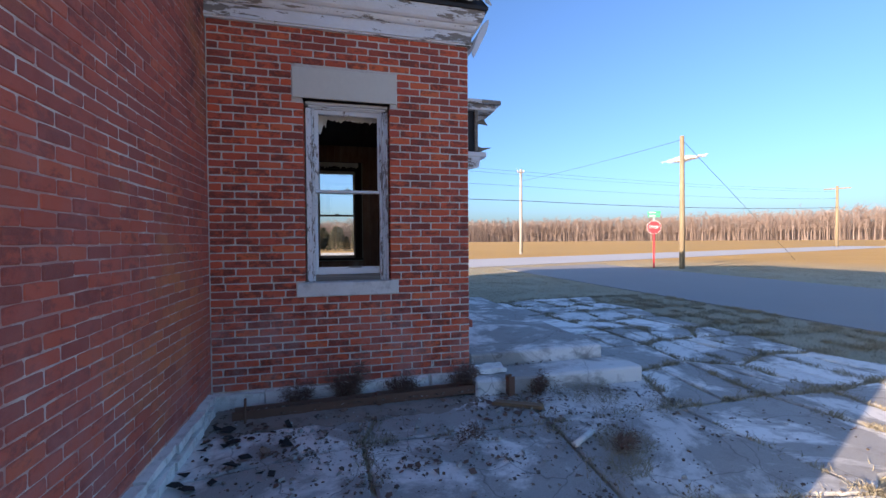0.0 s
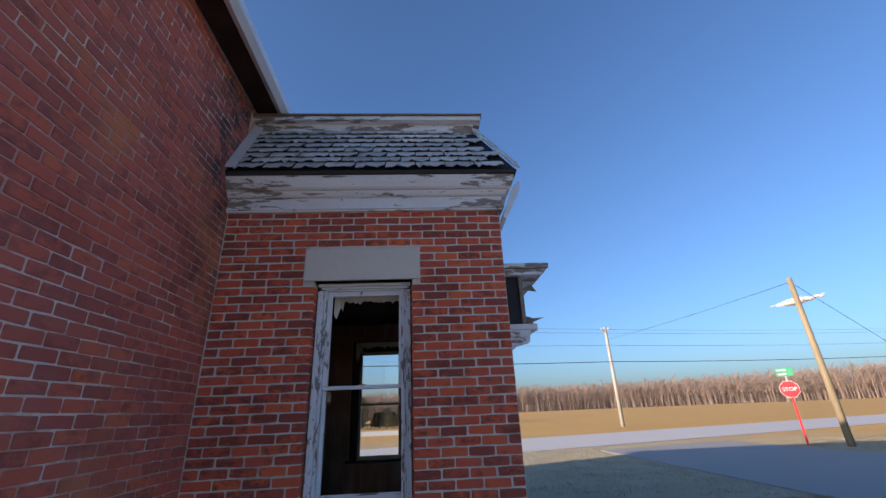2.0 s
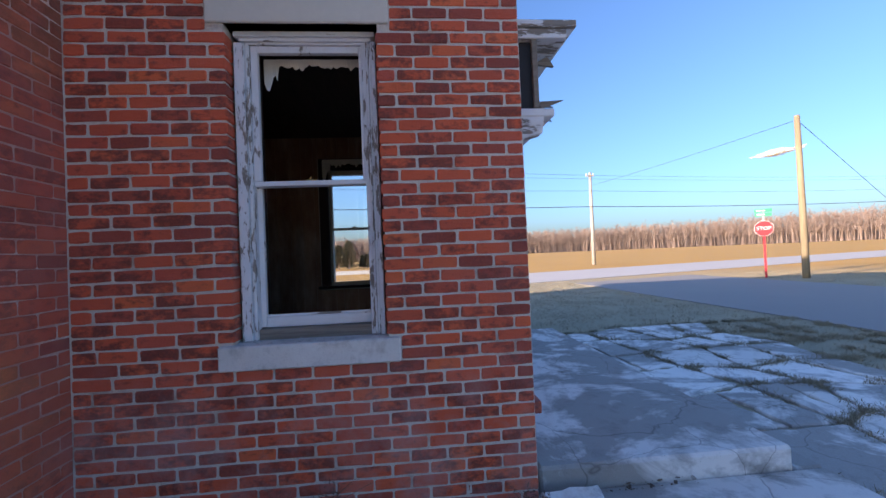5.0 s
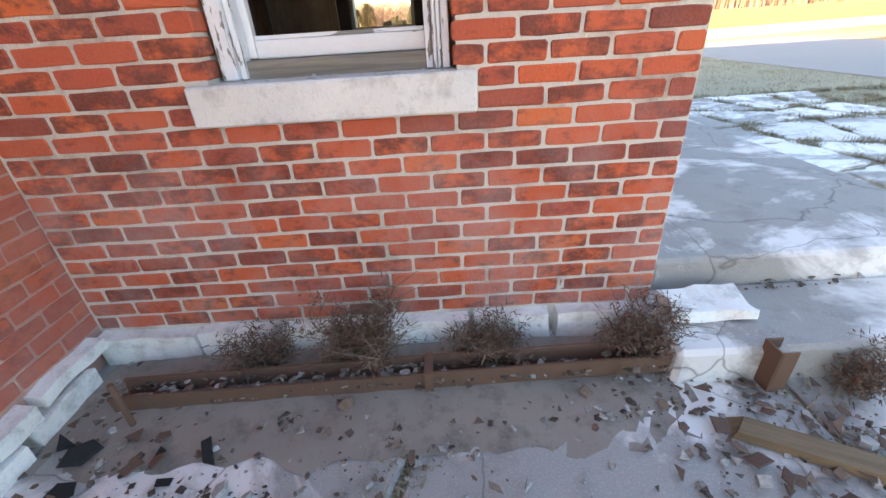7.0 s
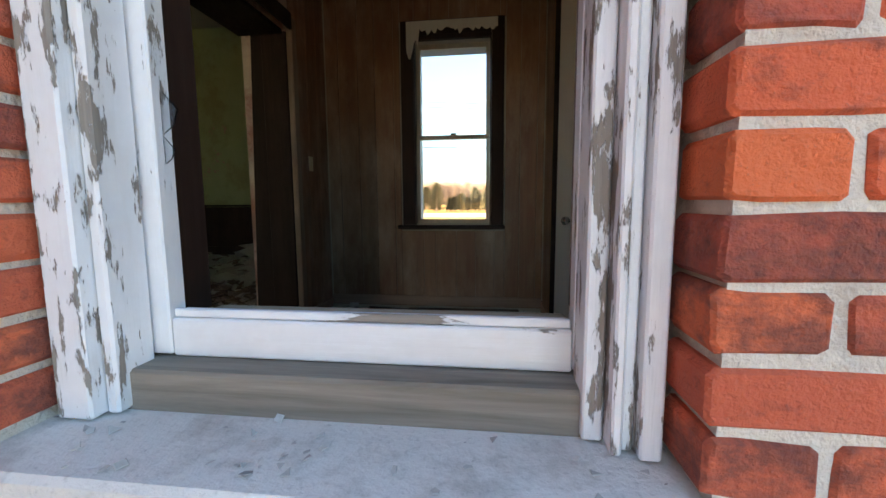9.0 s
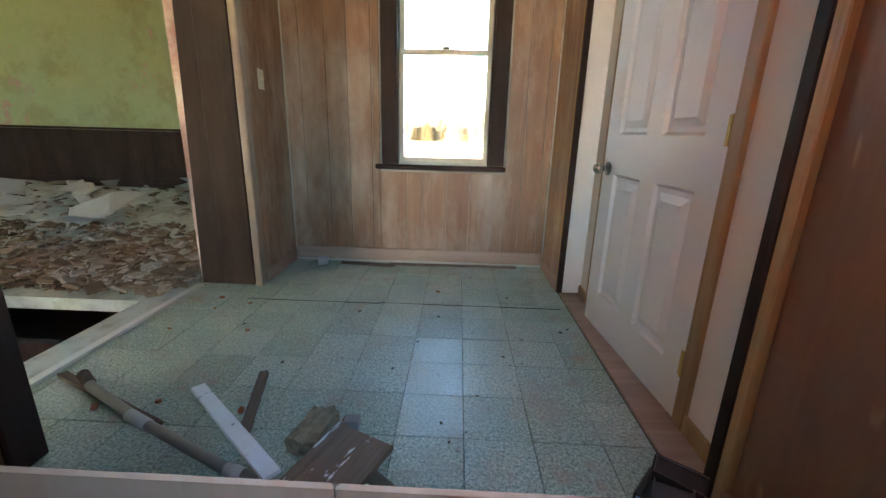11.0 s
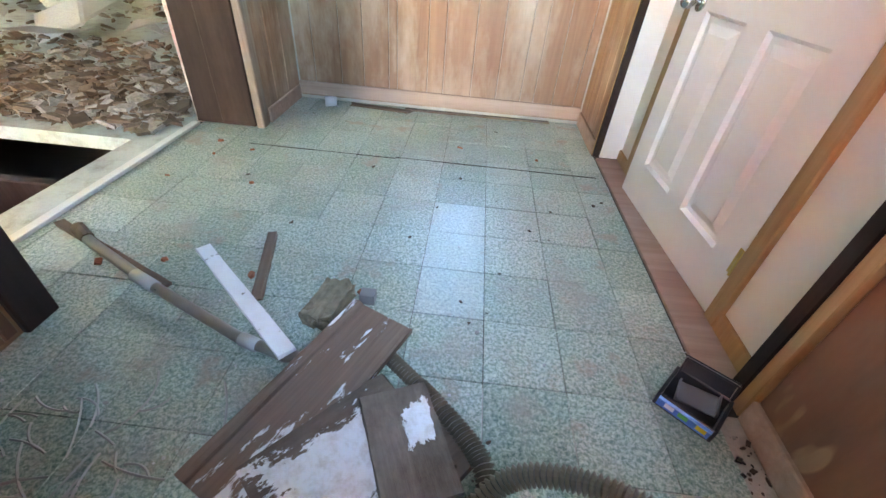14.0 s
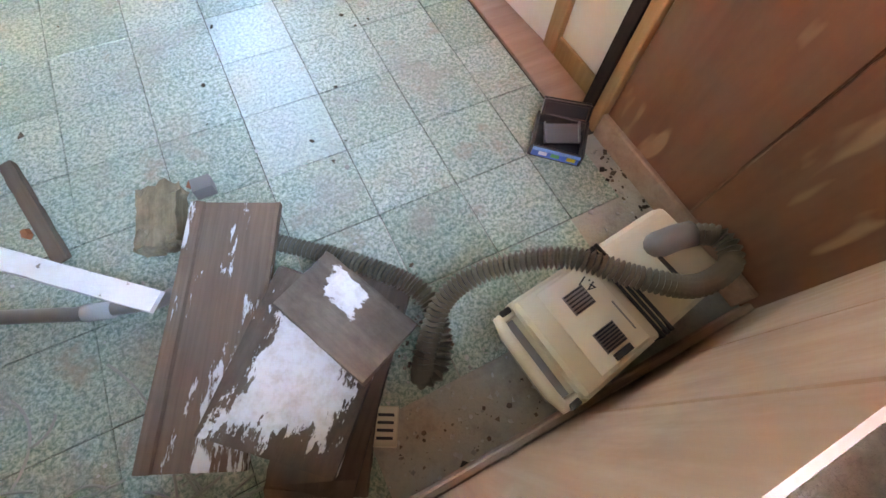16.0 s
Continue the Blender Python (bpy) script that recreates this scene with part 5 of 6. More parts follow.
ob.matrix_basis = pose(-0.40, 5.66, FZ + 0.008, 0, 0, -12)
ob = tagged(new("stone_lump", finish(rough_block(-0.025, 0.025, -0.02, 0.02, 0, 0.035, 0.008, 3, 4), "stone_lump", GREYP)), "small dark grey lump of stone", "stone")
ob.matrix_basis = pose(-0.295, 5.72, FZ + 0.006)
# metal tube
tb = thing("metal_tube", "bent worn steel tube wrapped with pale tape", "tube", at=Matrix.Translation((0, 0, LIFT)))
bm = bmesh.new()
tube(bm, [(-1.28, 5.80, 0.235), (-1.24, 5.775, 0.215), (-0.967, 5.645, 0.19), (-0.62, 5.502, 0.168), (-0.46, 5.455, 0.166), (-0.38, 5.455, 0.175), (-0.30, 5.48, 0.18)], 0.0165, 12)
part("shaft", bm, STEEL, tb, "", True)
for a, b in (((-1.02, 5.668, 0.1935), (-0.93, 5.63, 0.187)), ((-0.60, 5.495, 0.168), (-0.545, 5.478, 0.167))):
    bm = bmesh.new()
    tube(bm, [a, b], 0.0195, 12)
    part("tape_wrap", bm, TAPE, tb, "pale tape wrap", True)
bm = bmesh.new()
tube(bm, [(-1.30, 5.812, 0.24), (-1.25, 5.782, 0.222)], 0.02, 10)
part("end_cap", bm, BOARD, tb)
# black tray
tr = thing("plastic_case", "small open black plastic case with a blue printed edge", "case", at=pose(0.635, 5.46, FZ + 0.008, 0, 0, -42))
part("base", boxes((-0.075, 0.075, -0.065, 0.065, 0, 0.008), bevel=0.003), BLACKP, tr)
for d in ((-0.075, -0.066, -0.065, 0.065), (0.066, 0.075, -0.065, 0.065), (-0.066, 0.066, -0.065, -0.057), (-0.066, 0.066, 0.057, 0.065)):
    part("side_wall", boxes((*d, 0.008, 0.046), bevel=0.002), BLACKP, tr)
o = part("lid", boxes((-0.068, 0.068, 0, 0.006, 0, 0.048), (-0.068, -0.061, -0.022, 0, 0, 0.045), (0.061, 0.068, -0.022, 0, 0, 0.045), (-0.061, 0.061, -0.022, 0, 0.039, 0.045), bevel=0.002), BLACKP, tr)
o.matrix_basis = pose(0, 0.062, 0.044, -32, 0, 5)
o = part("inner_tray", boxes((-0.05, 0.05, -0.03, 0.03, 0.0, 0.004), (-0.05, -0.045, -0.03, 0.03, 0.004, 0.02), (0.045, 0.05, -0.03, 0.03, 0.004, 0.02), bevel=0.001), plain("dusty_grey_plastic", (0.13, 0.13, 0.135), 0.45), tr, "dusty grey loose tray")
o.matrix_basis = pose(0.004, 0.012, 0.03, 14, -6, 12)
lb = part("label", boxes((-0.066, 0.066, -0.0655, -0.0622, 0.008, 0.04)), plain("blue_print", (0.03, 0.16, 0.50), 0.4), tr, "blue printed label")
for xx, c, n in ((0.045, (0.8, 0.55, 0.03), "yellow"), (0.0, (0.05, 0.35, 0.10), "green"), (-0.035, (0.7, 0.75, 0.8), "pale")):
    part("print_mark", boxes((xx - 0.012, xx + 0.012, -0.0665, -0.0656, 0.016, 0.034)), plain(n + "_print", c, 0.4), lb)
part("label_top", boxes((-0.066, 0.066, -0.075, -0.0622, 0.0405, 0.0425)), plain("pale_blue_print", (0.12, 0.32, 0.62), 0.4), lb)
# slotted plate
pv = thing("slotted_plate", "cream slotted plastic plate among the litter", "plate", at=pose(-0.105, 4.99, FZ + 0.006, 0, 4, 62))
part("plate", boxes((-0.04, 0.04, -0.026, 0.026, 0, 0.006), bevel=0.002), CREAM, pv)
for k in range(4):
    part("slot", boxes((-0.026 + k * 0.015, -0.02 + k * 0.015, -0.017, 0.017, 0.0062, 0.0068)), BLACKP, pv)
cp = bmesh.new()
tube(cp, [(-0.98, 7.42, FZ + 0.035), (-0.91, 7.44, FZ + 0.035)], [0.034, 0.028], 14)
tagged(new("plastic_cup", finish(cp, "plastic_cup", TAPE, True)), "crushed pale plastic cup by the baseboard", "cup")
plank("loose_lath", "loose narrow brown lath along the baseboard", (0.02, 7.5, FZ + 0.004), (0.03, 0.95, 0.012), (0, 0, 91), BOARD, ragged=0.01, seed=21)
plank("loose_lath", "loose dark strip along the baseboard", (-0.62, 7.47, FZ + 0.004), (0.05, 0.4, 0.01), (0, 0, 84), BOARD, ragged=0.02, seed=22)


def litter(name, spots, material, label, category, seed, size, flat=0.25, clump=0.0):
    """Many small chips in one mesh: spots are (x0, x1, y0, y1, z, count)."""
    rnd = random.Random(seed)
    verts, faces = [], []
    for x0, x1, y0, y1, z, n in spots:
        knots = [(rnd.uniform(x0, x1), rnd.uniform(y0, y1), rnd.uniform(0.03, 0.16)) for _ in range(max(3, n // 40))]
        for _ in range(n):
            c = Vector((rnd.uniform(x0, x1), rnd.uniform(y0, y1), z))
            if clump and rnd.random() < clump:
                kx, ky, kr = rnd.choice(knots)
                c.x = min(x1, max(x0, kx + rnd.gauss(0, kr * 1.6)))
                c.y = min(y1, max(y0, ky + rnd.gauss(0, kr)))
            s = size[0] + (size[1] - size[0]) * rnd.random() ** (1 + 2 * clump)
            a0 = rnd.uniform(0, 6.28)
            k = rnd.choice((3, 4, 5))
            asp = rnd.uniform(0.35, 1.0)
            tilt = Euler((rnd.uniform(-0.4, 0.4), rnd.uniform(-0.4, 0.4), rnd.uniform(0, 6.28))).to_matrix()
            o = len(verts)
            ring = [Vector((math.cos(a0 + 6.283 * i / k) * s * rnd.uniform(0.7, 1.1), math.sin(a0 + 6.283 * i / k) * s * asp, 0)) for i in range(k)]
            h = Vector((0, 0, s * flat))
            lift = Vector((0, 0, s * 0.35))
            verts += [c + lift + tilt @ p for p in ring] + [c + lift + tilt @ (p * 0.85 + h) for p in ring]
            faces.append([o + i for i in range(k)][::-1])
            faces.append([o + k + i for i in range(k)])
            faces += [[o + i, o + (i + 1) % k, o + k + (i + 1) % k, o + k + i] for i in range(k)]
    me = bpy.data.meshes.new(name)
    me.from_pydata(verts, [], faces)
    me.materials.append(material)
    return tagged(new(name, me), label, category, "", "stuff")


def chips(name, stops, rough=0.9):
    k = Mat(name, rough)
    col = k.ramp(k.rand(), *stops)
    return k.done(k.mix(k.noise(k.at(), 60, 3), col, tuple(x * 0.6 for x in stops[0][1])))


CHIP = chips("plaster_and_wood_chips", [(0.0, (0.10, 0.07, 0.05)), (0.35, (0.22, 0.14, 0.09)), (0.6, (0.30, 0.22, 0.16)), (0.8, (0.50, 0.47, 0.42)), (1.0, (0.62, 0.62, 0.60))])
PALECHIP = chips("pale_paint_chips", [(0.0, (0.55, 0.55, 0.52)), (0.7, (0.72, 0.72, 0.70)), (1.0, (0.16, 0.12, 0.10))])
REDCHIP = chips("brick_crumbs", [(0.0, (0.42, 0.13, 0.06)), (1.0, (0.30, 0.10, 0.06))])
litter("floor_litter", [(-1.6, 0.75, 4.85, 7.5, FZ, 260), (-0.2, 0.3, 4.83, 5.05, FZ, 60), (-1.1, 0.7, 7.38, 7.55, FZ, 120)], PALECHIP, "small paint and plaster chips on the tile floor", "litter", 3, (0.003, 0.009))
litter("brick_crumbs", [(-1.5, -0.9, 5.7, 6.9, FZ, 7), (-0.9, 0.5, 5.7, 7.0, FZ, 4)], REDCHIP, "red brick crumbs on the floor", "litter", 4, (0.012, 0.02), 0.6)
litter("dark_scraps", [(-1.1, 0.7, 5.6, 7.3, FZ, 30), (0.70, 0.78, 5.15, 5.4, FZ, 26), (-0.15, 0.3, 4.82, 4.86, FZ, 12)], chips("dark_scraps", [(0.0, (0.03, 0.025, 0.02)), (1.0, (0.16, 0.11, 0.07))]), "dark dead leaves and scraps on the floor", "litter", 5, (0.004, 0.014))
litter("wood_chips", [(-0.02, 0.10, 5.08, 5.3, FZ, 160), (-0.1, 0.25, 4.83, 4.95, FZ, 90), (0.70, 0.78, 5.0, 5.4, FZ, 40)], CHIP, "splinters and wood chips round the heap", "litter", 6, (0.002, 0.008), 0.25, 0.6)
litter("hall_rubble", [(-3.4, -1.66, 6.75, 7.7, FZ, 1500), (-3.2, -1.66, 6.9, 7.5, FZ + 0.03, 500), (-4.5, -1.7, 7.5, 8.4, FZ, 420), (-8.5, -1.8, 7.8, 11.0, FZ, 420), (-8, -3, 5.5, 7.8, FZ, 420)], CHIP, "heap of plaster, lath and brick rubble in the hall", "rubble", 7, (0.02, 0.085), 0.22)
litter("hall_sheets", [(-8.5, -1.9, 7.9, 10.8, FZ + 0.01, 120)], chips("fallen_plaster_sheets", [(0.0, (0.50, 0.52, 0.50)), (0.6, (0.66, 0.67, 0.66)), (1.0, (0.30, 0.27, 0.24))]), "fallen plaster and wallboard sheets across the hall floor", "rubble", 8, (0.08, 0.42), 0.03)
# peeled strips on the tiles
rnd = random.Random(12)
verts, faces = [], []
for _ in range(60):
    c = Vector((rnd.uniform(-1.05, -0.35), rnd.uniform(4.86, 5.3), FZ + 0.003))
    a = rnd.gauss(2.4, 0.7)
    n, L, bend = 8, rnd.uniform(0.05, 0.2), rnd.uniform(-0.8, 0.8)
    o = len(verts)
    for i in range(n + 1):
        t = i / n - 0.5
        d = a + bend * t
        p = c + Vector((math.cos(d), math.sin(d), 0)) * (t * L)
        s = Vector((-math.sin(d), math.cos(d), 0)) * 0.003
        verts += [p - s, p + Vector((0, 0, 0.004)), p + s]
    for i in range(n):
        q = o + i * 3
        faces += [[q, q + 1, q + 4, q + 3], [q + 1, q + 2, q + 5, q + 4]]
me = bpy.data.meshes.new("peeled_strips")
me.from_pydata(verts, [], faces)
me.materials.append(plain("grey_film", (0.36, 0.36, 0.33), 0.7))
tagged(new("peeled_strips", me), "curled grey strips of peeled film on the tiles", "litter", "", "stuff")

# ---- yard ----
RUST = plain("rusty_brown_metal", (0.17, 0.088, 0.06), 0.7, 0.15, 0.55, 14, 0.4)
WEED = chips("dead_weed", [(0.0, (0.13, 0.075, 0.055)), (0.6, (0.23, 0.135, 0.10)), (1.0, (0.32, 0.22, 0.16))])
STRAW = chips("dry_straw_grass", [(0.0, (0.30, 0.26, 0.18)), (0.5, (0.46, 0.40, 0.28)), (1.0, (0.33, 0.32, 0.23))])
paving = tagged(new("pavement"), "broken frosty concrete slabs with dead grass in the joints", "pavement", "", "structure")
rnd = random.Random(21)
cols, rowsn = 10, 10
xs = [-1.3, 0.35, 1.9, 3.3, 4.3, 5.1, 5.9, 6.7, 7.4, 8.1, 8.8]
ys = [-1.5, 0.6, 2.0, 3.15, 4.25, 5.3, 6.2, 7.1, 8.1, 9.0, 10.0]
pt = [[Vector((xs[i] + (rnd.uniform(-0.24, 0.24) if 0 < i else 0), ys[j] + rnd.uniform(-0.22, 0.22) + 0.03 * xs[i], 0)) for j in range(11)] for i in range(11)]


def slab(ring, sink):
    cen = sum(ring, Vector()) / len(ring)
    edge = []
    n = len(ring)
    q0 = cen.x < 3.6 and cen.y < 4.6
    for i in range(n):
        a, b = ring[i], ring[(i + 1) % n]
        for k in range(9):
            p = a.lerp(b, k / 9)
            w = noise.noise(p * 2.3) * 0.07 + noise.noise(p * 7.0) * 0.03
            q = p + (cen - p).normalized() * ((0.008 if q0 else 0.02) + abs(w) * (0.35 if q0 else 1.2))
            edge.append(q)
    bm = bmesh.new()
    lo = [bm.verts.new((q.x, q.y, GZ - 0.09)) for q in edge]
    hi = [bm.verts.new((q.x, q.y, GZ - sink - 0.012)) for q in edge]
    tp = []
    for q in edge:
        s = q + (cen - q).normalized() * 0.015
        tp.append(bm.verts.new((s.x, s.y, GZ - sink)))
    m = len(edge)
    for A, B in ((lo, hi), (hi, tp)):
        for i in range(m):
            bm.faces.new((A[i], A[(i + 1) % m], B[(i + 1) % m], B[i]))
    c = bm.verts.new((cen.x, cen.y, GZ - sink + 0.002))
    for i in range(m):
        bm.faces.new((tp[i], tp[(i + 1) % m], c))
    return bm


for i in range(10):
    for j in range(10):
        if (i > 6 and j > 2) or i + j > 15:
            continue
        q = [pt[i][j], pt[i + 1][j], pt[i + 1][j + 1], pt[i][j + 1]]
        if rnd.random() < 0.45 and i > 1:
            a, b = q[0].lerp(q[1], rnd.uniform(0.35, 0.65)), q[3].lerp(q[2], rnd.uniform(0.35, 0.65))
            tri = ([q[0], a, b, q[3]], [a, q[1], q[2], b])
            for t3 in tri:
                part("slab", slab([p.copy() for p in t3], rnd.uniform(0, 0.015)), SLAB_D if sum((p.x for p in t3), 0) / len(t3) < 2.6 and t3[0].y < 3.6 else SLAB, paving)
        else:
            part("slab", slab([p.copy() for p in q], rnd.uniform(0, 0.012)), SLAB_D if q[0].x < 2.2 and q[0].y < 4 else SLAB, paving)


def tufts(name, spots, material, label, category, seed, height, spread=0.35, width=0.0022, kind="stuff"):
    """Dry blades and stalks; spots are (x, y, z, count, radius)."""
    rnd = random.Random(seed)
    verts, faces = [], []
    for x, y, z, n, rad in spots:
        for _ in range(n):
            a, r = rnd.uniform(0, 6.28), rad * math.sqrt(rnd.random())
            p = Vector((x + r * math.cos(a), y + r * math.sin(a), z))
            d = Vector((rnd.gauss(0, spread), rnd.gauss(0, spread), 1)).normalized()
            h = rnd.uniform(*height)
            s = Vector((-d.y, d.x, 0))
            s = (s.normalized() if s.length > 1e-3 else Vector((1, 0, 0))) * width
            s = Euler((0, 0, rnd.uniform(0, 3.1))).to_matrix() @ s
            bend = Vector((rnd.gauss(0, 0.3), rnd.gauss(0, 0.3), -0.15)) * h
            o = len(verts)
            verts += [p - s, p + s, p + d * h * 0.55 - s * 0.7, p + d * h * 0.55 + s * 0.7, p + d * h + bend * 0.6]
            faces += [[o, o + 1, o + 3, o + 2], [o + 2, o + 3, o + 4]]
    me = bpy.data.meshes.new(name)
    me.from_pydata(verts, [], faces)
    me.materials.append(material)
    return tagged(new(name, me), label, category, "", kind)


spots = []
for i in range(11):
    for j in range(11):
        p = pt[i][j]
        if i < 1 or (p.x < 3.5 and p.y > 4):
            continue
        for q in ([pt[i + 1][j]] if i < 10 else []) + ([pt[i][j + 1]] if j < 10 else []):
            for k in range(8):
                if rnd.random() < 0.85:
                    c = p.lerp(q, rnd.random())
                    spots.append((c.x, c.y, GZ - 0.03, rnd.randrange(40, 110), rnd.uniform(0.05, 0.16)))
tufts("joint_grass", spots, STRAW, "dry flattened grass growing in the slab joints", "grass", 31, (0.03, 0.10), 1.0, 0.0045)
far = []
for _ in range(2600):
    x, y = rnd.uniform(2.6, 16), rnd.uniform(2.5, 24)
    if 8.9 < x < 16.7 or (x < 6.7 and y < 9.6 and x + y < 15) or (x < 3.3 and y < 9.2):
        continue
    far.append((x, y, -0.41, 22, 0.3))
for _ in range(900):
    far.append((rnd.uniform(16.7, 24), rnd.uniform(4, 24), -0.41, 20, 0.4))
tufts("lawn_grass", far, STRAW, "short dry winter grass beside the road", "grass", 32, (0.04, 0.10), 0.9, 0.006)
# dead weeds by the wall
for i, (x, y, h, n) in enumerate([(-0.42, 4.28, 0.20, 190), (0.05, 4.27, 0.33, 380), (0.62, 4.25, 0.22, 280), (1.24, 4.25, 0.28, 320), (2.0, 3.98, 0.18, 170), (0.98, 3.2, 0.13, 70), (2.05, 2.75, 0.14, 90)]):
    rw = random.Random(i + 40)
    verts, faces = [], []
    stems = []
    for _ in range(n // 9):
        base = Vector((x + rw.gauss(0, 0.04), y + rw.gauss(0, 0.03), GZ - 0.03))
        tip = base + Vector((rw.gauss(0, 0.3) * h, rw.gauss(0, 0.25) * h - 0.15 * h, h * rw.uniform(0.6, 1.25)))
        stems.append((base, tip, 0.0022))
        for _ in range(13):
            b = base.lerp(tip, rw.uniform(0.25, 1.0))
            stems.append((b, b + Vector((rw.gauss(0, 0.06), rw.gauss(0, 0.06), rw.uniform(-0.01, 0.08))) * (h / 0.25), 0.0016))
            for _ in range(4):
                e = b + Vector((rw.gauss(0, 0.03), rw.gauss(0, 0.03), rw.gauss(0.02, 0.025)))
                stems.append((e, e + Vector((rw.gauss(0, 0.014), rw.gauss(0, 0.014), rw.gauss(0.004, 0.012))), 0.0032))
    for a, b, w in stems:
        d = (b - a)
        s = d.cross(Vector((rw.gauss(0, 1), rw.gauss(0, 1), rw.gauss(0, 1))))
        s = s.normalized() * w if s.length > 1e-6 else Vector((w, 0, 0))
        o = len(verts)
        verts += [a - s, a + s, b + s * 0.5, b - s * 0.5]
        faces.append([o, o + 1, o + 2, o + 3])
    me = bpy.data.meshes.new("dead_weed")
    me.from_pydata(verts, [], faces)
    me.materials.append(WEED)
    tagged(new("dead_weed", me), "brown dried weed clump at the foot of the wall" if i < 4 else "brown dried weed tuft between the slabs", "weed", "dead weeds")
# fallen gutter
gt = thing("fallen_gutter", "rusty brown gutter lying on the ground full of leaves", "gutter")
gl = [(-0.05, 0.0), (-0.055, 0.085), (-0.045, 0.085), (-0.042, 0.008), (0.042, 0.008), (0.05, 0.085), (0.062, 0.085), (0.055, 0.0)]
bm = bmesh.new()
prism(bm, [(-0.98, 4.10 + a, GZ + 0.003 + b) for a, b in gl], (1.32, 0.03, 0.01))
part("trough", bm, RUST, gt)
bm = bmesh.new()
prism(bm, [(0.32, 4.125 + a * 0.96, GZ + 0.018 + b * 1.03) for a, b in gl], (1.32, 0.02, 0.012))
part("trough", bm, RUST, gt)
part("joint_band", boxes((0.31, 0.345, 4.062, 4.192, GZ + 0.005, GZ + 0.108)), RUST, gt)
bm = boxes((1.65, 1.658, 3.98, 4.07, GZ, GZ + 0.2), (1.658, 1.72, 4.062, 4.07, GZ, GZ + 0.2), (1.658, 1.72, 3.98, 3.988, GZ, GZ + 0.2), bevel=0.002)
part("elbow", bm, RUST, gt)
bm = bmesh.new()
tube(bm, [(-0.86, 3.98, GZ - 0.05), (-0.855, 3.98, GZ + 0.23)], 0.011, 8)
tagged(new("iron_stake", finish(bm, "iron_stake", RUST)), "short rusty iron stake standing in the ground", "stake")
plank("split_plank", "split brown plank end lying on the slabs", (1.62, 3.72, GZ + 0.004), (0.09, 0.46, 0.035), (0, 2, 62), wood("brown_split_plank", (0.14, 0.085, 0.045), (0.34, 0.22, 0.13), 1, 0.85, 30, local=True, bump=0.6), category="plank", ragged=0.04, seed=31)
bm = bmesh.new()
tube(bm, [(1.72, 2.86, GZ + 0.03), (1.98, 3.02, GZ + 0.035)], 0.024, 10)
tagged(new("pipe_piece", finish(bm, "pipe_piece", STONE, True)), "short broken grey pipe on the slabs", "pipe")
bm = bmesh.new()
box(bm, -0.09, 0.09, -0.02, 0.02, 0, 0.035, 0.006)
ob = tagged(new("mortar_lump", finish(bm, "mortar_lump", FOUND)), "pale elongated lump of mortar", "stone")
ob.matrix_basis = pose(0.50, 2.30, GZ + 0.004, 0, 0, -5)
DARKCHIP = chips("leaf_litter_and_slate", [(0.0, (0.07, 0.05, 0.042)), (0.3, (0.17, 0.12, 0.095)), (0.55, (0.32, 0.24, 0.18)), (0.75, (0.48, 0.44, 0.39)), (1.0, (0.74, 0.72, 0.67))])
litter("leaf_litter", [(-1.1, 1.7, 3.9, 4.33, GZ, 900), (-1.05, 1.6, 4.06, 4.19, GZ + 0.03, 260), (-1.15, 0.2, 2.4, 3.9, GZ, 500), (0.0, 2.2, 2.6, 3.9, GZ, 700), (1.2, 3.2, 3.4, 4.0, GZ, 420), (1.8, 2.4, 4.44, 4.55, -0.198, 60), (-1.1, 5, 0.6, 3.5, GZ, 500)], DARKCHIP, "dead leaves, mortar crumbs and grit along the wall", "litter", 41, (0.004, 0.026), 0.25, 0.75)
bm = bmesh.new()
n, m = 60, 8
grid = [[bm.verts.new((-1.17 + 2.55 * i / n, 3.78 + 0.56 * q / m + 0.09 * noise.noise(Vector((i * 0.22, 3.0, q * 0.1))) * (1 - q / m), GZ - 0.012 + (0.012 + 0.035 * q / m) * math.sin(math.pi * clamp(i / n, 0.02, 0.98)) ** 0.3 + 0.012 * noise.noise(Vector((i * 0.6, q * 0.8, 0)))) ) for q in range(m + 1)] for i in range(n + 1)]
for i in range(n):
    for q in range(m):
        bm.faces.new((grid[i][q], grid[i + 1][q], grid[i + 1][q + 1], grid[i][q + 1]))
setting("soil_bed", bm, stone_material("leafy_soil", (0.24, 0.205, 0.175), (0.08, 0.065, 0.05)), "dark leafy soil along the foot of the front wall", "soil", True)
litter("twigs", [(-1.1, 2.0, 3.5, 4.32, GZ + 0.01, 170), (-0.6, 2.4, 2.4, 3.6, GZ, 110)], WEED, "dead twigs and bark strips strewn along the wall", "litter", 46, (0.012, 0.05), 0.08, 0.5)
litter("gutter_leaves", [(-0.95, 1.6, 4.075, 4.175, GZ + 0.05, 420)], DARKCHIP, "dead leaves and plaster lumps filling the fallen gutter", "litter", 47, (0.008, 0.03), 0.3, 0.4)
litter("mortar_crumbs", [(-0.9, 2.6, 2.0, 3.9, GZ, 420), (1.4, 4.5, 1.6, 3.6, GZ, 160)], CHIP, "crumbled mortar and grit over the slabs", "litter", 48, (0.004, 0.018), 0.5, 0.5)
litter("black_scraps", [(-1.1, -0.45, 3.0, 3.9, GZ, 26)], chips("black_roof_felt", [(0.0, (0.012, 0.012, 0.013)), (1.0, (0.03, 0.03, 0.032))]), "torn black roofing felt scraps on the slabs", "litter", 42, (0.03, 0.08), 0.12)
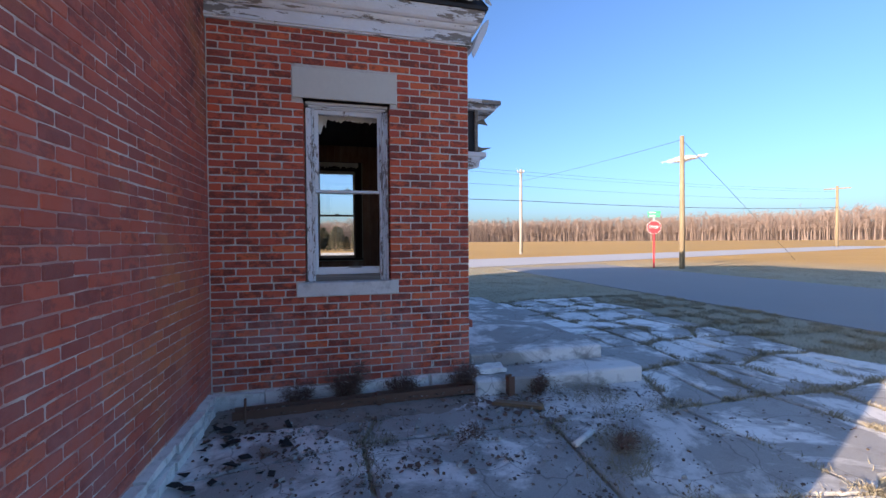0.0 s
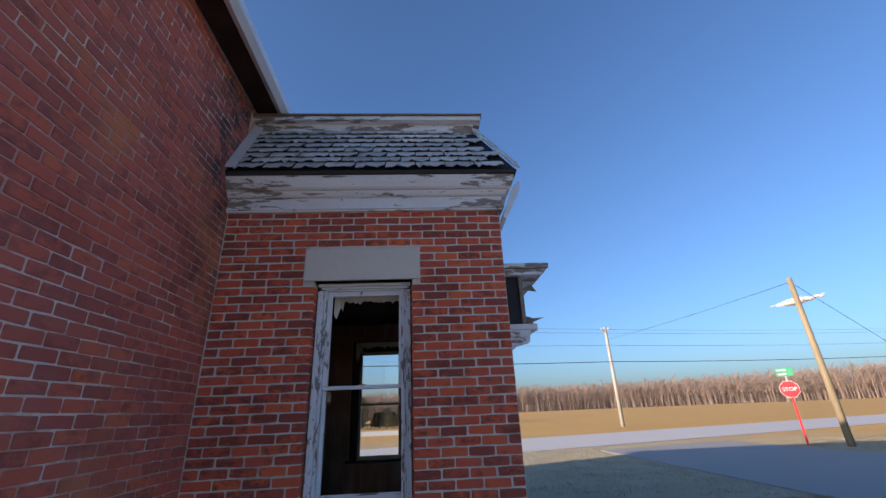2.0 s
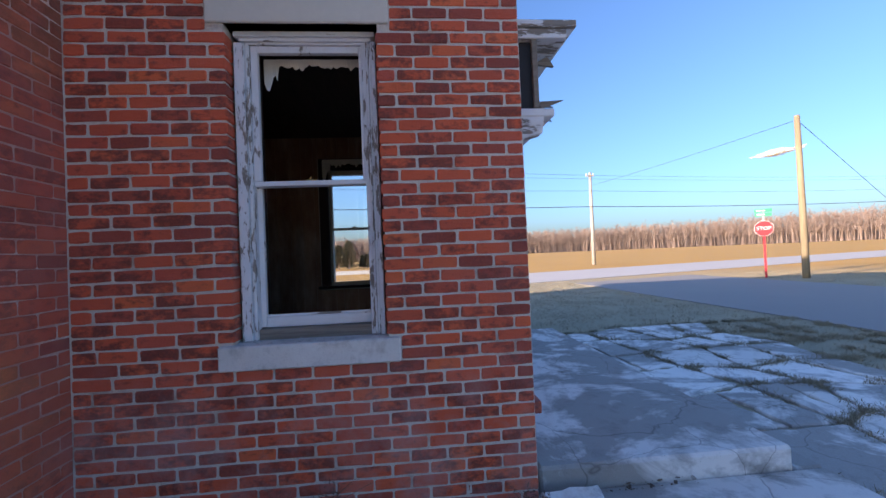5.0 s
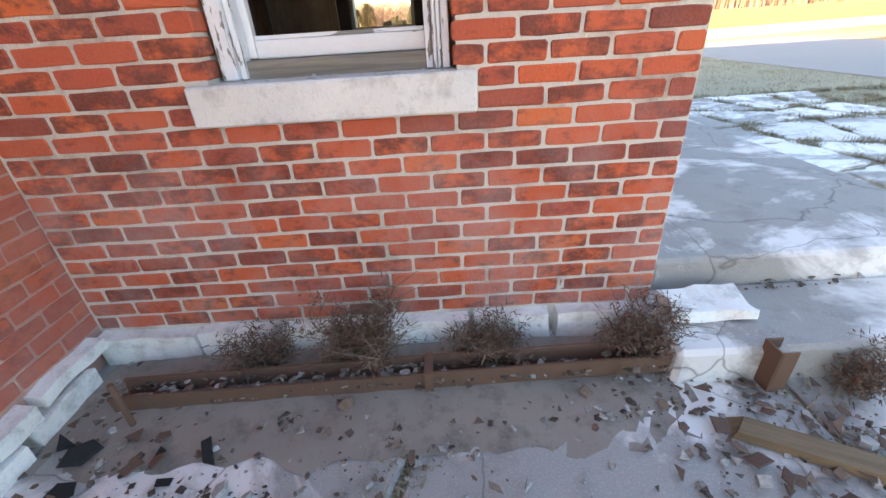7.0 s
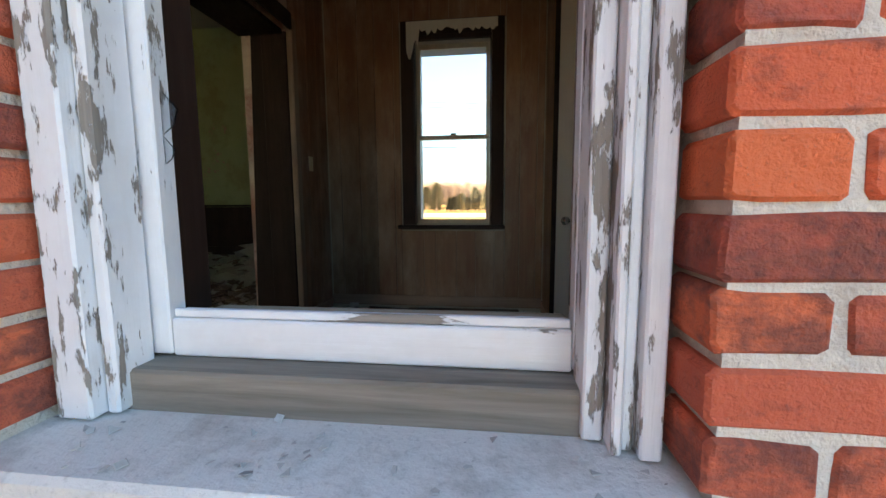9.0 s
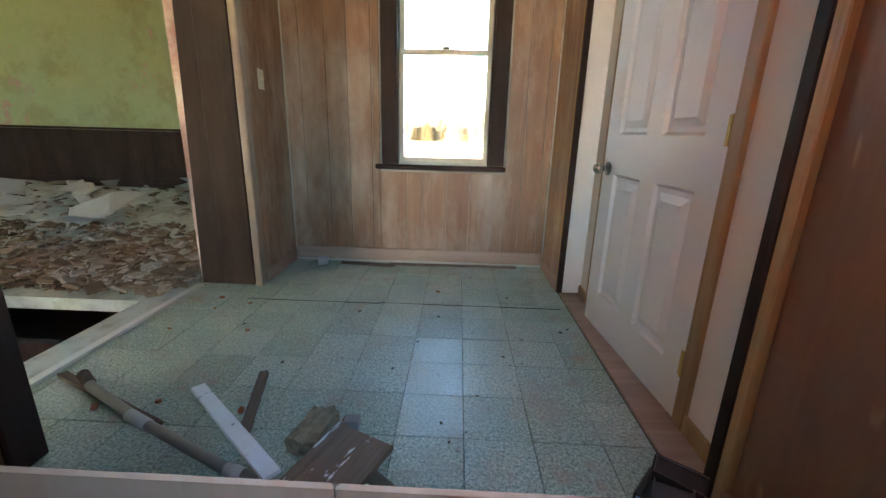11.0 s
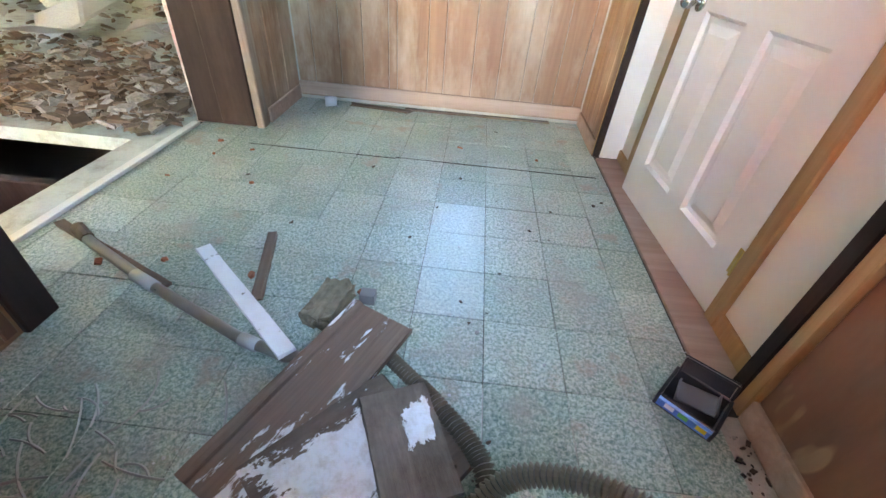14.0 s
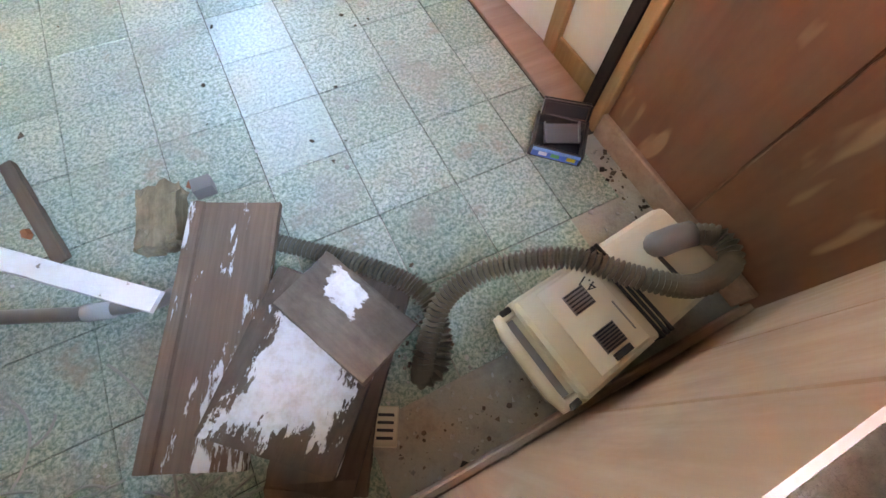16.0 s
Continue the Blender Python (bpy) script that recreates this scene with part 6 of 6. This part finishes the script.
litter("grey_stones", [(-0.6, 2.6, 2.2, 3.9, GZ, 46)], chips("grey_stones", [(0.0, (0.30, 0.30, 0.28)), (1.0, (0.60, 0.59, 0.55))]), "scattered pale stones and mortar lumps", "stones", 43, (0.015, 0.04), 0.6)
tufts("straw_heap", [(2.15, 2.85, GZ, 500, 0.22), (1.95, 2.55, GZ, 260, 0.16), (2.5, 3.85, GZ, 500, 0.35), (3.0, 3.3, GZ, 160, 0.2)], STRAW, "flattened heap of dry straw on the slabs", "straw", 44, (0.05, 0.16), 1.4)
litter("sill_flakes", [(-0.45, 0.55, 4.40, 4.55, OPEN_Z0 - 0.003, 60), (-0.05, 0.05, 4.42, 4.46, OPEN_Z0 - 0.003, 3)], PALECHIP, "fallen paint flakes on the stone sill", "litter", 45, (0.003, 0.012), 0.1)

# ---- roadside ----
POLE = wood("pole_wood", (0.19, 0.15, 0.095), (0.34, 0.275, 0.175), 2, 0.9, 12)
POLE_G = wood("grey_pole_wood", (0.26, 0.25, 0.23), (0.46, 0.44, 0.41), 2, 0.9, 12)
WIRE = plain("black_wire", (0.03, 0.03, 0.032), 0.6)
up = thing("utility_pole", "brown wooden utility pole by the road junction", "pole")
bm = bmesh.new()
tube(bm, [(18.44, 18.9, -0.6), (18.4, 18.87, 3), (18.36, 18.86, 6.95)], [0.145, 0.13, 0.11], 14)
part("shaft", bm, POLE, up, "", True)
up2 = thing("utility_pole", "pale grey utility pole with a short crossarm", "pole")
P2 = Vector((20.6, 44.5, -0.4))
bm = bmesh.new()
tube(bm, [P2 - Vector((0, 0, 0.2)), P2 + Vector((0, 0, 10.0))], [0.2, 0.15], 12)
part("shaft", bm, POLE_G, up2, "", True)
bm = boxes((P2.x - 0.55, P2.x + 0.35, P2.y - 0.21, P2.y - 0.16, P2.z + 9.55, P2.z + 9.7))
part("crossarm", bm, POLE_G, up2)
for dx in (-0.5, 0.28):
    bm = bmesh.new()
    tube(bm, [(P2.x + dx, P2.y - 0.18, P2.z + 9.7), (P2.x + dx, P2.y - 0.18, P2.z + 9.88)], 0.05, 8)
    part("insulator", bm, CREAM, up2)
P3 = Vector((92.0, 57.5, -0.4))
up3 = thing("utility_pole", "far brown utility pole with a wide crossarm", "pole")
bm = bmesh.new()
tube(bm, [P3 - Vector((0, 0, 0.2)), P3 + Vector((0, 0, 11.6))], [0.28, 0.2], 10)
part("shaft", bm, POLE, up3, "", True)
dd = Vector((0.5, -0.87, 0))
bm = bmesh.new()
tube(bm, [P3 + dd * 1.9 + Vector((0, 0, 11.1)), P3 - dd * 1.9 + Vector((0, 0, 11.1))], 0.12, 6)
part("crossarm", bm, POLE, up3)


def wire(a, b, sag, r, label):
    a, b = Vector(a), Vector(b)
    bm = bmesh.new()
    pts = [a.lerp(b, i / 24) - Vector((0, 0, sag * 4 * (i / 24) * (1 - i / 24))) for i in range(25)]
    tube(bm, pts, r, 5)
    tagged(new("overhead_wire", finish(bm, "overhead_wire", WIRE)), label, "wire", "overhead wires")


T1 = Vector((18.36, 18.86, 6.75))
wire(P2 + Vector((0, 0, 8.6)), T1, 0.12, 0.012, "thin overhead wire up to the pole top")
wire(T1, (34.4, 24.3, -0.4), 0.0, 0.012, "slanting guy wire down to the ground")
for z, r, s in ((6.3, 0.035, 0.5), (8.0, 0.014, 0.5), (9.75, 0.012, 0.4), (9.3, 0.012, 0.4)):
    o = Vector((0, 0.15 if z > 9.5 else -0.15, 0))
    wire(P2 + Vector((0, 0, z)) + o, P3 + Vector((0, 0, z + 1.2)) + o, s, r, "overhead line along the crossing road")
    wire(P2 + Vector((0, 0, z)) + o, P2 + Vector((-80, -24.5, z)) + o, s, r, "overhead line along the crossing road")

ST = Vector((17.72, 20.2, -0.4))
face_dir = Vector((-0.62, -0.78, 0)).normalized()
sgn = thing("stop_sign", "red octagonal stop sign on a red post", "sign", at=Matrix.Translation(ST) @ Euler((0, 0, math.atan2(face_dir.y, face_dir.x) + math.pi / 2)).to_matrix().to_4x4())
REDS = plain("red_sign_sheet", (0.55, 0.02, 0.03), 0.45, vary=0.05)
WHITES = plain("white_sign_sheet", (0.82, 0.82, 0.82), 0.45, vary=0.03)
GREENS = plain("green_sign_sheet", (0.02, 0.33, 0.16), 0.45, vary=0.05)
part("post", boxes((-0.045, 0.045, -0.03, 0.03, 0, 2.05)), REDS, sgn)
part("post_top", boxes((-0.025, 0.025, -0.015, 0.015, 2.05, 3.15)), plain("galvanised_post", (0.45, 0.46, 0.46), 0.5, 0.6), sgn)


def octagon(r, y0, y1, z):
    bm = bmesh.new()
    prism(bm, [(r * math.cos(math.pi / 8 + k * math.pi / 4), y0, z + r * math.sin(math.pi / 8 + k * math.pi / 4)) for k in range(8)], (0, y1 - y0, 0))
    return bm


part("border", octagon(0.392, -0.03, -0.024, 2.36), WHITES, sgn, "white border plate")
fc = part("face", octagon(0.378, -0.036, -0.031, 2.36), REDS, sgn)
mesh_text("STOP", 0.235, "lettering", WHITES, sgn, pose(0, -0.0375, 2.36, 90, 0, 0))
for z, w, y in ((2.95, 0.32, -0.03), (3.14, 0.34, -0.03)):
    nm = part("name_plate", boxes((-w, w, y, y + 0.006, z, z + 0.16), bevel=0.002), GREENS, sgn)
    part("plate_field", boxes((-w + 0.03, w - 0.16, y - 0.004, y - 0.001, z + 0.025, z + 0.135)), GREENS, nm)
    part("lettering_bar", boxes((-w + 0.08, w - 0.26, y - 0.007, y - 0.0045, z + 0.06, z + 0.10)), WHITES, nm)

# ---- distance ----
BARK = chips("bare_wood_bark", [(0.0, (0.25, 0.185, 0.155)), (0.5, (0.31, 0.24, 0.205)), (1.0, (0.38, 0.31, 0.275))])


def bare_woods(name, spots, label, seed):
    rw = random.Random(seed)
    verts, faces = [], []

    def spike(a, b, w):
        d = b - a
        s = d.cross(Vector((rw.gauss(0, 1), rw.gauss(0, 1), 0.2)))
        s = s.normalized() * w
        t = d.normalized().cross(s)
        o = len(verts)
        verts.extend([a + s, a - s * 0.5 + t * 0.8, a - s * 0.5 - t * 0.8, b])
        faces.extend([[o, o + 1, o + 3], [o + 1, o + 2, o + 3], [o + 2, o, o + 3]])

    for x, y, h in spots:
        base = Vector((x, y, land(x, y) - 0.3))
        top = base + Vector((rw.gauss(0, 0.6), rw.gauss(0, 0.6), h))
        spike(base, top, 0.22 * h / 15)
        for _ in range(16):
            f = rw.uniform(0.3, 0.95)
            a = base.lerp(top, f)
            an = rw.uniform(0, 6.28)
            L = h * rw.uniform(0.14, 0.32) * (1.15 - f * 0.6)
            d = Vector((math.cos(an) * 0.75, math.sin(an) * 0.75, rw.uniform(0.5, 1.2)))
            b = a + d * L
            spike(a, b, 0.11)
            for _ in range(3):
                c = a.lerp(b, rw.uniform(0.3, 0.9))
                spike(c, c + Vector((rw.gauss(0, 1.0), rw.gauss(0, 1.0), rw.uniform(0.5, 1.8))), 0.08)
    me = bpy.data.meshes.new(name)
    me.from_pydata(verts, [], faces)
    me.materials.append(BARK)
    tagged(new(name, me), label, "woods", "", "stuff")


rw = random.Random(77)
spots = []
for row in range(7):
    for k in range(300):
        a = radians(-12 + 92 * (k + rw.random()) / 300)
        dist = 250 + row * 9 + rw.uniform(-5, 5) + 40 * math.sin(a * 2.0)
        spots.append((dist * math.sin(a), dist * math.cos(a), (14.6 + 2.5 * noise.noise(Vector((a * 14, row, 0))) + rw.uniform(-2, 1.6)) * (0.9 + 0.2 * math.sin(a))))
bare_woods("far_woods", spots, "long line of bare brown winter woods beyond the field", 5)
# ridge of undergrowth in the woods
bm = bmesh.new()
prev = None
for k in range(140):
    a = radians(-14 + 96 * k / 139)
    dist = 318 + 40 * math.sin(a * 2.0)
    z = 10.0 + 2.0 * noise.noise(Vector((k * 0.35, 0, 0))) + rw.uniform(-0.8, 0.8)
    p = Vector((dist * math.sin(a), dist * math.cos(a), land(dist * math.sin(a), dist * math.cos(a)) - 0.6))
    col = [bm.verts.new(p), bm.verts.new(p + Vector((0, 0, z))), bm.verts.new(p * 1.04 + Vector((0, 0, z))), bm.verts.new(p * 1.04)]
    if prev:
        for i in range(3):
            bm.faces.new((prev[i], col[i], col[i + 1], prev[i + 1]))
    prev = col
setting("backdrop", bm, plain("distant_woods_mass", (0.33, 0.245, 0.195), 0.95, vary=0.3, scale=0.25), "dim brown mass of the woods in the distance", "backdrop")
# evergreens behind the annex
LEAF = chips("evergreen_needles", [(0.0, (0.10, 0.105, 0.07)), (0.6, (0.18, 0.17, 0.11)), (1.0, (0.30, 0.26, 0.17))])
rw = random.Random(9)
for i, (x, y, h) in enumerate([(-16 + 1.15 * q + rw.uniform(-0.5, 0.5), 75 + rw.uniform(-3, 3), rw.choice((2.4, 3.0, 3.6, 4.1, 4.8))) for q in range(22)]):
    tree = thing("evergreen_tree", "dark bushy evergreen tree beyond the rear field", "tree", "row of evergreens", at=Matrix.Translation((x, y, -0.4)))
    bm = bmesh.new()
    tube(bm, [(0, 0, 0), (0.05, 0, h * 0.8)], [0.12, 0.03], 6)
    part("trunk", bm, BARK, tree)
    verts, faces = [], []
    for _ in range(800):
        f = rw.random() ** 0.8
        z = 0.25 + f * (h - 0.25)
        R = (1 - f) ** 0.5 * h * 0.27 * rw.uniform(0.3, 1.25) + 0.05
        an = rw.uniform(0, 6.28)
        c = Vector((R * math.cos(an), R * math.sin(an), z))
        s = rw.uniform(0.12, 0.26)
        o = len(verts)
        d = Vector((math.cos(an), math.sin(an), rw.uniform(0.1, 0.9))).normalized()
        e = d.cross(Vector((0, 0, 1))).normalized()
        u = d.cross(e)
        verts += [c - e * s * 0.5, c + e * s * 0.5, c + d * s * 1.5, c + u * s * 0.5, c - u * s * 0.45]
        faces += [[o, o + 1, o + 2], [o + 3, o + 4, o + 2], [o, o + 3, o + 1, o + 4]]
    me = bpy.data.meshes.new("crown")
    me.from_pydata(verts, [], faces)
    me.materials.append(LEAF)
    ob = new("crown", me)
    ob.parent = tree
# pale frosted field strip behind the annex
setting("field_strip", boxes((-60, 6, 48, 62, -0.399, -0.39)), plain("frosted_stubble", (0.62, 0.58, 0.48), 0.95, vary=0.15, scale=0.6), "pale frosted strip of field behind the annex", "field")

# small cloud
rw = random.Random(15)
bm = bmesh.new()
cd = Vector((math.sin(radians(44.6)), math.cos(radians(44.6)), math.tan(radians(9.6))))
side = Vector((cd.y, -cd.x, 0)).normalized()
for k in range(26):
    f = rw.uniform(-1, 1)
    c = cd * 1500 + side * f * 62 + Vector((0, 0, f * 5 + rw.gauss(0, 2.5)))
    bmesh.ops.create_icosphere(bm, subdivisions=2, radius=1.0, matrix=Matrix.Translation(c) @ Matrix.Diagonal((20 * (1.2 - abs(f)), 20 * (1.2 - abs(f)), 7.5 * (1.15 - abs(f)), 1)))
k = Mat("cloud_white", 1.0)
k.p.inputs["Alpha"].default_value = 0.28
setting("cloud", bm, k.done(k.mix(k.noise(k.at(), 0.03, 4), (0.8, 0.78, 0.78), (0.9, 0.9, 0.92))), "one small white cloud above the woods", "backdrop", True)

# ---- bricks ----
def brick_mesh(w, h, d, key, material, kindno, store={}):
    k = (round(w, 3), round(h, 3), key, kindno)
    if k not in store:
        bm = bmesh.new()
        c = 0.0045
        rnd = random.Random(str(k))
        hw, hh = w / 2, h / 2
        e = min(0.007, w * 0.15)
        ring = [(-hw + e, -hh), (rnd.uniform(-0.4, 0.4) * hw, -hh - 0.001), (hw - e, -hh), (hw, -hh + e), (hw, hh - e), (hw - e, hh), (rnd.uniform(-0.4, 0.4) * hw, hh + 0.001), (-hw + e, hh), (-hw, hh - e), (-hw, -hh + e)]
        ring = [(a + rnd.uniform(-0.0018, 0.0018), b + rnd.uniform(-0.0022, 0.0022)) for a, b in ring]
        back = [bm.verts.new((a, d, b)) for a, b in ring]
        mid_ = [bm.verts.new((a, c + rnd.uniform(-0.001, 0.002), b)) for a, b in ring]
        face = [bm.verts.new((a * (1 - c / hw), rnd.uniform(-0.0015, 0.0015), b * (1 - c / hh))) for a, b in ring]
        for a, b in ((back, mid_), (mid_, face)):
            for i in range(10):
                bm.faces.new((a[i], a[(i + 1) % 10], b[(i + 1) % 10], b[i]))
        bm.faces.new(face)
        store[k] = finish(bm, "brick", material)
    return store[k]


def lay_bricks(parent, u0, u1, z0, z1, holes, place, material, key, near, count, header_end, depth):
    """Running bond over u0..u1 and z0..z1 round holes (u0, u1, z0, z1). The bricks nearest to 'near' are parts, the rest one mesh."""
    rnd = random.Random(key)
    joint = 0.0085 if key == 2 else 0.0125
    cells = []
    n = int(math.ceil((z1 - z0) / COURSE))
    for r in range(n):
        za, zb = z0 + r * COURSE, min(z0 + (r + 1) * COURSE, z1)
        if zb - za < 0.03:
            continue
        spans = [(u0, u1)]
        for h0, h1, hz0, hz1 in holes:
            if zb > hz0 + 0.03 and za < hz1 - 0.03:
                spans = [s for p, q in spans for s in ((p, min(q, h0)), (max(p, h1), q)) if s[1] - s[0] > 0.028]
        for p, q in spans:
            u, first = q, True
            while u > p + 0.005:
                L = LONG / 2 if (first and r % 2 == 0) else LONG
                first = False
                a = u - L
                if a < p + 0.035:
                    a = p
                cells.append((a, u, za, zb))
                u = a
    cells.sort(key=lambda c: ((c[0] + c[1]) / 2 - near[0]) ** 2 + ((c[2] + c[3]) / 2 - near[1]) ** 2)
    verts, faces = [], []
    for i, (p, q, za, zb) in enumerate(cells):
        w, h = q - p - joint, zb - za - joint
        me = brick_mesh(w, h, depth, key, material, i % 7)
        m = place((p + q) / 2 + rnd.uniform(-0.0015, 0.0015), (za + zb) / 2 + rnd.uniform(-0.0015, 0.0015)) @ Matrix.Translation((0, rnd.uniform(-0.002, 0.002), 0)) @ Euler((rnd.gauss(0, 0.012), rnd.gauss(0, 0.006), rnd.gauss(0, 0.008))).to_matrix().to_4x4()
        if i < count:
            ob = new("brick", me)
            ob.parent = parent
            ob.matrix_basis = m
        else:
            o = len(verts)
            verts += [m @ v.co for v in me.vertices]
            faces += [[o + v for v in f.vertices] for f in me.polygons]
    me = bpy.data.meshes.new("brickwork")
    me.from_pydata(verts, [], faces)
    me.materials.append(material)
    ob = new("brickwork", me)
    ob.parent = parent
    tagged(ob, kind="stuff")


ZB = SILL[2] - 12 * COURSE
lay_bricks(wall_front, WX0 + 0.004, WX1, ZB, 3.395, [(OPEN_X0, OPEN_X1, OPEN_Z0, OPEN_Z1), SILL, LINTEL], lambda u, z: Matrix.Translation((u, FRONT, z)), BRICK, 1, (0.45, 1.1), 300, True, 0.1)
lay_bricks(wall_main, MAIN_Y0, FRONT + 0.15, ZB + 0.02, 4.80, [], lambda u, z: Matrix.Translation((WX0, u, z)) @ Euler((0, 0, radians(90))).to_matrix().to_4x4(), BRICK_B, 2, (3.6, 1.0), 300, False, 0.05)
lay_bricks(wall_side, FRONT + 0.102, BACK, ZB, 3.395, [], lambda u, z: Matrix.Translation((WX1, u, z)) @ Euler((0, 0, radians(90))).to_matrix().to_4x4(), BRICK, 3, (4.5, 1.0), 0, False, 0.05)
